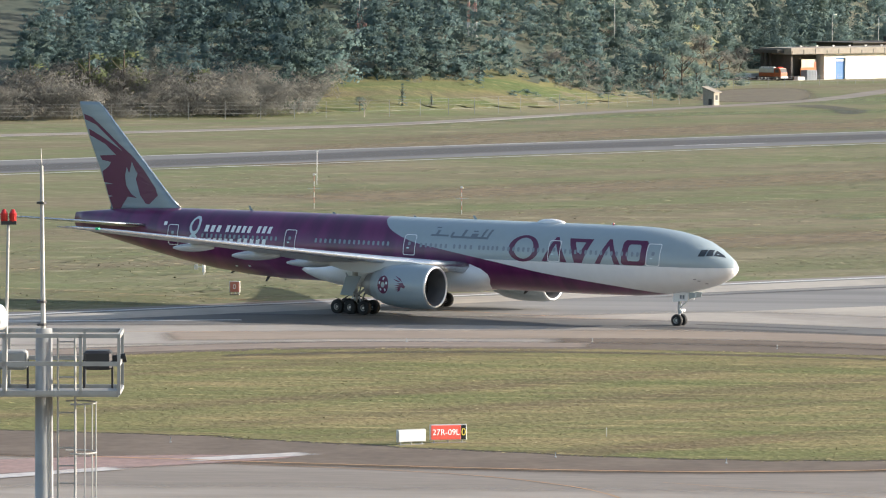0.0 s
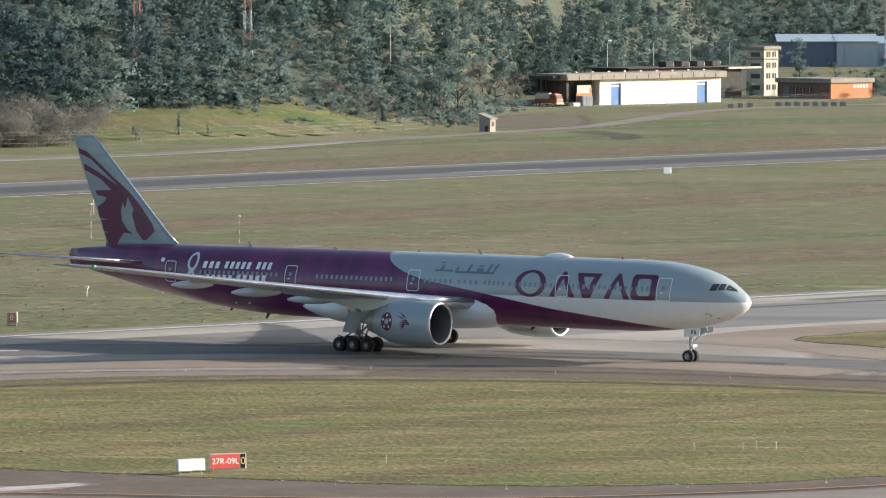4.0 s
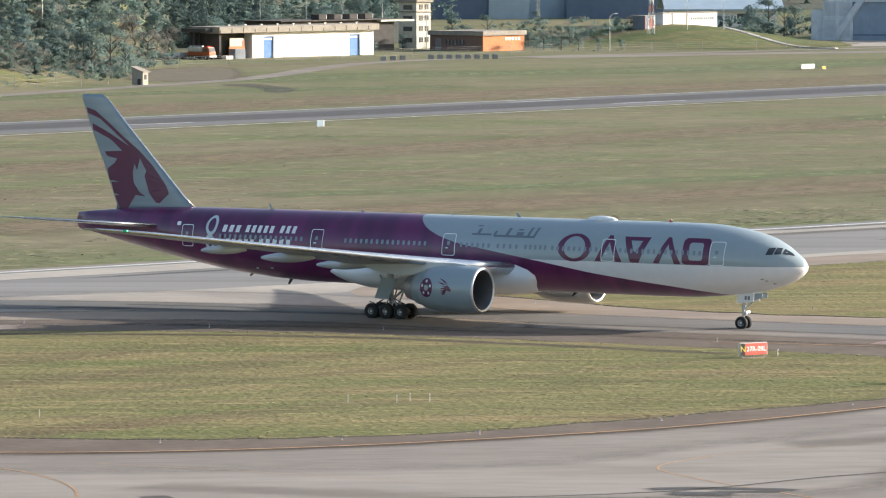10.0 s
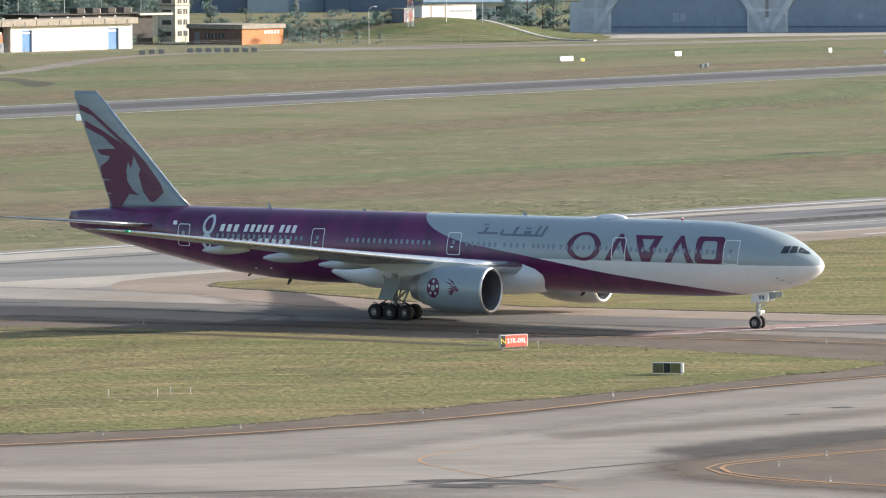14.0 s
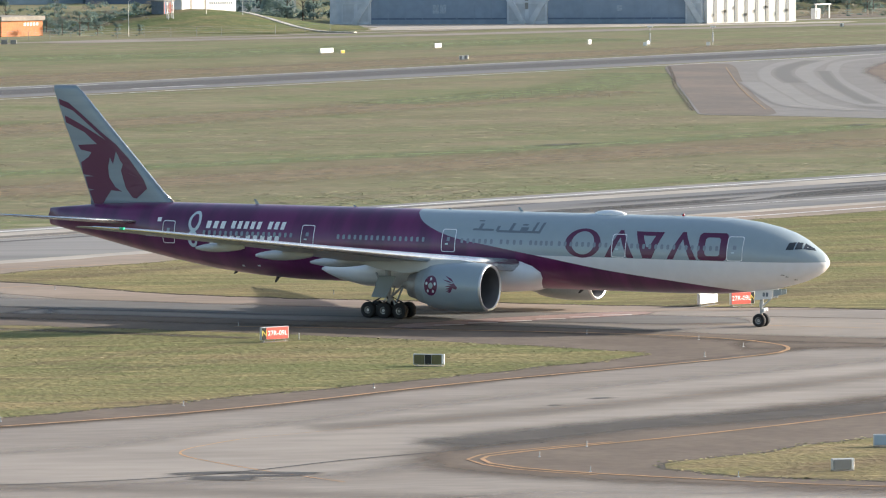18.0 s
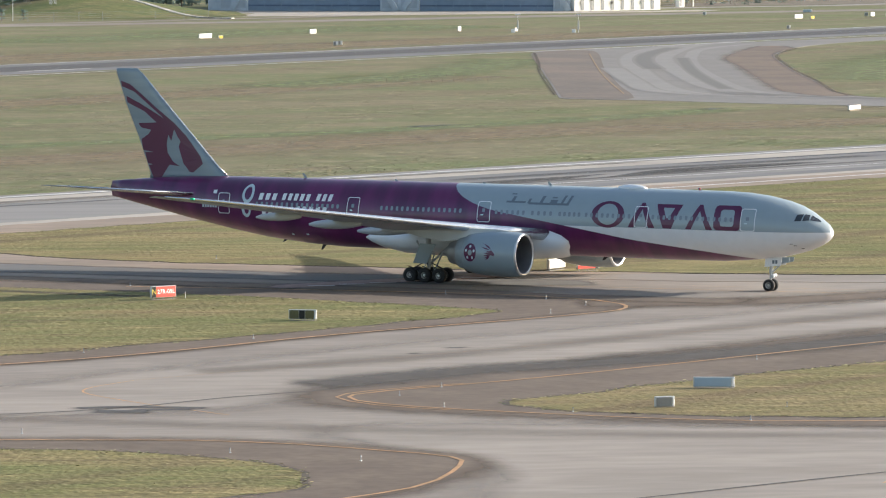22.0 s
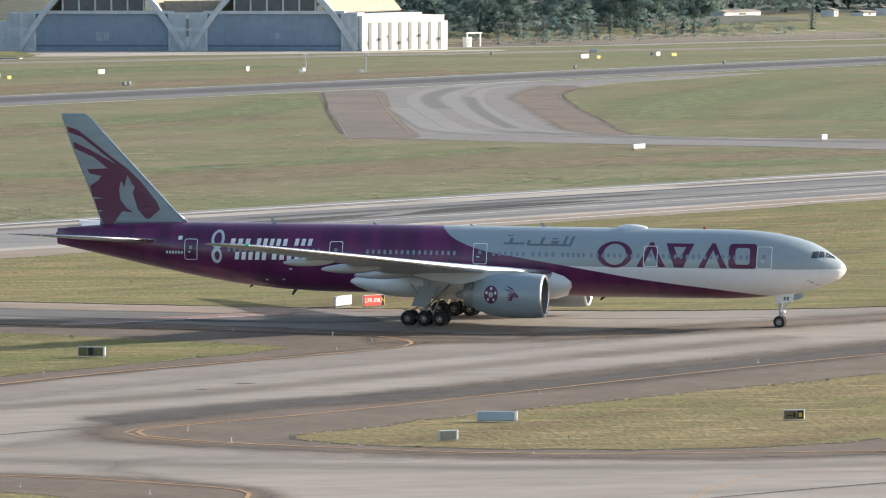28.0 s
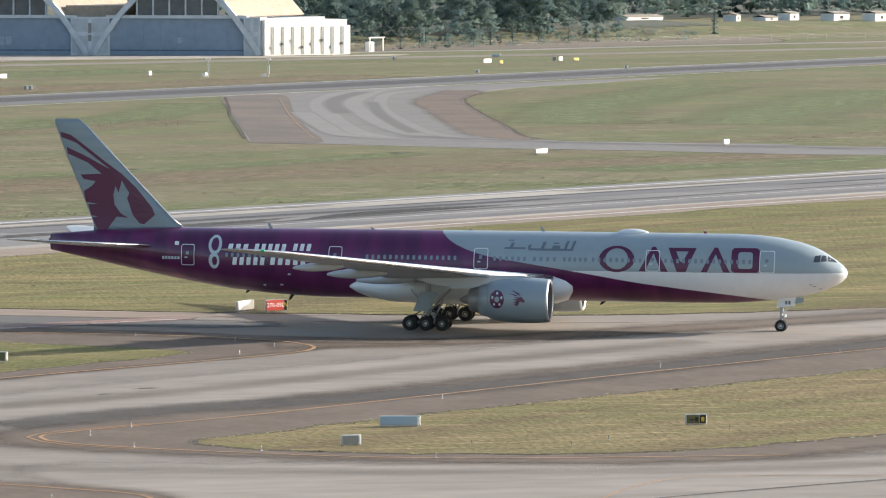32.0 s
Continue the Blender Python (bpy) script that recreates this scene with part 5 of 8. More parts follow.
for x0, x1 in ((15.4, 18.9), (45.7, 49.5)):
    dd = Build().box(x0, 0.8, 0, x1, 1.1, 5.3).done("roller_door", BLUE_DOOR, fs, "bright blue roller door")
    for k in range(5):
        Build().box(x0 + 0.2, 0.72, 0.4 + k * 0.95, x1 - 0.2, 0.8, 0.5 + k * 0.95).done("slat", BLUE_DOOR, dd)
    for k in range(6):
        Build().box(x0 + 0.35 + k * 0.5, 0.7, 4.4, x0 + 0.7 + k * 0.5, 0.79, 4.9).done("letter_bar", PALE_STEEL, dd)
dr = material("dark_shade_plaster", (0.07, 0.065, 0.06), 0.9, vary=0.2, size=1.5)
# near-black colour paints the shade of the bay and the canopy
Build().box(0.7, 3.2, 0, 11.5, 3.4, 6.25).box(0, 1.0, 0, 0.25, 7.9, 6.25).done("bay_wall", dr, fs, "bay wall with shade put into its dark colour")
Build().box(-3.6, 1.4, 6.6, -1.25, 10, 7.5, 0.05).done("canopy", dr, fs, "dark side canopy")
Build().box(-3.5, 7, 0, 0, 7.4, 6.6).done("canopy_wall", dr, fs, "wall under the canopy with shade put into its dark colour")
for x in (-3.4, -1.8):
    Build().box(x, 5.7, 0, x + 0.4, 6.1, 6.6).done("column", dr, fs)
Build().box(0, 0.3, 0, 0.7, 1.0, 6.3).done("column", dr, fs)
Build().box(4.9, 1.6, 3.0, 9.6, 1.75, 5.0).done("banner", CREAM, fs, "cream painted wall panel")
Build().box(4.6, 1.55, 0, 9.9, 1.75, 2.996).done("banner_stripe", ORANGE, fs, "orange painted wall panel")
Build().box(9.2, 1.55, 3.0, 9.9, 1.75, 4.4).done("banner_edge", TRUCK_RED, fs, "red upright panel")
bx_ = Build().box(1.9, -3.4, 0, 5.4, -1.2, 2.5, 0.06).done("container", SLATE_CABIN, fs, "slate-blue steel cabin before the bay")
for k in range(6):
    Build().box(2.2 + k * 0.52, -3.46, 0.2, 2.42 + k * 0.52, -3.4, 2.3).done("rib", SLATE_CABIN, bx_)
Build().box(-1.0, -3.2, 0, 1.4, -1.8, 0.9, 0.08).done("plinth", PLASTER, fs, "low white concrete plinth")
for k in range(14):
    Build().box(-1.0 + k * 4.0, -1.04, 6.4, -0.75 + k * 4.0, -1.0, 7.2 + 0.5 * ((k * 7) % 3) / 2).done("rain_stain", dr, fs, "dark rain streak on the eaves")
for k in range(9):
    Build().rod((3 + k * 5.6, 0.0, 7.9), (3 + k * 5.6, 0, 8.25), 0.06).box(2.7 + k * 5.6, -0.15, 8.2, 3.4 + k * 5.6, 0.15, 8.45, 0.04).done("roof_lamp", PLASTER, fs, "white roof lamp")
hb = thing("long_shed", at(-54.5, 1352, 45), "long low dark-roofed shed behind the fire station", "building")
Build().box(0, 0, 0, 40, 14, 8.0).done("wall", dr, hb)
Build().box(-1, -1, 8.0, 43, 15, 8.3, 0.1).done("roof", dr, hb, "dark weathered flat roof")
Build().box(34, -1.5, 7.6, 46, 6, 8.1).done("white_canopy", CREAM, hb, "pale canopy towards the tower")
for k in range(4):
    vt_ = Build().box(15 + k * 5.5, 2, 8.3, 17.8 + k * 5.5, 5, 9.7, 0.1).done("roof_vent", dr, hb)
    Build().box(17.8 + k * 5.5, 2.1, 8.4, 17.9 + k * 5.5, 4.9, 9.5).done("vent_flank", PLASTER, vt_, "pale vent side")

tw = thing("control_tower", at(-20.6, 1397.0, 47.3), "square cream tower block with stacked windows", "tower")
Build().box(0, 0, 0, 5.4, 6.4, 12.2).done("wall", CREAM, tw)
Build().box(-0.6, -0.6, 12.2, 6.0, 7.0, 13.1, 0.08).done("roof", BARE_CONCRETE, tw)
Build().box(-0.3, -0.3, 9.6, 5.7, 6.7, 9.9).done("ledge", BARE_CONCRETE, tw)
for z in (1.6, 4.6, 7.4, 10.3):
    for x in (0.9, 3.1):
        w_ = Build().box(x, -0.06, z, x + 1.5, 0.05, z + 1.4).done("window", DARK_GLASS2, tw, "dark window")
        Build().box(x + 0.7, -0.1, z, x + 0.8, -0.05, z + 1.4).box(x, -0.12, z - 0.12, x + 1.5, -0.02, z).done("frame", CREAM, w_)
    Build().box(-0.06, 1.5, z, 0.05, 4.8, z + 1.2).done("window", DARK_GLASS2, tw, "dark window")
ob_ = thing("brick_block", at(-2.8, 1367.0, 47.3), "low orange brick block with a concrete parapet", "building")
Build().box(0, 0, 0, 15.8, 0.4, 4.0).box(15.4, 0.4, 0, 15.8, 19, 4.0).box(0.4, 18.6, 0, 15.4, 19, 4.0).done("wall", ORANGE, ob_, "sunlit orange brick wall")
# duller brick tone carries the shade of the side away from the sun
Build().box(-0.02, 0.4, 0, 0.4, 19, 4.0).done("side_wall", BRICK_SHADED, ob_, "brick side wall with shade put into its colour")
Build().box(-0.5, -0.5, 4.0, 16.3, 19.5, 5.2, 0.08).done("parapet", BARE_CONCRETE, ob_)
for k in range(5):
    Build().box(8.5 + k * 1.2, -0.05, 2.7, 9.3 + k * 1.2, 0.06, 3.5).done("window", PLASTER, ob_, "small white window")
for y in (6.5, 9.0, 11.5):
    w_ = Build().box(-0.08, y, 1.6, 0.03, y + 1.8, 2.9).done("window", DARK_GLASS2, ob_)
    Build().box(-0.12, y + 0.85, 1.6, -0.06, y + 0.95, 2.9).done("frame", PLASTER, w_)
Build().box(-0.1, 15.0, 0, 0.0, 17.0, 3.2).done("door", GALV, ob_)

# hangars behind
for x, y, deg, L, D, Hh, mat_, nm, lab in ((-23, 1800, 3, 20, 40, 8.4, BLUE_CLAD, "blue_hangar", "dark blue metal hangar"), (-3, 1800, 3, 14, 40, 8.4, ICE_CLAD, "pale_hangar", "pale blue metal hangar"), (24, 1800, 3, 42, 50, 8.8, BLUE_CLAD, "blue_hangar", "wide dark blue metal hangar"), (11, 1815, 3, 13, 30, 7.6, ICE_CLAD, "pale_hangar", "pale blue metal hangar")):
    hh = thing(nm, at(x, y, deg, rise(x, y)), lab, "hangar", "far hangars")
    Build().box(0, 0, -6, L, D, Hh).done("wall", mat_, hh)
    Build().loft([[(-0.5, -0.6, Hh), (-0.5, D / 2, Hh + 2.2), (-0.5, D + 0.6, Hh), (-0.5, D + 0.6, Hh + 0.3), (-0.5, D / 2, Hh + 2.5), (-0.5, -0.6, Hh + 0.3)], [(L + 0.5, -0.6, Hh), (L + 0.5, D / 2, Hh + 2.2), (L + 0.5, D + 0.6, Hh), (L + 0.5, D + 0.6, Hh + 0.3), (L + 0.5, D / 2, Hh + 2.5), (L + 0.5, -0.6, Hh + 0.3)]]).done("roof", ICE_CLAD, hh)
    Build().box(L * 0.2, -0.15, 0, L * 0.8, 0.0, Hh * 0.75).done("hangar_door", mat_, hh)
mh = thing("blue_roofed_hangar", at(55, 1660, 2, rise(60, 1660) + 1.1), "pale blue roofed hangar with white side wall", "hangar")
Build().box(0, 0, -4.5, 34, 36, 4.2).done("wall", PLASTER, mh, "white wall")
Build().loft([[(-2, -2, 4.2), (-2, 17, 10), (-2, 38, 4.2), (-2, 38, 4.6), (-2, 17, 10.4), (-2, -2, 4.7)], [(36, -2, 4.2), (36, 17, 10), (36, 38, 4.2), (36, 38, 4.6), (36, 17, 10.4), (36, -2, 4.7)]]).done("roof", ICE_CLAD, mh, "pale blue sheet roof")
for k in range(5):
    Build().box(2 + k * 6.4, -0.1, 0.0, 5.6 + k * 6.4, 0.02, 3.2).done("opening", DARK_GLASS2 if k in (0, 3) else PIER_PAINT, mh)
for k in range(9):
    Build().box(13 + k * 0.9, -0.14, 1.9, 13.6 + k * 0.9, -0.1, 2.4).done("letter_bar", SLATE, mh)
sc = thing("striped_cabin", at(40.6, 1421, 48, rise(40.6, 1421)), "small cabin with red and white panels and a dark side", "cabin")
Build().box(0, 0, -0.8, 4.2, 4.4, 3.6).done("wall", SLATE_CABIN, sc, "dark side walls")
for k, mt_ in enumerate((FADED_PANEL, PLASTER, FADED_PANEL, PLASTER)):
    Build().box(0.1 + k, -0.05, 0.1, 1.1 + k, 0.0, 3.4).done("panel", mt_, sc, ("faded red" if k % 2 == 0 else "white") + " wall panel")
Build().box(-0.2, -0.2, 3.6, 4.4, 4.6, 3.85, 0.05).done("roof", BARE_CONCRETE, sc)
an = thing("white_annex", at(45.8, 1432, 42, rise(52, 1436)), "low white annex wall with dark lettering on the mound", "building")
Build().box(0, 0, -2.5, 20.5, 3, 3.2).done("wall", PLASTER, an, "sunlit white wall")
Build().box(-0.2, -0.2, 3.2, 20.7, 3.2, 3.45, 0.04).done("coping", BARE_CONCRETE, an)
for k in range(11):
    Build().box(10.4 + k * 0.82, -0.04, 1.3, 10.95 + k * 0.82, 0.0, 1.95).done("letter_bar", SLATE, an)
for x in (3.2, 8.6):
    Build().box(x, -0.06, 0, x + 0.5, 0.0, 3.2).done("pilaster", BARE_CONCRETE, an)
for k in range(3):
    Build().box(0.3 + k * 1.4, -0.05, 0, 1.1 + k * 1.4, 0.02, 3.9).done("panel", BLUE_CLAD, sc)

CLERE = material("clerestory_glass", (0.11, 0.125, 0.14), 0.2, vary=0.15, size=2)
PIER_SHADE = material("shade_grey", (0.47, 0.52, 0.57), 0.65, vary=0.08, size=2, stain=(0.38, 0.42, 0.46), stain_size=3)
# double arched hangar
HF, HD = Vector((math.cos(radians(-7.3)), math.sin(radians(-7.3)))), Vector((math.cos(radians(62)), math.sin(radians(62))))


def hp(a_, b_, z):
    p_ = HF * a_ + HD * b_
    return (p_.x, p_.y, z)


dh = thing("arched_hangar", at(92.1, 1481.5, 0), "double hangar with grey-blue doors under white arches and tan roofs", "hangar")


def slab(a0, a1, z0, z1, b0=0.0, b1=0.5):
    q = Build()
    vs = [hp(a0, b0, z0), hp(a1, b0, z0), hp(a1, b1, z0), hp(a0, b1, z0), hp(a0, b0, z1), hp(a1, b0, z1), hp(a1, b1, z1), hp(a0, b1, z1)]
    return q.add(vs, [(3, 2, 1, 0), (4, 5, 6, 7), (0, 1, 5, 4), (1, 2, 6, 5), (2, 3, 7, 6), (3, 0, 4, 7)])


for a0, a1 in ((0, 8.2), (46.8, 58.0), (97.0, 101.8)):
    pr = slab(a0, a1, 0, 11.2, 0.3, 6).done("pier", PIER_PAINT, dh, "pale painted pier")
    slab(a0 + 0.5, a1 - 0.5, 6.0, 6.5, 0.1, 0.3).done("ledge", PIER_PAINT, pr)
    half_ = (a1 - a0) / 2
    for k in (0, 1):
        for z0, z1 in ((0.8, 5.7), (6.9, 10.7)):
            # greyer panel paints the shade of a recessed inset
            slab(a0 + 0.5 + k * half_, a0 + half_ - 0.5 + k * half_, z0, z1, 0.24, 0.31).done("pier_panel", PIER_SHADE, pr, "pier inset, recess shade painted as a grey panel")
    if a1 - a0 > 9:
        slab(51.9, 52.8, 4.2, 9.4, 0.2, 0.31).done("slot_window", GALV, pr)
slab(-3.5, 0, 0, 8.6, 1, 9).done("annex", PIER_PAINT, dh, "lower side annex")
for a0 in (8.2, 58.0):
    a1 = a0 + 38.8 if a0 < 20 else 97.0
    bay = slab(a0, a1, 0, 10.8, 1.0, 1.6).done("hangar_door", DOOR_BLUE, dh, "wide grey-blue sliding door")
    for k in range(8):
        aa = a0 + (a1 - a0) * k / 8
        slab(aa + 0.1, aa + (a1 - a0) / 8 - 0.15, 1.3, 1.75, 0.9, 1.0).done("door_rail", BLUE_CLAD, bay)
        slab(aa - 0.03, aa + 0.03, 0.1, 10.7, 0.95, 1.0).done("door_joint", DOOR_BLUE, bay)
    if a0 < 20:
        for k in (0, 1):
            slab(a0 + 17.4 + k * 2.1, a0 + 19.1 + k * 2.1, 3.0, 5.5, 0.88, 0.99).done("door_notice", NOTICE, bay, "pale notice on the door")
    else:
        slab(a0 + 19.5, a0 + 21.0, 3.6, 5.2, 0.88, 0.99).done("door_notice", NOTICE, bay, "pale notice on the door")
    slab(a0 - 1, a1 + 1, 10.8, 11.7, 0.2, 1.8).done("lintel", PIER_PAINT, dh, "pale lintel beam")
    mid = (a0 + a1) / 2
    half = (a1 - a0) / 2 + 4.6
    for k in range(7):
        aa = mid - 16.5 + k * 33 / 7
        slab(aa + 0.25, aa + 33 / 7 - 0.25, 11.75, min(16.2, 21.0 - 0.034 * max(abs(aa - mid), abs(aa + 33 / 7 - mid)) ** 2), 1.2, 1.35).done("clerestory_pane", CLERE, dh, "dark clerestory pane")
        slab(aa - 0.2, aa + 0.2, 11.7, 20.8 - 0.036 * (aa - mid) ** 2, 0.9, 1.4).done("mullion", PIER_PAINT, dh)
    slab(mid - 17, mid + 17, 16.2, 16.9, 0.8, 1.4).done("transom", PIER_PAINT, dh)
    rings, vault = [], []
    for k in range(33):
        t_ = math.pi * k / 32
        z = 22.0 * (1 - math.cos(t_) ** 2)
        a_ = mid + half * math.cos(t_)
        r = 0.75
        z = 22.0 * (1 - ((a_ - mid) / half) ** 2)
        s_ = math.hypot(1, 44 * (a_ - mid) / half ** 2)
        na, nz = (44 * (a_ - mid) / half ** 2) / s_, 1 / s_
        rings.append([hp(a_ + na * r, -0.2, z + nz * r), hp(a_ + na * r, 0.9, z + nz * r), hp(a_ - na * r, 0.9, z - nz * r), hp(a_ - na * r, -0.2, z - nz * r)])
        vault.append([hp(a_ + na * 0.5, 0.9, z + nz * 0.5), hp(a_ + na * 0.5, 58, z + nz * 0.5), hp(a_, 58, z), hp(a_, 0.9, z)])
    Build().loft(rings).done("arch", PIER_PAINT, dh, "white concrete arch")
    Build().loft([v for v in vault if v[0][2] > 10.5]).done("roof", TILE, dh, "tan vaulted roof")
slab(0, 101, 0, 10.6, 6, 58).done("hall", PIER_PAINT, dh)
slab(44, 60, 10.6, 14.5, 4, 58).done("valley_roof", TILE, dh, "tan roof between the arches")
ax_ = thing("white_annex", at(194.5, 1468.5, 31), "bright white annex with dark upright strips", "building")
Build().box(0, 0, 0, 31, 22, 10.4).box(31, 1.5, 0, 33.5, 22, 8.6).done("wall", PLASTER, ax_)
for k in range(8):
    st = Build().box(2.4 + k * 3.75, -0.08, 0.3, 3.5 + k * 3.75, 0.03, 8.3).done("window_strip", GALV, ax_, "grey upright window strip")
    Build().box(2.2 + k * 3.75, -0.3, 2.0 + (k % 3), 3.0 + k * 3.75, -0.06, 2.7 + (k % 3), 0.03).done("cooler", BLACK if k % 2 else GALV, st, "small cooling unit")
gt = thing("white_gate", at(234, 1524, 40), "white gate frame beside a small white cabinet", "gate")
for x in (0, 6.0):
    Build().box(x, 0, -0.2, x + 0.35, 0.35, 3.9).done("post", PLASTER, gt)
Build().box(-0.3, -0.1, 3.9, 6.8, 0.5, 4.3, 0.05).done("beam", PLASTER, gt)
wc = thing("white_cabinet", at(233, 1519, 40), "small white cabinet by the gate", "cabinet")
Build().box(0, 0, -0.1, 2.4, 1.6, 3.0, 0.06).done("body", PLASTER, wc)
Build().box(0.3, -0.05, 0.3, 1.1, 0.02, 2.5).done("door", GALV, wc)

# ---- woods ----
# distance haze is put into these foliage colours: paler and bluer or greyer
LEAF = material("hazed_leaves", (0.19, 0.275, 0.262), 0.9, vary=0.14, size=6, spread=0.1, stain=(0.21, 0.26, 0.19), stain_size=11)
PINE = material("hazed_pine_needles", (0.175, 0.265, 0.268), 0.9, vary=0.14, size=6, spread=0.1, stain=(0.19, 0.255, 0.2), stain_size=11)
SCRUB = material("hazed_scrub", (0.245, 0.24, 0.215), 0.9, vary=0.15, size=3, spread=0.08)
BRIGHT_LEAF = material("light_green_leaves", (0.195, 0.235, 0.115), 0.85, vary=0.2, size=2, spread=0.12)
PALE_LEAF = material("pale_blossom", (0.42, 0.42, 0.36), 0.9, vary=0.15, size=2, spread=0.1)
BARK = material("grey_bark", (0.13, 0.10, 0.08), 0.9, vary=0.2, size=0.5)
for m_ in (LEAF, PINE, SCRUB, BRIGHT_LEAF, PALE_LEAF):
    # leaves let part of the light through
    nt_ = m_.node_tree
    pb_, out_ = nt_.nodes["Principled BSDF"], nt_.nodes["Material Output"]
    tr_, mx_ = nt_.nodes.new("ShaderNodeBsdfTranslucent"), nt_.nodes.new("ShaderNodeMixShader")
    nt_.links.new(pb_.inputs["Base Color"].links[0].from_socket, tr_.inputs["Color"])
    mx_.inputs["Fac"].default_value = 0.62
    # every tree has its own tone
    own_, range_, mul_ = nt_.nodes.new("ShaderNodeAttribute"), nt_.nodes.new("ShaderNodeMapRange"), nt_.nodes.new("ShaderNodeMath")
    own_.attribute_name = "tone"
    range_.inputs["To Min"].default_value, range_.inputs["To Max"].default_value = 0.74, 1.26
    mul_.operation = "MULTIPLY"
    hsv_ = next(n_ for n_ in nt_.nodes if n_.type == "HUE_SAT")
    nt_.links.new(own_.outputs["Fac"], range_.inputs["Value"])
    nt_.links.new(hsv_.inputs["Value"].links[0].from_socket, mul_.inputs[0])
    nt_.links.new(range_.outputs["Result"], mul_.inputs[1])
    nt_.links.new(mul_.outputs[0], hsv_.inputs["Value"])
    pb_.inputs["Specular IOR Level"].default_value = 0.25
    nt_.links.new(pb_.outputs[0], mx_.inputs[1])
    nt_.links.new(tr_.outputs[0], mx_.inputs[2])
    nt_.links.new(mx_.outputs[0], out_.inputs["Surface"])
rng = np.random.default_rng(7)


def leaf_cloud(centres, radii, count, size, slim=0.6):
    """Small leaf or twig cards spread through lobes: verts (n, 4, 3)."""
    k = rng.choice(len(centres), count, p=np.array(radii) ** 2 / np.sum(np.array(radii) ** 2))
    d = rng.normal(size=(count, 3))
    d /= np.linalg.norm(d, axis=1)[:, None]
    d[:, 2] = np.abs(d[:, 2]) * 0.9 - 0.25
    r = np.array(radii)[k] * rng.uniform(0.45, 1.12, count)
    c = np.array(centres)[k] + d * r[:, None]
    nrm = d * 0.8 + rng.normal(size=(count, 3)) * 0.6 + np.array((0, -0.3, 0.35))
    nrm /= np.linalg.norm(nrm, axis=1)[:, None]
    a = np.cross(nrm, rng.normal(size=(count, 3)))
    a /= np.linalg.norm(a, axis=1)[:, None] + 1e-9
    b = np.cross(nrm, a)
    s = size * rng.uniform(0.6, 1.4, count)[:, None]
    return np.stack([c - a * s, c + b * s * slim, c + a * s, c - b * s * slim], 1)


OCTA = np.array([(1, 0, 0), (0, 1, 0), (-1, 0, 0), (0, -1, 0), (0, 0, 1), (0, 0, -1)], float)
OCTA_F = np.array([(0, 1, 4), (1, 2, 4), (2, 3, 4), (3, 0, 4), (1, 0, 5), (2, 1, 5), (3, 2, 5), (0, 3, 5)])


def lobes(centres, radii, part=0.42):
    """Ragged inner masses of a crown, as quads with one corner halfway along an edge."""
    out = []
    for c, r in zip(centres, radii):
        t = rng.uniform(0, 1.57)
        v = OCTA @ np.array(((math.cos(t), math.sin(t), 0), (-math.sin(t), math.cos(t), 0), (0, 0, 0.85)))
        v = (v + rng.normal(size=(6, 3)) * 0.25) * (part * r * rng.uniform(0.6, 1.2, (6, 1))) + np.array(c)
        t = v[OCTA_F]
        out.append(np.concatenate([t, (t[:, :1] + t[:, 2:]) / 2], 1))
    return np.concatenate(out)


def boughs(h):
    """A conifer: drooping tiers of boughs with upturned sprays round a ragged core."""
    out, cs, rs = [], [], []
    tiers = 10
    for k in range(tiers):
        u = (k + rng.uniform(-0.3, 0.3)) / tiers
        w = h * (0.205 * (1 - u) ** 0.85 + 0.012)
        z = h * (0.08 + 0.90 * u)
        cs.append((rng.normal() * 0.1 * w, rng.normal() * 0.1 * w, z))
        rs.append(w * 0.85)
        for j in range(7 if k < 6 else 5):
            t, far = rng.uniform(0, 6.28), rng.uniform(0.7, 1.12)
            d = np.array((math.cos(t), math.sin(t), 0))
            for i in range(6):
                s = far * (0.3 + 0.7 * i / 5)
                c = d * w * s + np.array((0, 0, z - 0.05 * h * s * (1 - u))) + rng.normal(size=3) * 0.011 * h
                a = d * 0.8 + rng.normal(size=3) * 0.45 + np.array((0, 0, 0.55))
                a /= np.linalg.norm(a)
                b = np.cross(a, rng.normal(size=3))
                b /= np.linalg.norm(b)
                e = h * rng.uniform(0.021, 0.034)
                out.append((c - a * e, c + b * e * 0.42, c + a * e * 1.2, c - b * e * 0.42))
    return np.concatenate([lobes(cs, rs, 0.45), np.array(out)])


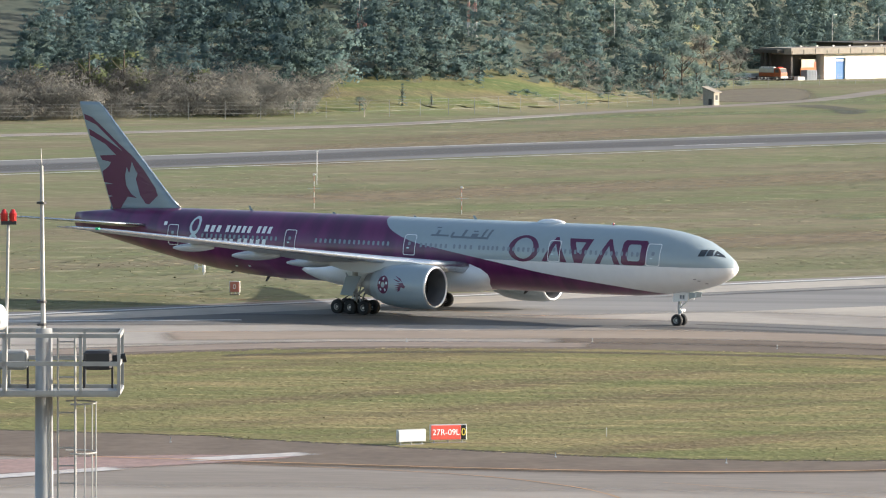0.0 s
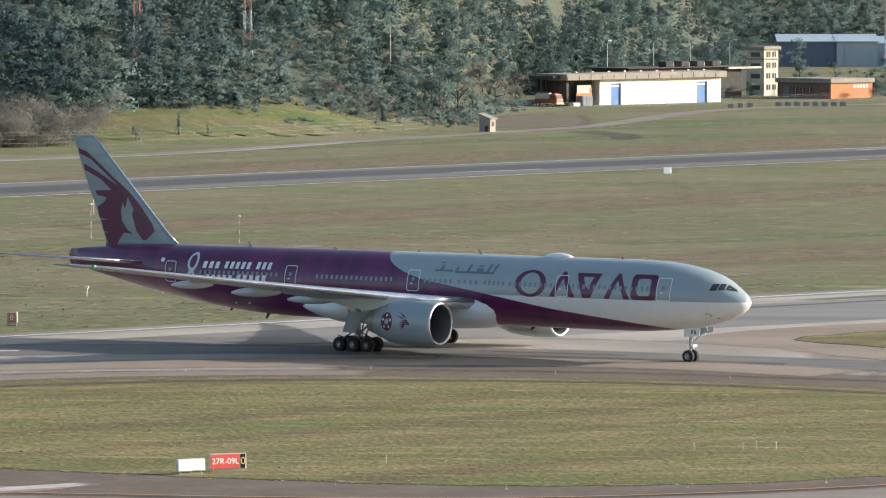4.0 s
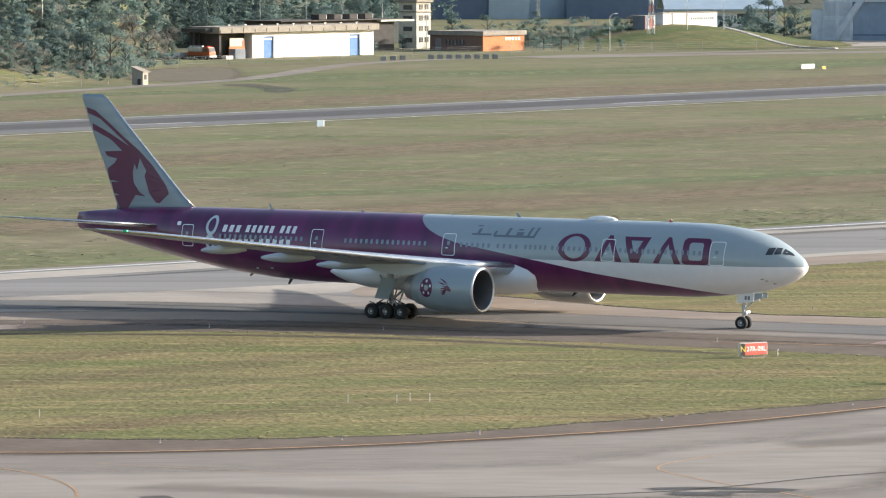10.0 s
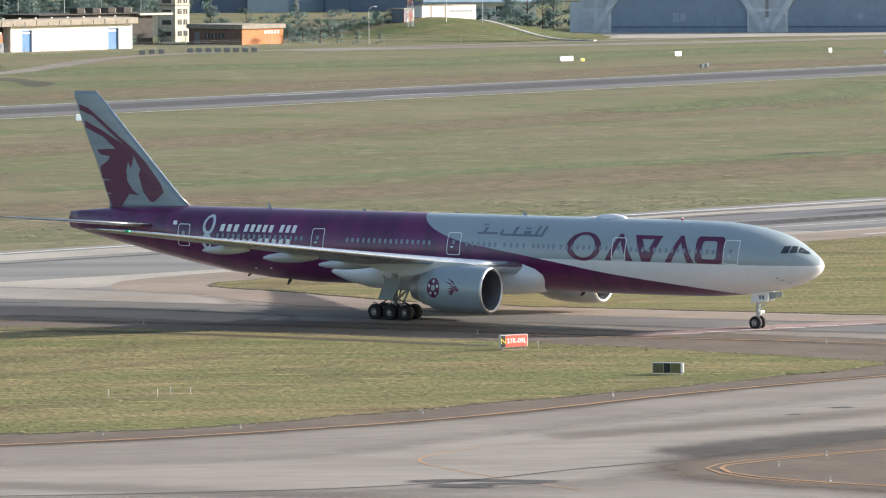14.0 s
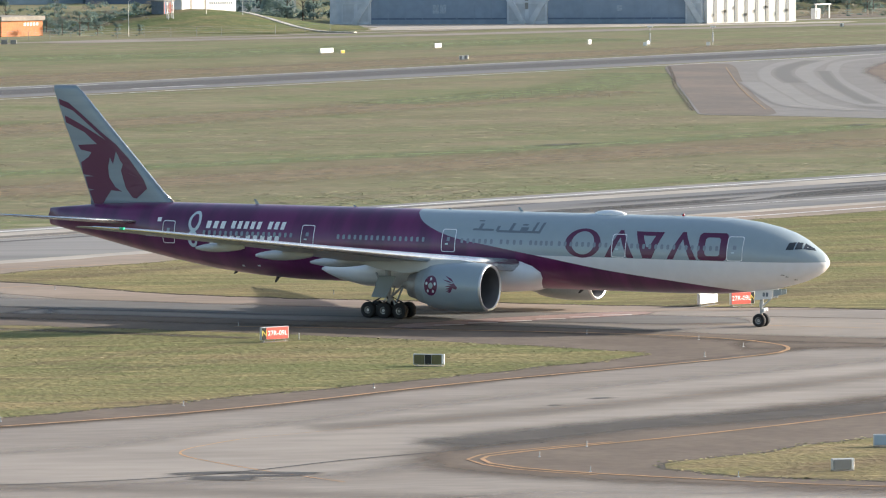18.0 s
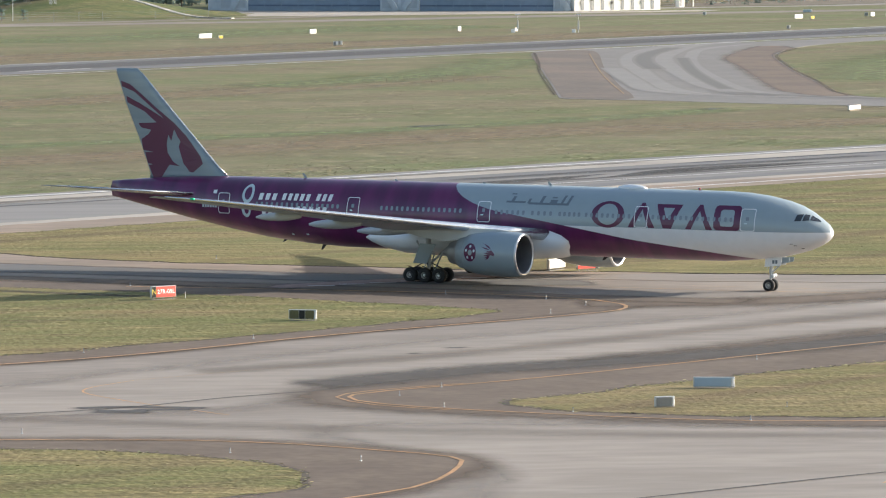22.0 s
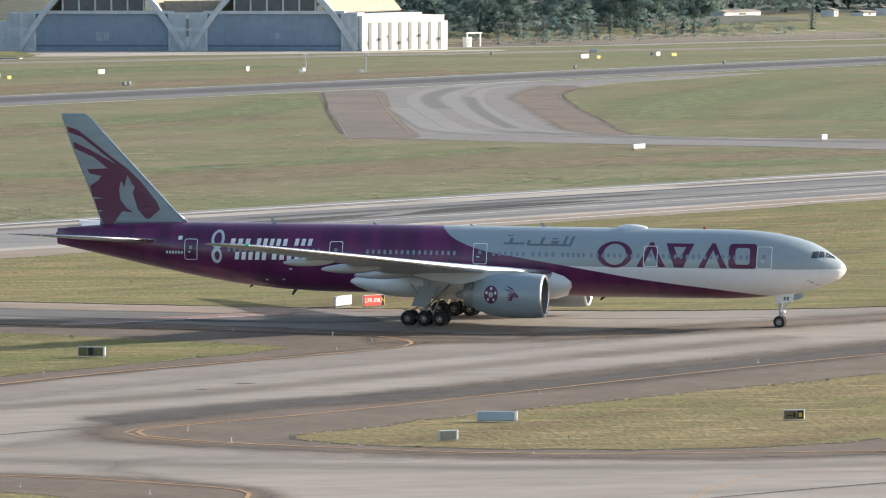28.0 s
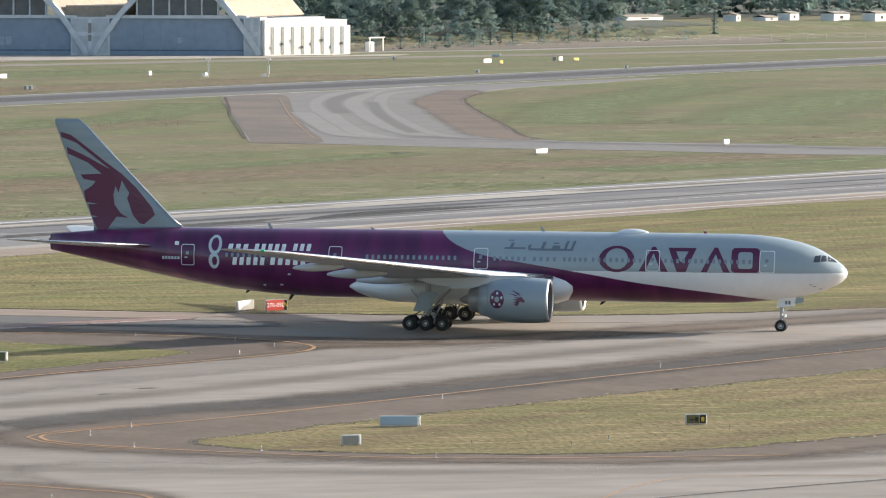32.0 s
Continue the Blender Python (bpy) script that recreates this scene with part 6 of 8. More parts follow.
def crown(kind, h):
    """Inner masses and leaf cards of one tree of height h standing at the origin."""
    cs, rs = [], []
    if kind == "pine":
        return boughs(h)
    if kind == "grove":
        for k in range(12):
            t, u = rng.uniform(0, 6.28), rng.uniform(0, 1)
            w = h * 0.24 * math.sqrt(rng.uniform(0.05, 1)) * (1.1 - 0.5 * u)
            cs.append((w * math.cos(t), w * math.sin(t), h * (0.16 + 0.72 * u)))
            rs.append(h * rng.uniform(0.08, 0.15))
        n, size = 700, 0.0195 * h
    elif kind in ("scrub", "bush"):
        cs = [(rng.uniform(-.5, .5) * h, rng.uniform(-.5, .5) * h, rng.uniform(0.1, 0.65) * h) for k in range(7)]
        rs = [rng.uniform(0.2, 0.36) * h for k in range(7)]
        if kind == "scrub":
            return leaf_cloud(cs, rs, 560, 0.04 * h, 0.16)
        n, size = 300, 0.036 * h
    else:
        for k in range(11):
            t, u = rng.uniform(0, 6.28), rng.uniform(0, 1)
            w = h * 0.25 * math.sqrt(rng.uniform(0.05, 1)) * (1.1 - 0.5 * u)
            cs.append((w * math.cos(t), w * math.sin(t), h * (0.13 + 0.72 * u)))
            rs.append(h * rng.uniform(0.10, 0.19))
        n, size = 520, 0.0235 * h
    return np.concatenate([lobes(cs, rs), leaf_cloud(cs, rs, n, size)])


def foliage(name, quads, mat, centre, size, tone):
    """Cards whose shading follows the roundness of their crown; centre, size and tone are given card by card."""
    turned = np.cross(quads[:, 1] - quads[:, 0], quads[:, 3] - quads[:, 0])[:, 1] > 0
    quads[turned] = quads[turned][:, ::-1]
    ob = cards(name, quads, mat)
    out = (quads - centre[:, None]) / size[:, None, None] + rng.normal(size=(len(quads), 1, 3)) * 0.12 + np.array((0.12, 0, 0.3))
    out[..., 1] = np.minimum(out[..., 1], -0.06)
    out /= np.linalg.norm(out, axis=2)[..., None]
    ob.data.attributes.new("custom_normal", "FLOAT_VECTOR", "POINT").data.foreach_set("vector", out.astype(np.float32).reshape(-1))
    ob.data.attributes.new("tone", "FLOAT", "POINT").data.foreach_set("value", np.repeat(tone, 4).astype(np.float32))
    return ob


def cards(name, quads, mat):
    n = len(quads)
    me = bpy.data.meshes.new(name)
    me.vertices.add(n * 4)
    me.vertices.foreach_set("co", quads.reshape(-1).astype(np.float32))
    me.loops.add(n * 4)
    me.loops.foreach_set("vertex_index", np.arange(n * 4, dtype=np.int32))
    me.polygons.add(n)
    me.polygons.foreach_set("loop_start", np.arange(0, n * 4, 4, dtype=np.int32))
    me.polygons.foreach_set("use_smooth", [True] * n)
    me.update(calc_edges=True)
    me.materials.append(mat)
    return new(name, me)


def trunk(h, lean=0.0, r=None):
    r = r or h * 0.022
    b_ = Build().rod((0, 0, -0.4), (lean * 0.5, 0, h * 0.4), r, r * 0.75, 8).rod((lean * 0.5, 0, h * 0.4), (lean, 0, h * 0.8), r * 0.75, r * 0.3, 8)
    for k in range(6):
        t = rng.uniform(0, 6.28)
        z = h * rng.uniform(0.3, 0.6)
        b_.rod((lean * 0.6, 0, z), (lean * 0.6 + h * 0.2 * math.cos(t), h * 0.2 * math.sin(t), z + h * 0.18), r * 0.4, r * 0.12, 6)
    return b_


def plant(name, kind, h, mat, label, group):
    ob = thing(name, Matrix(), label, "tree", group)
    trunk(h).done("trunk", BARK, ob, "grey trunk with limbs")
    q = crown(kind, h)
    c = foliage("crown", q, mat, np.tile((0, 0, 0.42 * h), (len(q), 1)), np.full(len(q), 0.45 * h), np.full(len(q), 0.5))
    c.parent = ob
    return ob


protos = [plant("broadleaf_tree", "broad", 9, LEAF, "round dark green broadleaf tree", "trees at the field edge"), plant("broadleaf_tree", "broad", 11, LEAF, "tall dark green broadleaf tree", "trees at the field edge"),
          plant("pine_tree", "pine", 10, PINE, "dark green pointed pine", "trees at the field edge"), plant("light_tree", "broad", 7, BRIGHT_LEAF, "light green leafy tree", "trees at the field edge"), plant("pale_tree", "broad", 8, PALE_LEAF, "rounded tree with pale grey-white blossom", "trees at the field edge")]
spots = []


def bank_line(x):
    """The foot of the woods, y for a given x on the west side."""
    return 974 + (x + 195) * 0.75 if x < -134 else 1020 + (x + 134) * 1.48


# single trees along the wood's foot and round the buildings
for x, y, p_, s in ((-165, 1021, 3, 0.8), (-146, 1016, 0, 0.42), (-135.5, 1026, 0, 0.45), (-129, 1040, 2, 0.5), (-124, 1046, 2, 0.35), (-155, 1012, 2, 0.6), (-179, 1043, 4, 0.85), (-183, 1040, 4, 0.6), (-184, 1009, 3, 1.0), (-178, 1013, 3, 1.05), (-118, 1076, 2, .5),
                    (-86.5, 1150, 0, 1.45), (-83, 1156, 1, 1.2), (-89, 1158, 0, 1.35), (-80.5, 1166, 0, 1.0), (-91.5, 1172, 0, 1.2), (-92, 1330, 0, 1.0), (-88, 1360, 0, 1.1), (-97, 1350, 1, 1.1), (-80, 1400, 0, 1.0), (-97, 1290, 1, 1.0), (-186, 1012, 3, 0.7), (-180, 1015, 3, 0.8), (-174, 1018, 3, 0.7), (-190, 1005, 3, .8), (-194, 1002, 3, .9), (-170, 1022, 3, .6),
                    (-28, 1385, 3, .6), (-24, 1378, 0, .6), (-8, 1425, 0, .8), (20, 1400, 0, .7), (-12, 1470, 0, 1), (13, 1380, 0, .75), (17.5, 1374, 1, .62), (22, 1372, 0, .7), (27, 1368, 0, .5), (9, 1402, 0, .65), (-2, 1440, 1, .8), (33, 1372, 0, .4), (-13.5, 1395, 0, .55), (-34, 1352, 0, .42), (-31, 1350, 0, .5),
                    (80, 1540, 1, 1.2), (84, 1530, 1, 1.1), (88, 1545, 0, 1.3), (76, 1560, 0, 1.2),
                    (238, 1548, 0, .9), (248, 1552, 2, .8), (256, 1565, 0, 1), (266, 1575, 2, .9), (277, 1588, 0, .8), (262, 1590, 1, 1), (285, 1602, 2, .8), (294, 1612, 2, .9), (305, 1625, 0, .9), (318, 1642, 1, .8), (330, 1655, 2, .7), (388, 1735, 2, 1.0)):
    spots.append((x, y))
    if p_ == 3 and x < -160:
        y, s = y - 8, s * 1.95
    pr_ = protos[p_]
    o = copy_thing(pr_, Matrix.Translation((x, y, rise(x, y) - 1.1 * s)) @ Matrix.Rotation(rng.uniform(-0.5, 0.5), 4, "Z"))
    o.scale = (s, s, s * rng.uniform(0.9, 1.15))
for pr_ in protos:
    for c_ in list(pr_.children_recursive):
        bpy.data.objects.remove(c_)
    bpy.data.objects.remove(pr_)

# the wood itself: many crowns in one mesh of each foliage
lib = {k: [crown(k, 1.0) for _ in range(7)] for k in ("broad", "pine", "scrub", "bush", "grove")}
# leaf size at unit height follows the crown
heap = {"leaf": [], "pine": [], "scrub": []}


def scatter(n, fx, keep, kinds, hs):
    done = 0
    while done < n:
        x, y = fx()
        if not keep(x, y):
            continue
        done += 1
        kind, bucket = kinds[int(rng.integers(len(kinds)))]
        h = rng.uniform(*hs)
        t = rng.uniform(0, 6.28)
        q = lib[kind][int(rng.integers(7))] * h
        c, s = math.cos(t), math.sin(t)
        q = np.stack([q[..., 0] * c - q[..., 1] * s + x, q[..., 0] * s + q[..., 1] * c + y, q[..., 2] + rise(x, y) - 0.3], -1)
        n_ = len(q)
        heap[bucket].append((q, np.tile((x, y, rise(x, y) + 0.42 * h), (n_, 1)), np.full(n_, 0.45 * h), np.full(n_, rng.uniform(0, 1))))


def west():
    x = rng.uniform(-205, -62)
    return x, bank_line(x) + rng.uniform(0, 1) * min(460, 210 + max(0, x + 132) * 8)


scatter(400, west, lambda x, y: (y - bank_line(x) > (24 if x < -140 else 42)) and not (x > -92 and y < 1400), [("broad", "leaf"), ("pine", "pine"), ("pine", "pine"), ("pine", "leaf"), ("broad", "pine")], (8, 17))
scatter(210, lambda: (lambda x: (x, bank_line(x) + rng.uniform(-2, 24)))(rng.uniform(-215, -143)), lambda x, y: True, [("scrub", "scrub")], (5.5, 10.5))
scatter(16, lambda: (rng.uniform(-109, -94), rng.uniform(1118, 1140)), lambda x, y: True, [("scrub", "scrub")], (4.5, 7))
scatter(14, lambda: (rng.uniform(-112, -100), rng.uniform(1150, 1215)), lambda x, y: True, [("scrub", "scrub")], (4, 7))
scatter(7, lambda: (rng.uniform(-96, -80), rng.uniform(1280, 1312)), lambda x, y: y > 1296 - (x + 67) * -0.2, [("scrub", "scrub"), ("scrub", "scrub"), ("bush", "leaf")], (6, 9))
scatter(9, lambda: (lambda x: (x, bank_line(x) + 14 + 32 * rng.uniform(0, 1) ** 0.4))(rng.uniform(-138, -84)), lambda x, y: True, [("bush", "leaf"), ("scrub", "scrub"), ("bush", "leaf"), ("bush", "pine")], (1.2, 4.4))
scatter(100, lambda: (lambda x: (x, bank_line(x) + 40 + rng.uniform(0, 1) * 150))(rng.uniform(-140, -94)), lambda x, y: True, [("broad", "leaf"), ("broad", "pine"), ("pine", "pine")], (6, 10))
scatter(90, lambda: (rng.uniform(-122, -91), rng.uniform(1200, 1520)), lambda x, y: True, [("broad", "leaf"), ("broad", "pine"), ("broad", "leaf"), ("pine", "pine")], (7, 12))
scatter(60, lambda: (rng.uniform(-92, -74), rng.uniform(1348, 1520)), lambda x, y: y > 1380 or x < -82, [("broad", "leaf"), ("broad", "pine"), ("broad", "leaf")], (7, 11))
scatter(90, lambda: (lambda x: (x, bank_line(x) + rng.uniform(20, 120)))(rng.uniform(-200, -100)), lambda x, y: x < -140 or y - bank_line(x) > 40, [("bush", "leaf"), ("bush", "pine")], (3, 6))
scatter(170, lambda: (rng.uniform(-110, 120), 1885 + 200 * rng.uniform(0, 1) ** 1.3), lambda x, y: True, [("broad", "leaf"), ("pine", "pine"), ("broad", "leaf")], (9, 15))
scatter(100, lambda: (rng.uniform(-110, -14), rng.uniform(1425, 1800)), lambda x, y: x < -28 or y > 1560, [("broad", "leaf"), ("broad", "pine")], (8, 13))


scatter(80, lambda: (rng.uniform(-98, -46), rng.uniform(1400, 1700)), lambda x, y: True, [("broad", "leaf"), ("broad", "pine")], (7, 11))
scatter(120, lambda: (rng.uniform(-128, -30), rng.uniform(1430, 1900)), lambda x, y: True, [("broad", "leaf"), ("broad", "pine"), ("pine", "pine")], (8, 13))
scatter(60, lambda: (rng.uniform(-98, -77), rng.uniform(1172, 1284)), lambda x, y: True, [("bush", "leaf"), ("bush", "pine"), ("scrub", "scrub")], (2.5, 5.5))


scatter(100, lambda: (rng.uniform(-72, 24), rng.uniform(1580, 1900)), lambda x, y: x < -34 or y > 1862, [("broad", "leaf"), ("broad", "pine"), ("pine", "pine")], (8, 13))

scatter(110, lambda: (rng.uniform(-62, 12), rng.uniform(1890, 2150)), lambda x, y: True, [("broad", "leaf"), ("broad", "pine"), ("broad", "leaf")], (10, 15))
scatter(5, lambda: (lambda x: (x, bank_line(x) + rng.uniform(30, 46)))(rng.uniform(-134, -92)), lambda x, y: True, [("bush", "leaf"), ("scrub", "scrub"), ("bush", "pine")], (3, 6))

scatter(44, lambda: (rng.uniform(-98, -86), rng.uniform(1222, 1340)), lambda x, y: True, [("bush", "leaf"), ("bush", "pine"), ("scrub", "scrub")], (4, 7))
scatter(70, lambda: (lambda u: (-117 + 24 * u + rng.uniform(-5, 5), 1215 + 250 * u + rng.uniform(-20, 20)))(rng.uniform(0, 1)), lambda x, y: True, [("broad", "leaf"), ("broad", "pine"), ("pine", "pine")], (8, 12))


def east():
    x = rng.uniform(215, 560)
    return x, 1560 + (x - 232) * 1.05 + rng.uniform(0, 1) ** 1.3 * 220


scatter(300, east, lambda x, y: y - (1590 + (x - 232) * 1.05) > (-24 if x < 345 else 112), [("grove", "leaf"), ("grove", "pine"), ("grove", "leaf"), ("pine", "pine")], (12, 21))
scatter(90, lambda: (lambda x: (x, 1550 + (x - 232) * 1.05 + rng.uniform(0, 34)))(rng.uniform(236, 372)), lambda x, y: True, [("scrub", "scrub"), ("scrub", "scrub"), ("bush", "leaf")], (2.6, 5.0))
scatter(60, lambda: (lambda x: (x, 1535 + (x - 250) * 1.2 + rng.uniform(0, 34)))(rng.uniform(246, 350)), lambda x, y: True, [("scrub", "scrub"), ("scrub", "scrub"), ("bush", "leaf")], (1.2, 2.6))
scatter(90, lambda: (lambda x: (x, 1705 + (x - 232) * 1.05 + rng.uniform(20, 90)))(rng.uniform(345, 560)), lambda x, y: True, [("grove", "leaf"), ("grove", "pine")], (12, 20))
scatter(26, lambda: (rng.uniform(66, 102), rng.uniform(1518, 1565)), lambda x, y: True, [("bush", "leaf"), ("broad", "leaf"), ("bush", "pine")], (5, 9))
scatter(16, lambda: (rng.uniform(-12, 44), rng.uniform(1470, 1640)), lambda x, y: True, [("broad", "leaf"), ("bush", "leaf"), ("scrub", "scrub")], (4, 8))
scatter(80, lambda: (rng.uniform(-4, 36), rng.uniform(1388, 1445)), lambda x, y: x < 26 or y > 1415, [("bush", "leaf"), ("bush", "leaf"), ("scrub", "scrub")], (2, 4.6))
scatter(46, lambda: (rng.uniform(-97, -80), rng.uniform(1128, 1180)), lambda x, y: True, [("bush", "leaf"), ("bush", "pine"), ("bush", "leaf"), ("scrub", "scrub")], (3, 6))
# low bushes added as the dark of the bank's shaded gully; scrub on its crest
scatter(16, lambda: (lambda u: (-112 + 6 * u, 1075 + 8 * u + rng.uniform(-3, 3)))(rng.uniform(0, 1)), lambda x, y: True, [("bush", "leaf"), ("bush", "pine")], (0.9, 1.6))
scatter(26, lambda: (lambda u: (-104 + 11 * u, 1078 + 15 * u + rng.uniform(-4, 4)))(rng.uniform(0, 1)), lambda x, y: True, [("bush", "leaf"), ("bush", "pine"), ("scrub", "scrub")], (0.8, 1.5))
scatter(14, lambda: (lambda u: (-106 + 8 * u, 1095 + 20 * u + rng.uniform(-4, 4)))(rng.uniform(0, 1)), lambda x, y: True, [("scrub", "scrub")], (1.0, 2.0))
scatter(150, lambda: (lambda x: (x, bank_line(x) + rng.uniform(30, 150)))(rng.uniform(-200, -100)), lambda x, y: x < -140 or y - bank_line(x) > 46, [("bush", "pine"), ("bush", "leaf")], (2.5, 5))
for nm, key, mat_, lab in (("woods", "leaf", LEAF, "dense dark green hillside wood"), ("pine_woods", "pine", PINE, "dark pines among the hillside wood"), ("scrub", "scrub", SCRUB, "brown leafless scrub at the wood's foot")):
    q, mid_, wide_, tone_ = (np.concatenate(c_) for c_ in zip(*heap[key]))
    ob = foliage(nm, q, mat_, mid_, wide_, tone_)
    tagged(ob, lab, "trees", kind="stuff")

# leafless trees at the field's edge
def bare_tree(x, y, h, spread, mat_, label, leaves=0):
    ob = thing("bare_tree", Matrix.Translation((x, y, rise(x, y))), label, "tree", "trees at the field edge")
    wood, ends = Build(), []

    def limb(a, d, length, r, depth):
        b_ = a + d * length
        wood.rod(a, b_, r, r * 0.62, 7 if depth < 2 else 4)
        if depth == 4:
            ends.append(b_)
            return
        for k in range(3 if depth < 3 else 2):
            n_ = Vector(rng.normal(size=3))
            limb(b_, (d + n_ * 0.5 * spread + Vector((0, 0, 0.12))).normalized(), length * rng.uniform(0.62, 0.85), r * 0.6, depth + 1)

    limb(Vector((0, 0, -0.3)), Vector((0.08, 0, 1)).normalized(), h * 0.3, h * 0.028, 0)
    wood.done("trunk", mat_, ob, "pale forked trunk and limbs")
    if leaves:
        q = leaf_cloud([tuple(e_) for e_ in ends], [h * 0.09] * len(ends), leaves, 0.02 * h, 0.4)
        foliage("crown", q, SCRUB, np.tile((0, 0, 0.6 * h), (len(q), 1)), np.full(len(q), 0.5 * h), np.full(len(q), 0.6)).parent = ob


PALE_BARK = material("pale_bark", (0.36, 0.32, 0.27), 0.9, vary=0.2, size=0.4)
bare_tree(-132.8, 1013, 5.0, 0.8, PALE_BARK, "small leafless tree with a white trunk by the fence")
for x, y, h in ((-84.5, 1290, 9.5), (-80.5, 1303, 9.0), (-88.5, 1302, 9.5)):
    bare_tree(x, y, h, 1.15, BARK, "wide half-bare tree beside the station", 1300)
bare_tree(-79.5, 1104, 4.0, 0.7, PALE_BARK, "small leafless tree on the bank")

# ---- markings and small things on the field ----


PALE_SOFT = soften(material("pale_asphalt", (0.345, 0.304, 0.264), 0.85, vary=0.1, size=2, stain=(0.22, 0.195, 0.168), stain_size=9, stretch=(0.4, 1.3, 1), turn=-38), 0.9, 7, 0.5)


DULL_LINE = material("dull_yellow_marking", (0.36, 0.24, 0.12), 0.85, vary=0.2, size=0.6, stain=(0.2, 0.16, 0.12), stain_size=4)
TAR_SOFT = soften(material("tar_repair", (0.075, 0.073, 0.072), 0.85, vary=0.2, size=0.8), 0.85, 1.2, 0.3)


def line_of(pts, step=3):
    return spline(pts, step)


def solid(name, line, width, z, mat, label):
    return ribbon(name, line, width, z, mat, label)


for nm, pts, w in (("edge_line", [(-60, 372), (-20, 369), (11, 382), (34, 402.6), (50, 415.2), (56.4, 420.6), (59.8, 424.3), (61, 428.4), (60.2, 432.2), (57, 437), (47.5, 443.4), (20, 453)], 0.34),
                   ("edge_line", [(150, 450), (115, 425), (82, 398), (48, 368), (34, 357.5), (31, 353.5), (33, 348.5), (41, 342.5), (56, 335.5), (80, 334)], 0.3), ("edge_line", [(40, 362.4), (33.2, 358), (30.1, 353.5), (32.4, 347.8), (37, 344.2)], 0.2),
                   ("edge_line", [(-60, 334), (8, 328), (22, 325.5), (30, 320), (34, 316), (34, 311), (30, 300), (20, 290)], 0.3),
                   ("lead_line", [(-90, 376), (-56, 370.5), (-39.8, 367.1), (-33, 364.2), (-29, 361), (-26, 357.6), (-23.2, 352), (-21.8, 346.5), (-21.8, 342), (-23.4, 336), (-30, 320)], 0.17), ("lead_line", [(-21.9, 362.5), (-11, 357), (-2, 352)], 0.09), ("lead_line", [(22, 342.5), (17.4, 349.4), (14.6, 354.4), (13.2, 357.6), (12.9, 360), (13.9, 362.8), (16.8, 367)], 0.16), ("lead_line", [(16.8, 367), (22, 371.2), (60, 401), (86, 422), (93, 431), (90, 440), (70, 450)], 0.08),
                   ("lead_line", [(95, 318), (74, 322), (66, 317), (58, 300)], 0.14), ("lead_line", [(-160, 468), (-60, 480), (0, 497), (12, 506), (20, 520), (14, 526), (0, 520)], 0.25), ("lead_line", [(-120, 540), (-40, 500), (10, 474), (55, 452), (95, 438), (150, 440), (260, 500)], 0.18)):
    solid(nm, line_of(pts), w, 0.10 if nm == "edge_line" else 0.062, YELLOW_LINE, "worn yellow taxiway line")
for pts in ([(-90, 487), (-70, 492)], [(-63, 887), (-49, 901)], [(23, 986), (37, 1002)], [(4, 993), (17, 1009)]):
    solid("runway_dash", line_of(pts, 5), 1.1, 0.075, PAINT, "white runway centre dash")
for off, ln in ((1.5, R2_NEAR), (-1.5, R2_FAR), (-3.5, R1_FAR)):
    solid("runway_edge", [Vector((p.x - off * 0.7, p.y + off * 0.7)) for p in spline(ln, 15)], 1.0, 0.085, PAINT, "white runway edge line")
solid("concrete_band", [Vector((p.x, p.y)) for p in spline([(-200, 360), (-60, 478), (0, 524), (45, 563), (130, 634), (173, 672), (420, 868)], 10)], 11, 0.05, CONCRETE, "pale concrete runway edge")
solid("concrete_band", [Vector((p.x + 5.4, p.y - 6.5)) for p in spline(R1_FAR, 14) if p.x > -150], 7, 0.066, CONCRETE, "pale concrete runway edge")
for d_, w_, mt_ in ((3, 0.9, PAINT), (15, 8, RUNWAY_DARK), (26, 1.6, TAR), (36, 4, RUNWAY_DARK), (45, 0.7, PAINT), (30, 0.4, PAINT)):
    solid("runway_stripe", [Vector((p.x + d_ * 0.64, p.y - d_ * 0.77)) for p in spline(R1_FAR, 14) if p.x > (-60 if d_ < 5 else 30)], w_, 0.07, mt_, "lengthwise stripe on the runway")
patch("concrete_lane", spline([(-60, 470), (-40, 473), (-15, 473), (4, 468), (0, 482), (-4, 497), (-25, 508), (-45, 500), (-90, 480), (-90, 462)], 5, True), 4, 0.058, soften(material("worn_concrete", (0.39, 0.355, 0.315), 0.85, vary=0.08, size=1.5, stain=(0.24, 0.215, 0.19), stain_size=16, stain_amount=0.6), 0.9, 7, 0.5), "pale worn concrete between taxi lanes", "taxiway")
patch("dark_lane", spline([(-200, 470), (-90, 484), (-45, 491), (-8, 480), (30, 463), (55, 452), (60, 456), (30, 470), (0, 485), (-35, 497), (-90, 497), (-200, 485)], 5, True), 3, 0.064, soften(material("rubbered_asphalt", (0.15, 0.146, 0.142), 0.85, vary=0.12, size=1.5, stain=(0.19, 0.18, 0.168), stain_size=12, stretch=(0.2, 1, 1), turn=20), 0.9, 7, 0.5), "darker tyre-worn taxi lane", "taxiway")
patch("pale_lane", spline([(-60, 352), (0, 358), (18, 372), (40, 393), (66, 414), (92, 436), (150, 470), (240, 520), (240, 500), (150, 455), (100, 422), (60, 388), (36, 367), (24, 352), (10, 345), (-60, 340)], 5, True), 6, 0.05, PALE_SOFT, "pale worn concrete taxi lane", "taxiway")
patch("pale_apron", spline([(30, 333), (60, 330), (100, 336), (150, 370), (150, 300), (100, 280), (40, 285), (38, 310)], 5, True), 6, 0.046, PALE_SOFT, "pale worn concrete apron", "taxiway")
tar_n = 0
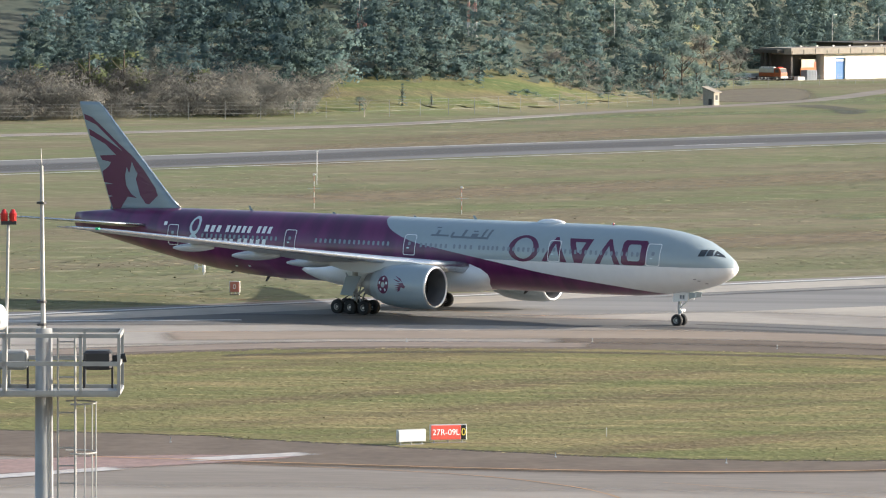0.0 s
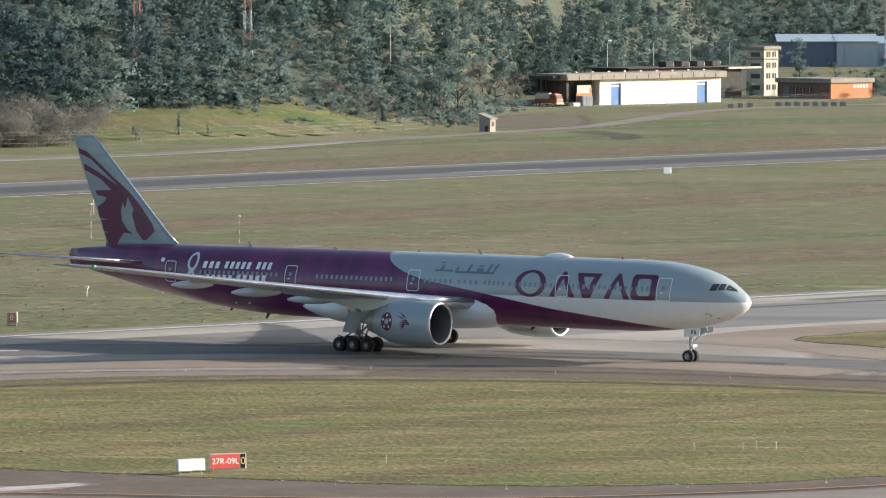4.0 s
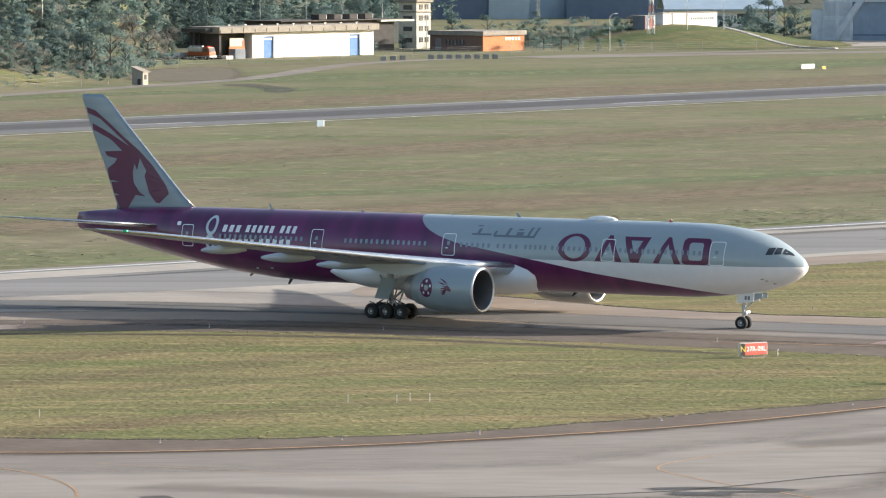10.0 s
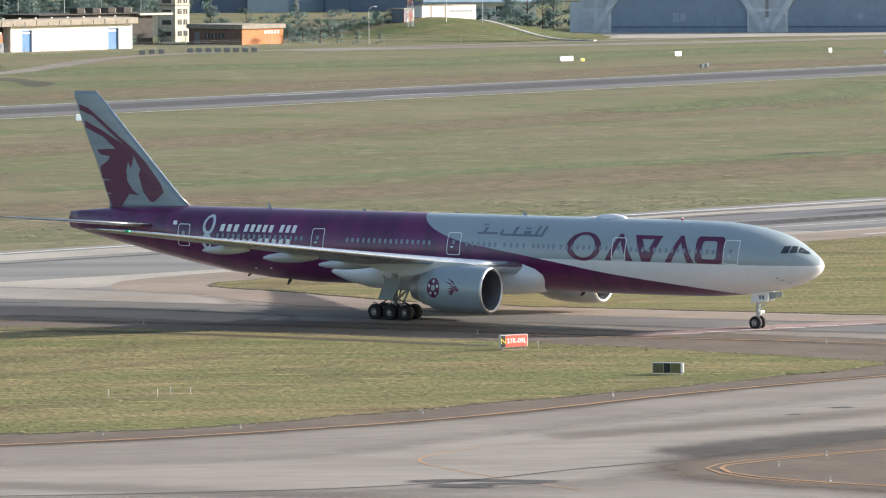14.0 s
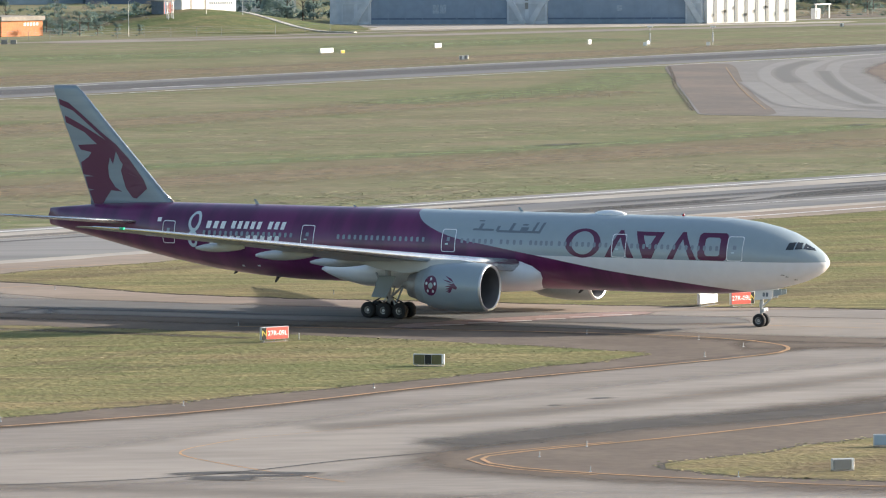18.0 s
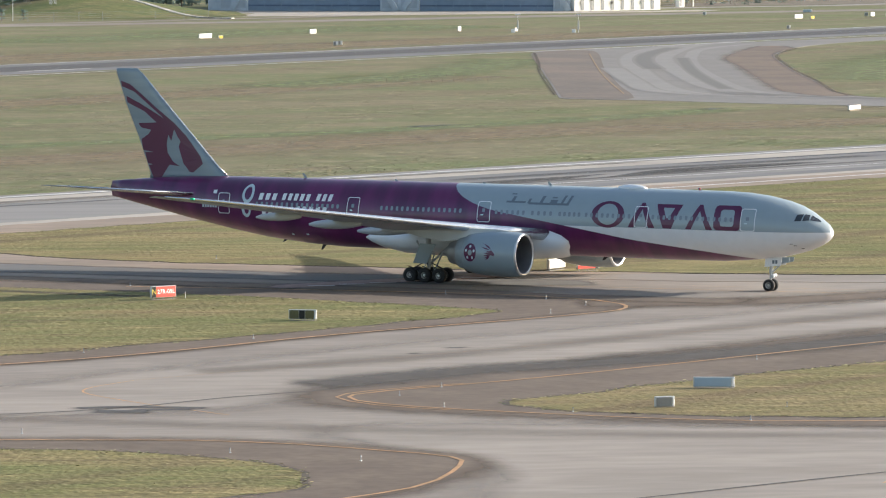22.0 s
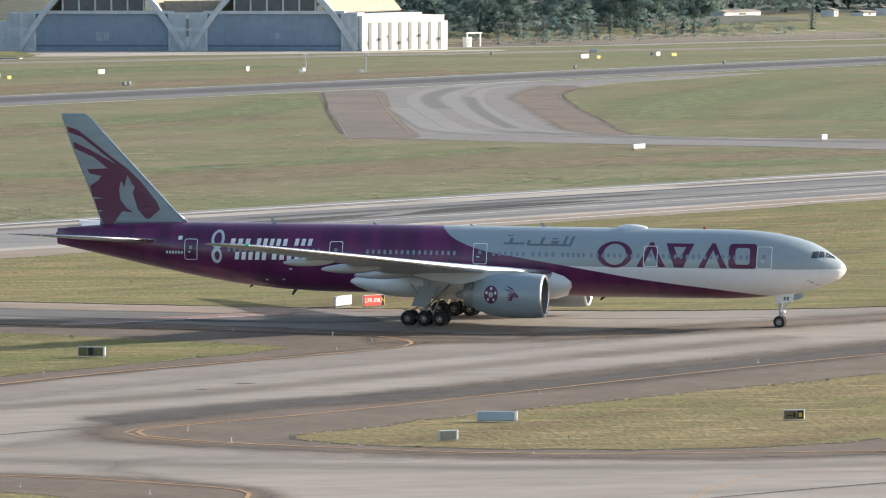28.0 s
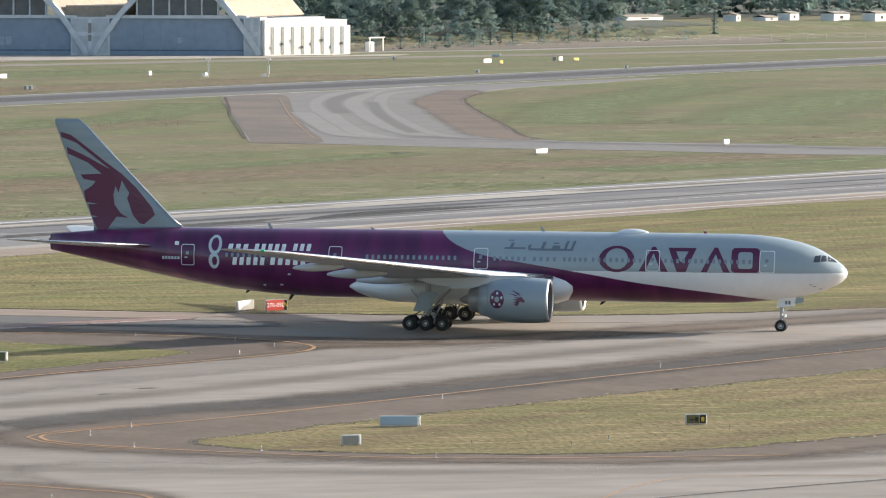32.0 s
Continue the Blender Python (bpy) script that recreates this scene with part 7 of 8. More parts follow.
for pts, w, nm in (([(-36, 491), (-20, 486.5), (-2, 480)], 2.0, "tar_strip"), ([(-30, 494), (-16, 489)], 1.0, "tar_strip"), ([(11.2, 347.3), (14.5, 348.2), (18.5, 347.6), (21.5, 346.8)], 1.5, "tar_strip"), ([(12.5, 345.6), (15.0, 345.2), (17.5, 344.8)], 2.2, "tar_strip"), ([(15.0, 346.4), (18.0, 346.2), (20.4, 346.2)], 0.9, "tar_strip"), ([(-20.9, 341.1), (-16.5, 342.1), (-11.8, 342.7)], 0.9, "tar_strip"), ([(-17.4, 344.8), (-16.3, 342), (-14.8, 338.6)], 2.0, "tar_strip"), ([(41, 390.4), (44, 391)], 1.0, "tar_strip"), ([(-40, 340), (6, 344), (24, 355), (36, 363)], 0.35, "tar_joint"), ([(40, 292), (70, 312), (110, 330)], 0.3, "tar_joint"), ([(38, 386), (39.5, 386.3)], 0.8, "tar_strip")):
    band(nm, line_of(pts, 1.2), w, 0.078 + 0.005 * tar_n, TAR_SOFT, "dark tar repair on the pavement", "marking", 0.2)
    tar_n = 1 - tar_n
solid("exit_line", line_of([(147, 1086), (133, 964), (124, 872)]), 0.2, 0.09, DULL_LINE, "worn yellow line")
for k in range(9):
    band("rubber_streak", line_of([(-40 + k * 34, 524 + k * 29 + (k % 3) * 7), (30 + k * 34, 584 + k * 29 + (k % 3) * 7)], 12), 2.0 + (k % 2) * 2, 0.076, WORN_DARK, "dark tyre rubber streak")
TYRE_BLACK = soften(material("fresh_tyre_rubber", (0.045, 0.044, 0.043), 0.8, vary=0.15, size=1.5), 0.8, 3, 0.7)
for k in range(6):
    band("tyre_streak", spline([(84 + k * 1.3, 617.5 + k * 2.4), (92 + k * 1.2, 626 + k * 2.4), (104 + k, 637.5 + k * 1.9), (113 + k * 1.6, 646 + k * 1.5)], 4), 0.9, 0.081 + 0.0006 * k, TYRE_BLACK, "black tyre streak on the runway", "marking", 0.5)
for k in range(3):
    band("tyre_streak", spline([(42 + k * 2, 583 + k * 3.5), (62 + k * 2, 600 + k * 3.5), (84 + k * 2, 620 + k * 3.5)], 5), 1.2, 0.081 + 0.0006 * k, TYRE_BLACK, "black tyre streak on the runway", "marking", 0.5)
PINK_WORN = soften(PINK, 0.75, 1.5, 0.7)
patch("red_panel", spline([(34, 450.5), (44, 455.8), (54, 461), (53, 463.4), (42, 458.5), (33.5, 453)], 3, True), 1.0, 0.088, PINK_WORN, "faded red painted runway panel", "marking")
patch("red_panel", spline([(-70, 358), (-56, 366.5), (-47, 374.5), (-58, 372.5), (-71, 365)], 3, True), 1.2, 0.088, PINK_WORN, "faded red painted runway panel", "marking")
for k in range(6):
    solid("panel_bar", line_of([(36 + k * 2.9, 452.2 + k * 1.6), (38.4 + k * 2.9, 452.4 + k * 1.6)]), 0.4, 0.094, PAINT, "white bar in the red panel")
WORN_WHITE = soften(material("worn_white_marking", (0.6, 0.58, 0.56), 0.75, vary=0.15, size=0.6, stain=(0.42, 0.37, 0.35), stain_size=2), 0.85, 1.2, 0.6)
band("panel_bar", spline([(-54.5, 370.2), (-50, 373.6), (-45.3, 377)], 2), 2.6, 0.094, WORN_WHITE, "worn white bar in the red panel", "marking", 0.3)
band("panel_bar", spline([(-66, 356.5), (-60, 362.4), (-56, 366)], 2), 2.4, 0.094, WORN_WHITE, "worn white bar in the red panel", "marking", 0.3)
EAST_PAVE = material("pale_road_asphalt", (0.30, 0.28, 0.255), 0.88, vary=0.1, size=2, stain=(0.24, 0.225, 0.2), stain_size=9)
# road and perimeter track on the far side
solid("far_road", line_of([(-240, 855), (-181, 907), (-127, 969), (-85, 1060), (-62, 1112), (-50, 1150), (-31, 1255), (0, 1305), (40, 1340), (90, 1385), (150, 1440), (180, 1470)], 12), 6.5, 0.05, ASPHALT, "narrow grey perimeter road")
solid("east_road", line_of([(150, 1440), (195, 1484), (241, 1516), (279, 1535), (323, 1576), (430, 1655), (600, 1775)], 12), 10, 0.054, EAST_PAVE, "pale grey perimeter road")
solid("drain_line", line_of([(170, 1405), (223, 1402), (268, 1390), (340, 1402)], 12), 1.1, 0.052, SOIL, "dark drain line through the grass")
patch("brown_bank", spline([(232, 1532), (279, 1549), (323, 1590), (390, 1652), (396, 1740), (347, 1694), (297, 1632), (250, 1574)], 8, True), 5, 0.05, soften(material("brown_rough_bank", (0.195, 0.158, 0.125), 0.95, vary=0.25, size=2.0, stain=(0.155, 0.145, 0.09), stain_size=9), 0.9, 5, 0.8), "rough brown growth below the eastern wood", "ground")
solid("sand_track", line_of([(-200, 880), (-127, 960), (-95, 1030)], 8), 2.2, 0.07, CONCRETE, "pale worn track in the grass")
sheet("hangar_apron", spline([(60, 1400), (100, 1412), (180, 1440), (235, 1472), (232, 1484), (196, 1464), (92, 1478), (85, 1440)], 8, True), 0.06, CONCRETE, "pale concrete apron before the hangars", category="apron")
solid("far_taxiway", line_of([(9, 1305), (60, 1335), (110, 1362), (200, 1425), (300, 1490), (430, 1580)], 10), 16, 0.055, ASPHALT, "grey far taxiway")

# grass: tufts standing out of the mown field
def tuft_material(name, tones):
    """Grass of several tones, one for each tuft."""
    m = material(name, tones[0], 0.95, vary=0.2, size=1.0)
    n, l = m.node_tree.nodes, m.node_tree.links
    geo, rp = n.new("ShaderNodeNewGeometry"), n.new("ShaderNodeValToRGB")
    rp.color_ramp.interpolation = "CONSTANT"
    for k, c in enumerate(tones):
        e_ = rp.color_ramp.elements[k] if k < 2 else rp.color_ramp.elements.new(k / len(tones))
        e_.position, e_.color = k / len(tones), (*c, 1)
    l.new(geo.outputs["Random Per Island"], rp.inputs["Fac"])
    l.new(rp.outputs["Color"], n["Principled BSDF"].inputs["Base Color"])
    return m


def within(px, py, line):
    """Which of many points lie inside a closed outline."""
    c = np.zeros(len(px), bool)
    for i in range(len(line)):
        a_, b_ = line[i - 1], line[i]
        if a_.y != b_.y:
            c ^= ((a_.y > py) != (b_.y > py)) & (px < (b_.x - a_.x) * (py - a_.y) / (b_.y - a_.y) + a_.x)
    return c


def tufts(name, x, y, z, hs, ws, mat_, label):
    n = len(x)
    h, w, t = rng.uniform(*hs, n), rng.uniform(*ws, n), rng.uniform(0, math.pi, n)
    dx, dy = w * np.cos(t) / 2, w * np.sin(t) / 2
    lx, ly = -np.sin(t) * h * rng.normal(size=n) * 3.5, np.cos(t) * h * rng.normal(size=n) * 3.5
    k0, k1 = rng.uniform(0.3, 0.9, n), rng.uniform(0.3, 0.9, n)
    h2 = h * rng.uniform(0.6, 1.0, n)
    q = np.stack([np.stack([x - dx, y - dy, z], -1), np.stack([x + dx, y + dy, z], -1), np.stack([x + dx * k0 + lx, y + dy * k0 + ly, z + h], -1), np.stack([x - dx * k1 + lx, y - dy * k1 + ly, z + h2], -1)], 1)
    turned = np.cross(q[:, 1] - q[:, 0], q[:, 3] - q[:, 0])[:, 1] > 0
    q[turned] = q[turned][:, ::-1]
    ob = tagged(cards(name, q, mat_), label, "grass", kind="stuff")
    up = np.stack([rng.normal(size=n) * 0.3, rng.normal(size=n) * 0.3, np.ones(n)], -1)
    up = np.repeat(up / np.linalg.norm(up, axis=1)[:, None], 4, 0)
    ob.data.attributes.new("custom_normal", "FLOAT_VECTOR", "POINT").data.foreach_set("vector", up.astype(np.float32).reshape(-1))


FIELD_TUFT = tuft_material("field_tufts", [(0.25, 0.225, 0.138), (0.19, 0.21, 0.105), (0.225, 0.19, 0.122), (0.18, 0.185, 0.10), (0.275, 0.25, 0.155), (0.21, 0.205, 0.118)])
TURF_TUFT = tuft_material("turf_tufts", [(0.28, 0.235, 0.12), (0.20, 0.21, 0.085), (0.25, 0.20, 0.105), (0.18, 0.175, 0.075), (0.31, 0.27, 0.14), (0.22, 0.22, 0.095)])
px = rng.uniform(-150, 330, 230000)
lo = np.interp(px, [p[0] for p in R1_FAR], [p[1] for p in R1_FAR]) + 3
hi = np.interp(px, [p[0] for p in R2_FAR], [p[1] for p in R2_FAR]) + 150
near2 = np.interp(px, [p[0] for p in R2_NEAR], [p[1] for p in R2_NEAR]) - 2
far2 = np.interp(px, [p[0] for p in R2_FAR], [p[1] for p in R2_FAR]) + 2
py = lo + (hi - lo) * rng.uniform(0, 1, len(px)) ** 1.4
ok = ((py < near2) | (py > far2)) & ~within(px, py, grown(spline(TURN, 8, True), 1.5)) & (py < 1290) & (px < py * 0.36 - 80) & (px > -py * 0.2) & (px > -120)
clump = np.array([noise.noise((a_ * 0.06, b_ * 0.06, 1.7)) for a_, b_ in zip(px, py)])
ok &= clump + rng.normal(size=len(px)) * 0.35 > 0.0
tufts("field_tufts", px[ok], py[ok], np.zeros(ok.sum()), (0.006, 0.034), (0.3, 1.3), FIELD_TUFT, "low green and straw tufts across the airfield grass")
xs_, ys_ = [], []
for line, n_ in zip(islands, (26000, 22000, 12000, 6000)):
    ax_, ay_ = rng.uniform(max(-90, min(p.x for p in line)), min(150, max(p.x for p in line)), n_), rng.uniform(min(p.y for p in line), min(640, max(p.y for p in line)), n_)
    k_ = within(ax_, ay_, line)
    xs_.append(ax_[k_])
    ys_.append(ay_[k_])
xs_, ys_ = np.concatenate(xs_), np.concatenate(ys_)
ex_, ey_ = [], []
for line in islands:
    for i in range(len(line)):
        p_ = line[i]
        if -100 < p_.x < 150 and p_.y < 640:
            for k in range(16):
                u = rng.uniform(0, 1)
                q_ = line[i - 1].lerp(p_, u)
                ex_.append(q_.x + rng.normal() * 0.35)
                ey_.append(q_.y + rng.normal() * 0.5)
tufts("edge_tufts", np.array(ex_), np.array(ey_), np.full(len(ex_), 0.08), (0.012, 0.05), (0.08, 0.34), TURF_TUFT, "rough longer grass along the island edges")
tufts("turf_tufts", xs_, ys_, np.full(len(xs_), 0.085), (0.008, 0.03), (0.1, 0.5), TURF_TUFT, "low dry tufts in the mown grass islands")


# ---- signs ----


def words(text, size, mat, parent, m, name="lettering"):
    cu = bpy.data.curves.new(name, "FONT")
    cu.body, cu.size, cu.align_x, cu.align_y, cu.extrude = text, size, "CENTER", "CENTER", 0.004
    tmp = bpy.data.objects.new(name, cu)
    scene.collection.objects.link(tmp)
    bpy.context.view_layer.update()
    me = bpy.data.meshes.new_from_object(tmp.evaluated_get(bpy.context.evaluated_depsgraph_get()))
    bpy.data.objects.remove(tmp)
    me.materials.clear()
    me.materials.append(mat)
    ob = new(name, me)
    ob.parent = parent
    ob.matrix_basis = m
    return ob


FADED_RED = material("faded_red", (0.5, 0.2, 0.16), 0.7)
OLIVE = material("dull_yellow", (0.15, 0.135, 0.06), 0.6)
FACE = Matrix.Rotation(radians(90), 4, "X")


def sign(x, y, deg, panels, h=0.95, lift=0.22, label="", back=PALE_STEEL, text_mat=SIGN_WHITE):
    """A low airfield sign: panels (width, face material, text)."""
    ob = thing("airfield_sign", at(x, y, deg, 0.09), label, "sign", "airfield signs")
    w = sum(p_[0] for p_ in panels)
    Build().box(-w / 2 - 0.06, 0.03, lift - 0.05, w / 2 + 0.06, 0.28, lift + h + 0.05, 0.03).done("cabinet", back, ob, "metal sign cabinet")
    u = -w / 2
    for pw, mt, tx, tm in panels:
        pn = Build().box(u + 0.02, -0.02, lift, u + pw - 0.02, 0.04, lift + h, 0.015).done("panel", mt, ob)
        if tx:
            words(tx, h * (0.72 if len(tx) < 3 else 0.58), tm, pn, Matrix.Translation((u + pw / 2, -0.027, lift + h / 2)) @ FACE)
        u += pw
    for k in (-0.4, 0, 0.4):
        Build().rod((k * w, 0.15, -0.1), (k * w, 0.15, lift), 0.05, n=8).done("leg", STEEL, ob)
    Build().box(-w / 2, -0.15, -0.06, w / 2, 0.45, 0.02).done("plinth", BARE_CONCRETE, ob)
    return ob


sign(-38.15, 384.9, 20, [(2.05, RED_LIT, "27R-09L", WHITE_LIT), (0.36, BLACK, "0", YELLOW_LIT)], label="red holding position sign with white lettering beside a white panel")
sign(-40.4, 383.2, 32, [(1.95, SIGN_WHITE, "", None)], 0.74, label="plain white sign panel beside the red sign")
sign(22.6, 438.2, 30, [(0.4, BLACK, "N", YELLOW_LIT), (2.0, RED_LIT, "27R-09L", WHITE_LIT)], 0.9, label="red holding position sign on the grass island")
sign(32.7, 416.0, -14, [(0.8, OLIVE, "", None), (0.5, BLACK, "", None), (0.75, OLIVE, "", None), (0.14, SIGN_WHITE, "", None)], 0.68, 0.15, label="black and yellow direction sign")
sign(57.1, 357.4, -8, [(2.6, ICE_CLAD, "", None), (0.2, SIGN_WHITE, "", None)], 0.6, 0.12, label="low pale blue sign seen from its back")
# dark grey panel colour stands for the shade on this sign's face
sign(51.7, 344.6, 12, [(1.15, GALV, "", None), (0.14, SIGN_WHITE, "", None)], 0.6, 0.08, label="low sign seen from its back, face shade painted dark grey")
ts_ = sign(78.4, 355.8, 0, [(0.95, OLIVE, "", None), (0.5, BLACK, "", None)], 0.6, 0.12, label="black and yellow taxiway sign")
Build().box(-0.5, -0.035, 0.32, -0.15, -0.021, 0.42).box(-0.1, -0.035, 0.24, 0.12, -0.021, 0.56).done("legend_bar", BLACK, ts_)
Build().box(0.34, -0.035, 0.24, 0.58, -0.021, 0.56).done("legend_bar", YELLOW, ts_)
sign(60.4, 468.9, 52, [(2.9, SIGN_WHITE, "", None)], 0.8, label="plain white sign panel at the far grass")
sign(63.1, 467.6, 25, [(1.9, RED_LIT, "27R-09L", WHITE_LIT), (0.35, BLACK, "N", YELLOW_LIT)], 0.95, label="red holding position sign at the far grass")
sign(-76.0, 524, 0, [(0.9, FADED_RED, "0", SIGN_WHITE)], 0.95, label="small square red and white marker sign")
for x, y, w, h in ((151.6, 804.5, 2.6, 0.9), (189.2, 836, 1.3, 1.1), (71.7, 1202, 3.4, 1.4), (100, 1238, 1.8, 1.4), (244.4, 1378, 2.9, 1.5), (269.5, 1402, 1.5, 1.5), (152, 1257, 0.9, 1.1)):
    sign(x, y, 52, [(w * 1.5, SIGN_WHITE, "", None)], h * 0.66, 0.15, label="plain white sign box in the far grass")
for x, y, w, h in ((75, 1197, 1.0, 1.1), (247.5, 1374, 1.2, 1.2), (274, 1402, 1.8, 1.2)):
    sign(x, y, 40, [(w * 1.2, YELLOW, "", None)], h * 0.55, 0.15, label="small yellow sign in the far grass")
for x, y in ((97.7, 1147), (224, 1278), (271, 1318), (99, 1150), (225, 1420)):
    sign(x, y, 5, [(0.5, GALV, "", None), (0.4, SIGN_WHITE, "", None)], 0.75, 0.1, label="small grey sign with a white edge")


# edge lights and stakes
def edge_light():
    ob = thing("edge_light", Matrix(), "small pale taxiway edge lamp on a stem", "lamp", "taxiway edge lamps")
    Build().rod((0, 0, 0), (0, 0, 0.04), 0.09, 0.07).done("base", STEEL, ob)
    Build().rod((0, 0, 0.05), (0, 0, 0.26), 0.022, 0.022).done("stem", STEEL, ob)
    Build().rod((0, 0, 0.26), (0, 0, 0.33), 0.045, 0.025).done("lens", PANE, ob, "clear lens")
    return ob


el = edge_light()
el.matrix_world = at(-7.1, 376.4, 0, 0.05)
for x, y in ((1.8, 379.9), (-18.8, 374.7), (-56.6, 382.3), (-30.1, 376.7), (-21.1, 468.2), (-52.3, 469.9), (-36.9, 472.6), (-6.6, 465.5), (6, 493.9), (20.4, 453.6), (47.2, 442.3), (55.2, 436.1), (57.7, 429.3), (53.7, 421.5), (27.6, 400), (34.6, 354.4), (36.8, 346.1), (38.1, 360), (45.1, 342.3), (63.8, 379.1), (20.6, 319.6), (28.3, 314.4), (60, 344.3), (56.1, 336), (66.6, 342), (80, 352), (14, 389), (86, 404), (104, 416), (30, 486), (80, 469), (8, 332), (70, 346)):
    copy_thing(el, at(x, y, 0, 0.07))


def stake(x, y, h=0.5):
    ob = thing("marker_stake", at(x, y, 0, 0.09), "thin white marker stake in the grass", "stake", "marker stakes")
    Build().rod((0, 0, -0.1), (0, 0, h), 0.03, 0.025, 6).done("rod", PALE_STEEL, ob)
    Build().rod((0, 0, h), (0, 0, h + 0.05), 0.05, 0.03, 6).done("cap", SIGN_WHITE, ob)


for k in range(12):
    for x, y in ((84 + k * 2.1, 926 + k * 0.4), (89 + k * 1.9, 940 + k * 2.3)):
        ps = thing("grass_post", at(x, y, 0, 0.0), "thin dark post in the grass", "post", "rows of dark posts")
        Build().rod((0, 0, -0.1), (0, 0, 0.5 + 0.2 * (k % 3)), 0.05, 0.04, 6).done("rod", BARK, ps)
for x, y in ((-28.1, 391.1), (-4.1, 402), (-3.2, 403), (-7.5, 401.5), (24.5, 439.5), (-1.8, 402.6)):
    stake(x, y)
sign(-27, 880, 30, [(1.15, ICE_CLAD, "", None), (0.2, SIGN_WHITE, "", None)], 0.95, 0.12, label="pale blue equipment box in the grass")


# approach masts and wind instruments beyond the runway
def frangible(x, y, h, red=True, arm=False, name="marker_mast", lab="thin red and white mast in the grass"):
    ob = thing(name, at(x, y, 0, 0.0), lab, "mast", "field masts")
    for k in range(6):
        Build().rod((0, 0, h * k / 6 - (0.1 if k == 0 else 0)), (0, 0, h * (k + 1) / 6), 0.04, 0.04, 8).done("section", (FADED_RED if k % 2 else PALE_STEEL) if red else SIGN_WHITE, ob)
    Build().box(-0.16, -0.1, h, 0.16, 0.1, h + 0.22, 0.03).done("head", SIGN_WHITE, ob)
    if arm:
        Build().rod((-0.8, 0, h * 0.6), (0.8, 0, h * 0.6), 0.04).done("arm", PALE_STEEL, ob)
    return ob


ml_ = frangible(-84, 553, 2.9, False, False, "mast_lamp", "white mast with a lamp head and a side vane")
Build().box(-0.16, -0.12, 1.9, 0.16, 0.12, 2.95, 0.04).box(-0.14, -0.11, 0.2, 0.14, 0.11, 1.3, 0.04).done("casing", SIGN_WHITE, ml_, "white mast casing")
Build().rod((-0.75, 0, 0.75), (-0.14, 0, 0.75), 0.05, n=6).box(-0.95, -0.06, 0.5, -0.6, 0.06, 1.0, 0.02).done("vane", PALE_STEEL, ml_, "pale side vane")
frangible(-68, 571, 2.7, True)
frangible(-72.5, 588, 1.0, False, False, "white_marker", "short white marker in the grass")
frangible(-75.5, 568, 0.8, False, False, "white_marker", "short white marker in the grass")
frangible(-92, 680, 4.2, True, True)
frangible(-72.2, 671, 3.2, True, True)
frangible(-101, 742, 4.6, False)
for x, y in ((151.6, 1251), (166.4, 1249)):
    fr_ = frangible(x, y, 4.4, False, False, "instrument_mast", "white instrument mast with a crossbar and a box at its foot")
    Build().box(-0.62, -0.2, 4.3, 0.62, 0.2, 4.6, 0.06).done("cross_head", SIGN_WHITE, fr_)
    Build().box(-1.6, -0.4, -0.1, -0.7, 0.4, 0.8, 0.06).done("foot_box", SIGN_WHITE, fr_, "white equipment box")
    Build().box(-0.2, -0.16, 0.8, 0.2, 0.16, 3.0, 0.04).done("mast_box", PALE_STEEL, fr_, "pale equipment box")
sign(259.5, 1449, 5, [(2.2, ICE_CLAD, "", None), (0.35, SIGN_WHITE, "", None)], 0.7, 0.12, label="pale blue sign box with a white edge in the far grass")
sign(268.6, 1407, 5, [(1.0, GALV, "", None)], 0.8, 0.15, label="dark grey sign box in the far grass")
sign(138.0, 1258, 52, [(1.3, SIGN_WHITE, "", None)], 1.0, 0.2, label="plain white sign box in the far grass")
HUT_TAN = material("hut_plaster", (0.34, 0.31, 0.265), 0.9, vary=0.1, size=0.6, stain=(0.29, 0.26, 0.22), stain_size=1.5)
gh = thing("guard_hut", at(-71.8, 1098.0, 60), "small tan hut with a sloping slab roof and a doorway", "hut")
Build().loft([[(0, 0, -0.2), (2.0, 0, -0.2), (2.0, 0, 2.7), (0, 0, 2.7)], [(0, 2.7, -0.2), (2.0, 2.7, -0.2), (2.0, 2.7, 3.6), (0, 2.7, 3.6)]]).done("wall", HUT_TAN, gh, "stained tan plaster wall")
Build().loft([[(-0.3, -0.4, 2.58), (2.3, -0.4, 2.58), (2.3, -0.4, 2.78), (-0.3, -0.4, 2.78)], [(-0.3, 3.0, 3.7), (2.3, 3.0, 3.7), (2.3, 3.0, 3.9), (-0.3, 3.0, 3.9)]]).done("roof", BARE_CONCRETE, gh, "sloping concrete slab roof")
w_ = Build().box(0.55, -0.05, 1.1, 1.35, 0.03, 2.1).done("window", DARK_GLASS2, gh, "dark window")
Build().box(0.45, -0.09, 0.98, 1.45, -0.05, 1.08).done("sill", CREAM, w_)
Build().box(-0.06, 0.5, 0, 0.02, 1.3, 1.3).done("hatch", DARK_METAL, gh, "dark low hatch")
Build().box(-1.0, -1.2, -0.1, 2.6, 3.4, 0.06).done("slab", CONCRETE, gh, "concrete base slab")


sw = Build()
stair = spline([(62, 1436), (72, 1415), (84, 1392), (90, 1386)], 3)
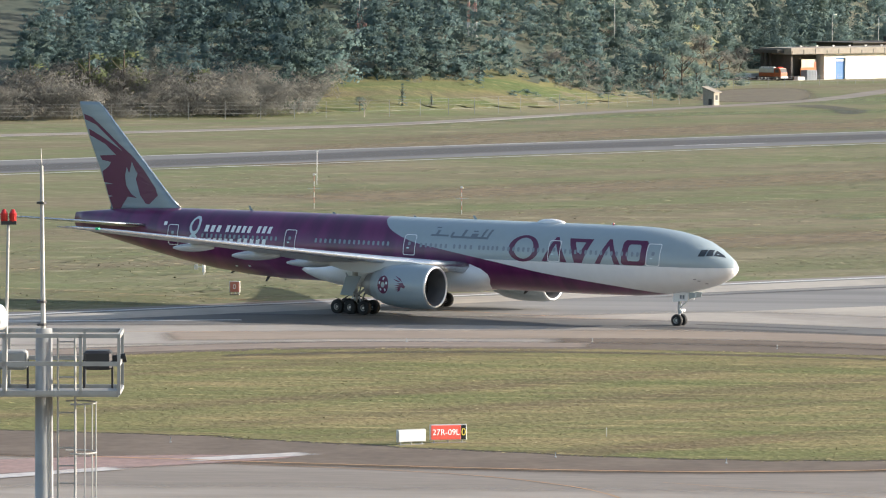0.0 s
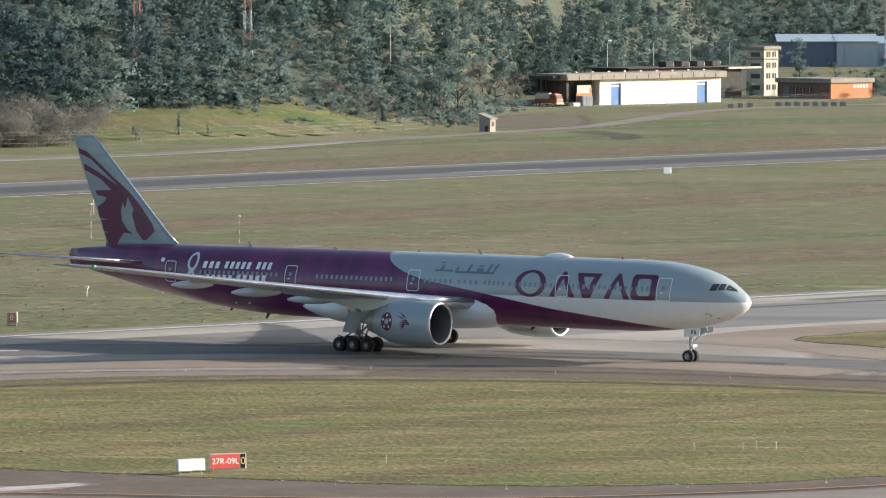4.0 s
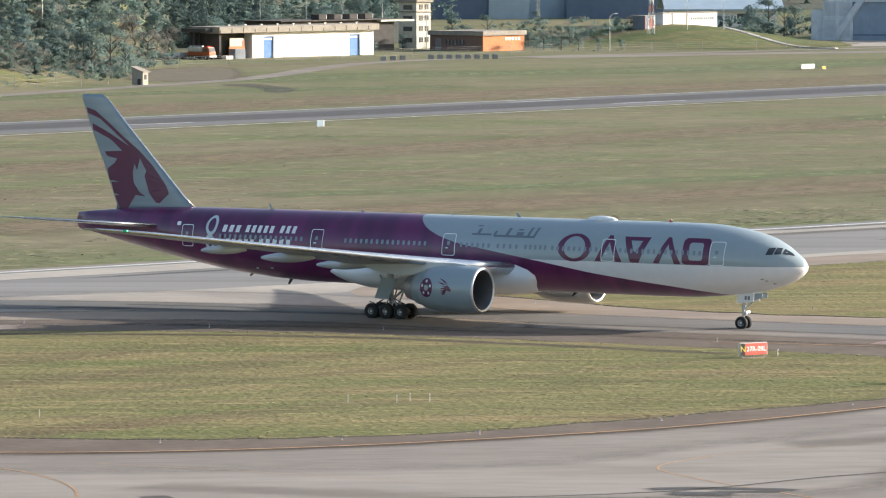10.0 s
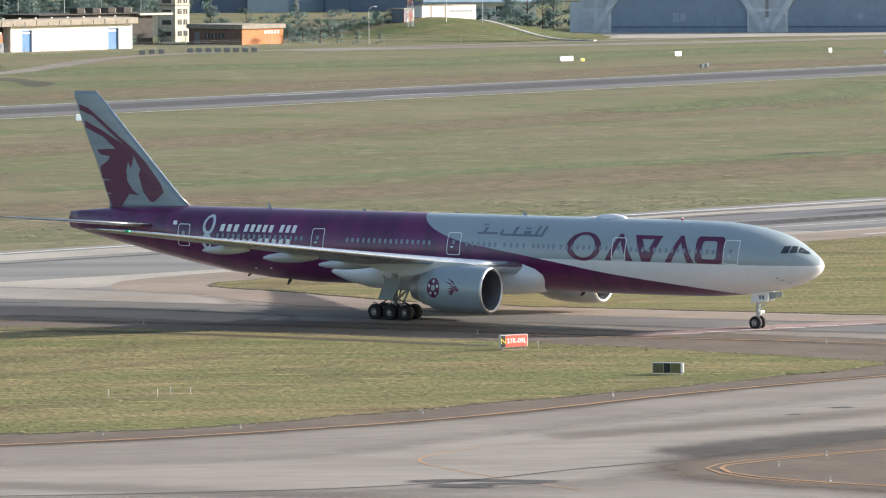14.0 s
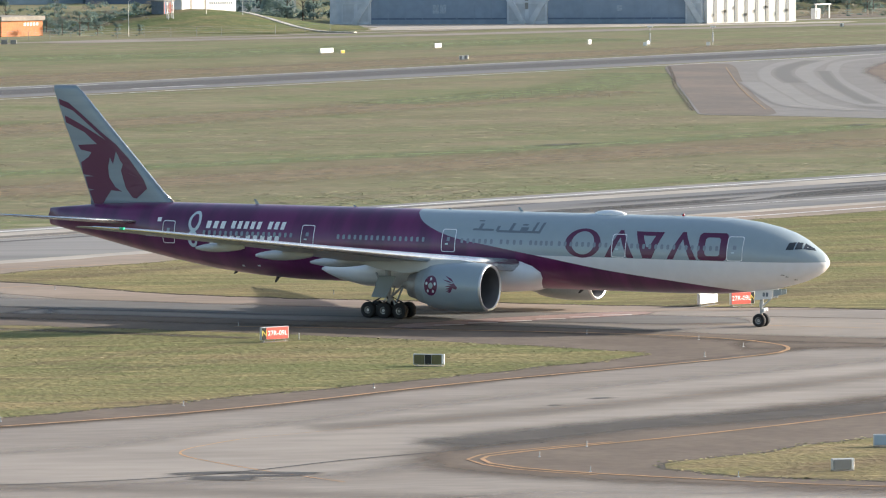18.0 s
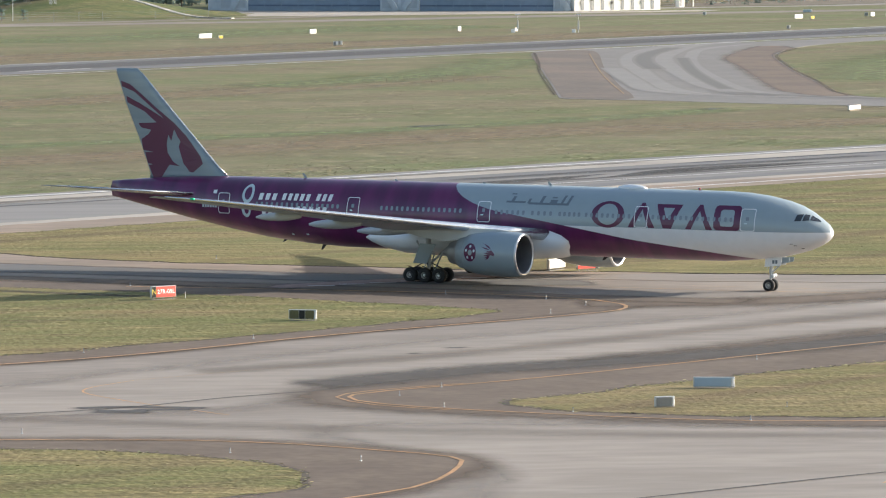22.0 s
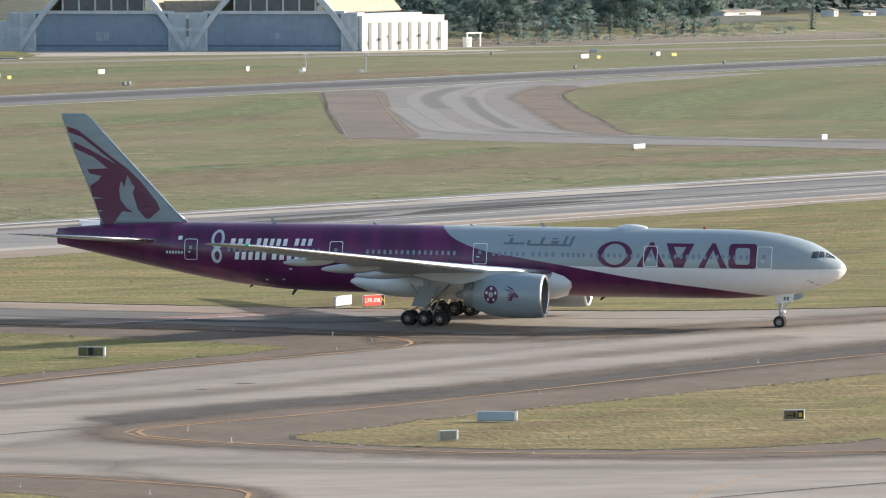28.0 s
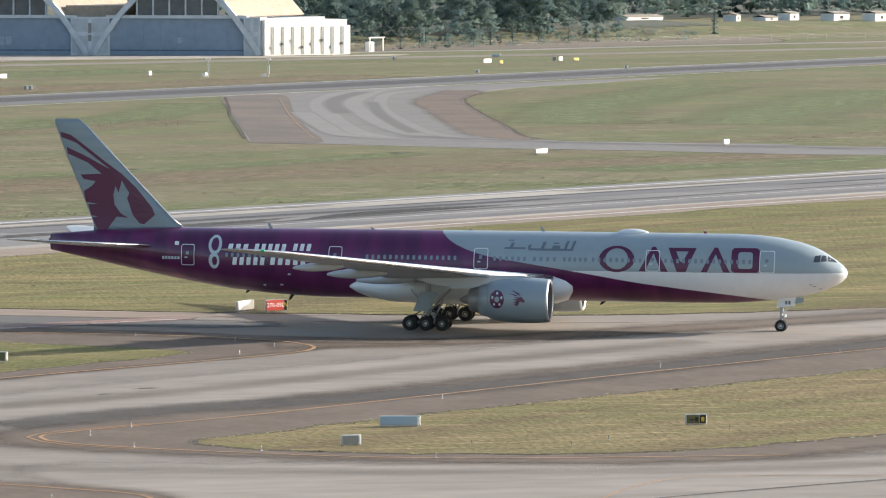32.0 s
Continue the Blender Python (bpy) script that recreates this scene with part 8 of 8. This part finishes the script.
for a_, b_ in zip(stair, stair[1:]):
    za, zb = rise(a_.x, a_.y), rise(b_.x, b_.y)
    n_ = Vector((-(b_ - a_).y, (b_ - a_).x)).normalized() * 0.8
    sw.add([(a_.x - n_.x, a_.y - n_.y, za - 0.3), (a_.x + n_.x, a_.y + n_.y, za - 0.3), (b_.x + n_.x, b_.y + n_.y, zb - 0.3), (b_.x - n_.x, b_.y - n_.y, zb - 0.3), (a_.x - n_.x, a_.y - n_.y, za + 0.35), (a_.x + n_.x, a_.y + n_.y, za + 0.35), (b_.x + n_.x, b_.y + n_.y, zb + 0.35), (b_.x - n_.x, b_.y - n_.y, zb + 0.35)], [(3, 2, 1, 0), (4, 5, 6, 7), (0, 1, 5, 4), (1, 2, 6, 5), (2, 3, 7, 6), (3, 0, 4, 7)])
tagged(sw.done("stair_wall", material("weathered_wall", (0.5, 0.47, 0.42), 0.9, vary=0.3, size=0.8, stain=(0.25, 0.24, 0.2), stain_size=2.5, stain_amount=0.8)), "low white wall running down the grassy bank", "wall")


# wire fences
def fence(points, h, gap, label):
    ob = thing("fence", Matrix(), label, "fence")
    ln = spline(points, gap)
    acc, last = [], None
    for p_ in ln:
        if last is None or (p_ - last).length >= gap:
            acc.append(p_)
            last = p_
    q = Build()
    for p_ in acc:
        Build().rod((p_.x, p_.y, rise(p_.x, p_.y) - 0.2), (p_.x, p_.y, rise(p_.x, p_.y) + h), 0.06, n=5).done("post", GALV, ob)
    for a_, b_ in zip(acc, acc[1:]):
        for z in (0.35, 0.6, 0.82, 1.0):
            q.rod((a_.x, a_.y, rise(a_.x, a_.y) + h * z), (b_.x, b_.y, rise(b_.x, b_.y) + h * z), 0.018, n=4)
    q.done("wire", GALV, ob, "fence wires")


fence([(-260, 905), (-195, 965), (-134, 1010), (-100, 1060), (-84, 1092)], 3.2, 7, "tall wire fence on concrete posts before the wood")
fence([(-98, 1180), (-85, 1196), (-62, 1243), (-42, 1278), (-20, 1305), (20, 1345), (60, 1372), (88, 1386)], 2.4, 7, "wire fence along the far road")
fence([(228, 1530), (290, 1580), (380, 1660), (520, 1770)], 2.2, 9, "wire fence before the eastern wood")
blk = None
for k in range(13):
    x, y = -26.5 + k * 2.25, 1279.5 + min(k, 4) * 4 + k * 0.15
    if k in (3, 4):
        continue
    if blk is None:
        blk = thing("concrete_block", at(x, y, 10), "grey concrete barrier block beside the road", "barrier", "concrete barrier blocks")
        Build().box(-0.7, -0.4, 0, 0.7, 0.4, 1.1, 0.06).done("body", GALV, blk)
    else:
        copy_thing(blk, at(x, y, 10))


# lattice masts on the hill
MAST_RED = material("weathered_mast_red", (0.36, 0.2, 0.18), 0.7, vary=0.2, size=1)


def lattice(x, y, h, w=2.4, plain=False):
    ob = thing("lattice_mast", at(x, y, 20, rise(x, y)), "red and white lattice mast above the trees", "mast", "lattice masts")
    for k in range(8):
        z0, z1 = h * k / 8, h * (k + 1) / 8
        coat = GALV if plain else MAST_RED if k % 2 else STEEL
        w0, w1 = w * (1 - 0.7 * k / 8) / 2, w * (1 - 0.7 * (k + 1) / 8) / 2
        cs = [(-1, -1), (1, -1), (1, 1), (-1, 1)]
        for i, (a_, b_) in enumerate(cs):
            c_, d_ = cs[(i + 1) % 4]
            Build().rod((a_ * w0, b_ * w0, z0), (a_ * w1, b_ * w1, z1), 0.06, n=5).done("leg", coat, ob)
            Build().rod((a_ * w0, b_ * w0, z0), (c_ * w1, d_ * w1, z1), 0.05, n=4).done("brace", coat, ob)
            Build().rod((c_ * w0, d_ * w0, z0), (a_ * w1, b_ * w1, z1), 0.05, n=4).done("brace", coat, ob)


lattice(-144.5, 1092, 34, 1.8)
lattice(-125, 1121, 34, 1.8)
lattice(13, 1640, 30, 1.0, True)
lattice(42, 1412, 16, 1.5)


def street_lamp(x, y, h=9):
    ob = thing("street_lamp", at(x, y, rng.uniform(0, 360), rise(x, y)), "tall grey street lamp with a curved arm", "street lamp", "street lamps")
    Build().rod((0, 0, -0.3), (0, 0, h), 0.1, 0.06, 8).done("pole", PALE_STEEL, ob)
    Build().rod((0, 0, h), (0.9, 0, h + 0.7), 0.05, n=6).rod((0.9, 0, h + 0.7), (1.9, 0, h + 0.75), 0.05, n=6).done("arm", PALE_STEEL, ob)
    Build().box(1.6, -0.15, h + 0.68, 2.5, 0.15, h + 0.82, 0.03).done("head", SIGN_WHITE, ob)


for x, y, h in ((-100, 1180, 14), (-62, 1395, 14), (-50, 1400, 14), (-40, 1395, 14), (-30, 1410, 14), (-17.5, 1372, 8), (30, 1365, 9), (52, 1420, 11), (62, 1425, 12)):
    street_lamp(x, y, h)


# fire engines and cars by the station
def vehicle(x, y, deg, L, W, Hh, mat_, name, lab, cat):
    ob = thing(name, at(x, y, deg), lab, cat, "station vehicles")
    Build().loft([[(-L / 2, s * W / 2, z) for s, z in ((-1, 0.5), (1, 0.5), (1, Hh * 0.9), (0.9, Hh), (-0.9, Hh), (-1, Hh * 0.9))], [(L * 0.22, s * W / 2, z) for s, z in ((-1, 0.5), (1, 0.5), (1, Hh * 0.9), (0.9, Hh), (-0.9, Hh), (-1, Hh * 0.9))], [(L * 0.42, s * W / 2, z) for s, z in ((-1, 0.5), (1, 0.5), (1, Hh * 0.55), (0.9, Hh * 0.6), (-0.9, Hh * 0.6), (-1, Hh * 0.55))], [(L / 2, s * W / 2, z) for s, z in ((-1, 0.55), (1, 0.55), (1, Hh * 0.45), (0.9, Hh * 0.5), (-0.9, Hh * 0.5), (-1, Hh * 0.45))]]).done("body", mat_, ob)
    Build().loft([[(L * 0.225, s * W / 2 * 0.85, z) for s, z in ((-1, Hh * 0.62), (1, Hh * 0.62), (1, Hh * 0.92), (-1, Hh * 0.92))], [(L * 0.40, s * W / 2 * 0.85, z) for s, z in ((-1, Hh * 0.6), (1, Hh * 0.6), (1, Hh * 0.66), (-1, Hh * 0.66))]]).done("windscreen", DARK_GLASS2, ob)
    for dx in (-0.3, 0.3):
        for s in (-1, 1):
            Build().rod((dx * L, s * W / 2 * 0.75, 0.42), (dx * L, s * W / 2 * 1.02, 0.42), 0.42, n=14).done("wheel", RUBBER, ob)


fe = thing("fire_engine", at(-71.4, 1293.4, -38), "orange and white fire engine parked beside the station", "truck", "station vehicles")
Build().box(-3.6, -1.2, 0.55, 3.5, 1.2, 1.0, 0.05).done("chassis", DARK_METAL, fe)
Build().box(-3.6, -1.25, 1.0, 1.3, 1.25, 1.9, 0.05).done("lower_body", TRUCK_RED, fe, "orange lower body")
# white bodywork given a grey tone that stands for its shade
up_ = Build().box(-3.55, -1.22, 1.905, 1.2, 1.22, 3.1, 0.08).done("upper_body", PIER_SHADE, fe, "white upper body, dimmed to a shaded grey")
for k in range(3):
    Build().box(-3.3 + k * 1.5, -1.26, 2.05, -2.0 + k * 1.5, -1.22, 2.95).done("shutter", PALE_STEEL, up_, "grey roller shutter")
cb_ = Build().loft([[(1.35, s_ * 1.2, z_) for s_, z_ in ((-1, 0.9), (1, 0.9), (1, 3.0), (0.92, 3.15), (-0.92, 3.15), (-1, 3.0))], [(3.1, s_ * 1.2, z_) for s_, z_ in ((-1, 0.9), (1, 0.9), (1, 2.9), (0.92, 3.05), (-0.92, 3.05), (-1, 2.9))], [(3.6, s_ * 1.2, z_) for s_, z_ in ((-1, 0.9), (1, 0.9), (1, 1.75), (0.95, 1.85), (-0.95, 1.85), (-1, 1.75))]]).done("cab", TRUCK_RED, fe, "orange cab")
Build().loft([[(3.16, s_ * 1.05, 2.82) for s_ in (-1, 1)] + [(3.24, s_ * 1.05, 2.86) for s_ in (1, -1)], [(3.55, s_ * 1.05, 1.95) for s_ in (-1, 1)] + [(3.63, s_ * 1.05, 1.99) for s_ in (1, -1)]]).done("windscreen", DARK_GLASS2, cb_)
Build().box(1.7, -1.24, 1.95, 2.9, -1.2, 2.75).done("side_window", DARK_GLASS2, cb_)
Build().box(3.55, -1.25, 0.6, 3.85, 1.25, 1.0, 0.06).done("bumper", SIGN_WHITE, fe, "white bumper")
Build().box(2.1, -0.9, 3.1, 2.5, 0.9, 3.35, 0.06).done("light_bar", RED_LENS, fe, "red roof light bar")
ld_ = Build().rod((-3.3, -0.7, 3.35), (1.0, -0.7, 3.35), 0.05, n=6).rod((-3.3, -0.2, 3.35), (1.0, -0.2, 3.35), 0.05, n=6).box(-3.2, -0.75, 3.1, -3.1, -0.15, 3.3).box(0.8, -0.75, 3.1, 0.9, -0.15, 3.3)
for k in range(11):
    ld_.rod((-3.1 + k * 0.4, -0.7, 3.35), (-3.1 + k * 0.4, -0.2, 3.35), 0.03, n=5)
ld_.done("ladder", PALE_STEEL, fe, "pale roof ladder")
for x in (-2.5, -1.3, 2.4):
    for s_ in (-1, 1):
        wh_ = Build().rod((x, s_ * 0.85, 0.52), (x, s_ * 1.22, 0.52), 0.52, n=18).done("wheel", RUBBER, fe)
        Build().rod((x, s_ * 1.2, 0.52), (x, s_ * 1.25, 0.52), 0.26, n=12).done("hub", PALE_STEEL, wh_)
vehicle(-79.3, 1297, 215, 4.4, 1.8, 1.6, SIGN_WHITE, "car", "white parked car beside the station", "car")
vehicle(-77.4, 1300, 215, 4.4, 1.8, 1.5, PALE_STEEL, "car", "silver parked car beside the station", "car")
for x, y, w_, tall in ((349, 1888, 6.5, 7.5), (355, 1886, 5.5, 5.0), (382, 1858, 23, 1.4), (421, 1846, 2.8, 2.3), (447, 1869, 6, 2.6), (461, 1857, 10.5, 2.7), (477, 1857, 9, 3.0), (436, 1862, 8, 1.2), (505, 1885, 10.5, 3.0)):
    hs_ = thing("white_house", at(x, y, 42, rise(x, y)), "small white house beyond the trees", "house", "far houses")
    Build().box(0, 0, -0.5, w_, 6, tall).done("wall", PLASTER, hs_)
    Build().loft([[(-0.3, -0.4, tall), (-0.3, 3, tall + 0.7), (-0.3, 6.4, tall), (-0.3, 6.4, tall + 0.15), (-0.3, 3, tall + 0.9), (-0.3, -0.4, tall + 0.15)], [(w_ + 0.3, -0.4, tall), (w_ + 0.3, 3, tall + 0.7), (w_ + 0.3, 6.4, tall), (w_ + 0.3, 6.4, tall + 0.15), (w_ + 0.3, 3, tall + 0.9), (w_ + 0.3, -0.4, tall + 0.15)]]).done("roof", BARE_CONCRETE, hs_)
    Build().box(w_ * 0.4, -0.06, tall * 0.3, w_ * 0.6, 0.02, tall * 0.7).done("window", DARK_GLASS2, hs_)
vehicle(66, 1600, 190, 4.4, 1.8, 1.6, PALE_STEEL, "car", "silver car parked below the hangars", "car")


# floodlight mast close by
MAST_STEEL = material("weathered_steel", (0.36, 0.36, 0.35), 0.55, 0.25, vary=0.15, size=0.5)
fm = thing("floodlight_mast", at(-16.5, 146.0, 8), "tall grey steel floodlight mast with a railed work platform", "mast")
Z0 = 24.75
Build().rod((0, 0, 0), (0, 0, Z0 + 1.25), 0.30, 0.165, 24).done("pole", MAST_STEEL, fm, "grey tapered steel pole", True)
Build().box(-1.55, -0.55, Z0 - 0.05, 1.5, 0.9, Z0, 0.01).done("deck", MAST_STEEL, fm, "grating deck")
for z in (Z0 + 0.03, Z0 + 0.6, Z0 + 1.15):
    for y in (-0.55, 0.9):
        Build().box(-1.55, y - 0.03, z - 0.042, 1.5, y + 0.03, z + 0.042).done("rail", MAST_STEEL, fm)
    for x in (-1.55, 1.5):
        Build().box(x - 0.03, -0.55, z - 0.042, x + 0.03, 0.9, z + 0.042).done("rail", MAST_STEEL, fm)
for x in (-1.55, -0.75, 0.75, 1.5):
    for y in (-0.55, 0.9):
        Build().box(x - 0.03, y - 0.03, Z0, x + 0.03, y + 0.03, Z0 + 1.18).done("rail_post", MAST_STEEL, fm)
for x, s in ((-0.62, 1), (1.05, -1)):
    fl = Build().box(x - 0.28, 0.1, Z0 + 0.42, x + 0.28, 0.55, Z0 + 0.8, 0.05).done("floodlight", DARK_METAL if x > 0 else MAST_STEEL, fm, "boxy floodlight")
    Build().box(x - 0.3, 0.25, Z0 + 0.05, x - 0.26, 0.4, Z0 + 0.62).done("bracket", DARK_METAL, fl)
    Build().box(x + 0.26, 0.25, Z0 + 0.05, x + 0.3, 0.4, Z0 + 0.62).done("bracket", DARK_METAL, fl)
    Build().rod((x - 0.28 * s - 0.05, 0.3, Z0 + 0.6), (x - 0.55 * s, 0.3, Z0 + 0.66), 0.09).done("ballast", BLACK, fl)
Build().rod((-0.02, 0.1, Z0 + 1.2), (-0.05, 0.1, Z0 + 4.45), 0.05, 0.035).rod((-0.05, 0.1, Z0 + 4.45), (-0.06, 0.1, Z0 + 4.8), 0.012, 0.006, 6).done("lightning_rod", MAST_STEEL, fm, "slim lightning rod")
for k in range(4):
    Build().rod((-0.05, 0.1, Z0 + 4.45), (-0.05 + 0.16 * math.cos(k * 1.57), 0.1 + 0.16 * math.sin(k * 1.57), Z0 + 4.56), 0.008, n=5).done("spike", MAST_STEEL, fm)
for z in (1.3, 1.75, 3.7):
    Build().rod((-0.05, 0.1, Z0 + z), (-0.05, 0.1, Z0 + z + 0.05), 0.1).done("collar", DARK_METAL, fm)
Build().rod((-0.72, -0.55, Z0), (-0.66, -0.55, Z0 + 3.35), 0.03).done("lamp_pole", MAST_STEEL, fm)
for dx in (-0.08, 0.09):
    Build().rod((-0.66 + dx, -0.55, Z0 + 3.4), (-0.66 + dx, -0.55, Z0 + 3.55), 0.07, 0.075).rod((-0.66 + dx, -0.55, Z0 + 3.55), (-0.66 + dx, -0.55, Z0 + 3.63), 0.075, 0.03).done("obstruction_light", RED_LENS, fm, "red obstruction lamp")
Build().box(-0.8, -0.6, Z0 + 3.33, -0.5, -0.5, Z0 + 3.4).done("lamp_bracket", DARK_METAL, fm)
Build().rod((-0.95, -0.6, Z0 + 1.5), (-0.82, -0.5, Z0 + 1.52), 0.26, 0.26, 24).done("dish", SIGN_WHITE, fm, "round white antenna dish")
lad = Build()
for x in (0.28, 0.62):
    lad.rod((x, -0.1, Z0 - 14), (x, -0.1, Z0 + 1.15), 0.025, n=6)
for k in range(44):
    lad.rod((0.28, -0.1, Z0 + 1.0 - k * 0.35), (0.62, -0.1, Z0 + 1.0 - k * 0.35), 0.016, n=6)
lad.done("ladder", MAST_STEEL, fm, "steel rung ladder")
cage = Build()
for k in range(12):
    z = Z0 - 0.2 - k * 0.98
    for j in range(10):
        a0, a1 = radians(-20 + j * 22), radians(-20 + (j + 1) * 22)
        cage.rod((0.62 + 0.42 * math.cos(a0 - 1.4), -0.1 + 0.42 * math.sin(a0 - 1.4), z), (0.62 + 0.42 * math.cos(a1 - 1.4), -0.1 + 0.42 * math.sin(a1 - 1.4), z), 0.018, n=5)
for aa in (-60, -10, 40):
    cage.rod((0.62 + 0.42 * math.cos(radians(aa)), -0.1 + 0.42 * math.sin(radians(aa)), Z0 - 13), (0.62 + 0.42 * math.cos(radians(aa)), -0.1 + 0.42 * math.sin(radians(aa)), Z0 - 0.2), 0.016, n=5)
cage.done("ladder_cage", MAST_STEEL, fm, "hooped ladder cage")


# ---- what moves ----
TAXI = [
    (0.0, -25.87, 489.59, -26.81), (0.5, -23.46, 488.44, -27.07), (1.0, -21, 487.28, -27.32), (1.5, -18.45, 486.07, -27.61), (2.0, -15.92, 484.83, -27.91),
    (2.5, -13.34, 483.56, -28.23), (3.0, -10.68, 482.27, -28.57), (3.5, -7.94, 480.97, -28.89), (5.5, 3.13, 475.59, -29.73), (6.0, 6.03, 474.19, -29.78),
    (6.5, 8.91, 472.81, -29.82), (7.0, 11.81, 471.43, -29.85), (7.5, 14.64, 470.08, -29.91), (8.0, 17.43, 468.77, -30.02), (8.5, 20.2, 467.5, -30.15),
    (9.0, 22.9, 466.27, -30.28), (9.5, 25.6, 465.04, -30.42), (10.0, 28.21, 463.82, -30.56), (10.5, 30.82, 462.58, -30.71), (11.0, 33.34, 461.33, -30.87),
    (11.5, 35.87, 460.1, -31.08), (12.0, 38.39, 458.87, -31.33), (12.5, 40.85, 457.64, -31.57), (13.0, 43.3, 456.4, -31.78), (13.5, 45.75, 455.14, -31.97),
    (15.5, 55.65, 450.31, -32.59), (16.0, 58.01, 449.17, -32.7), (16.5, 60.3, 448.05, -32.82), (17.0, 62.53, 446.95, -32.94), (17.5, 64.65, 445.89, -33.04),
    (18.0, 66.74, 444.88, -33.12), (18.5, 68.79, 443.92, -33.15), (19.0, 70.76, 443.04, -33.13), (19.5, 72.7, 442.24, -33.07), (20.0, 74.53, 441.55, -32.97),
    (20.5, 76.34, 441.02, -32.93), (21.0, 78.04, 440.68, -33), (21.5, 79.51, 440.58, -33.3), (22.0, 80.9, 440.53, -33.42), (22.5, 82.6, 440.35, -33.15),
    (23.0, 84.28, 440.13, -32.6), (23.5, 85.97, 439.89, -31.83), (24.0, 87.67, 439.65, -30.92), (24.5, 89.31, 439.41, -29.86), (25.0, 91.01, 439.2, -28.79),
    (25.5, 92.75, 439.02, -27.7), (26.0, 94.56, 438.88, -26.6), (26.5, 96.31, 438.76, -25.46), (28.5, 102.73, 438.54, -20.78), (29.0, 103.97, 438.43, -20.22),
    (29.5, 105.09, 438.33, -19.8), (30.0, 106.18, 438.26, -19.55), (30.5, 107.18, 438.25, -19.5), (31.0, 108.2, 438.25, -19.56), (31.5, 109.23, 438.25, -19.7),
    (32.0, 110.24, 438.25, -19.86),
]


def motions():
    """The airliner rolls along the taxiway and turns; its wheels roll with it."""
    walk(plane, [(t, pose(x, y, 0, 0, 0, r)) for t, x, y, r in TAXI])
    ts = [k * 0.125 for k in range(257)]
    xs, ys, rs = ([float(np.interp(t, [a[0] for a in TAXI], [a[k] for a in TAXI])) for t in ts] for k in (1, 2, 3))
    for wh, x, y, r in WHEELS:
        way, rows, last = 0.0, [], None
        for t, px, py, ang in zip(ts, xs, ys, rs):
            c, s = math.cos(radians(ang)), math.sin(radians(ang))
            at = Vector((px + x * c - y * s, py + x * s + y * c))
            if last is not None:
                way += max(0.0, (at - last).dot(Vector((c, s))))
            last = at
            rows.append((t, Matrix.Translation((x, y, r)) @ Matrix.Rotation(way / r, 4, "Y")))
        walk(wh, rows)


motions()
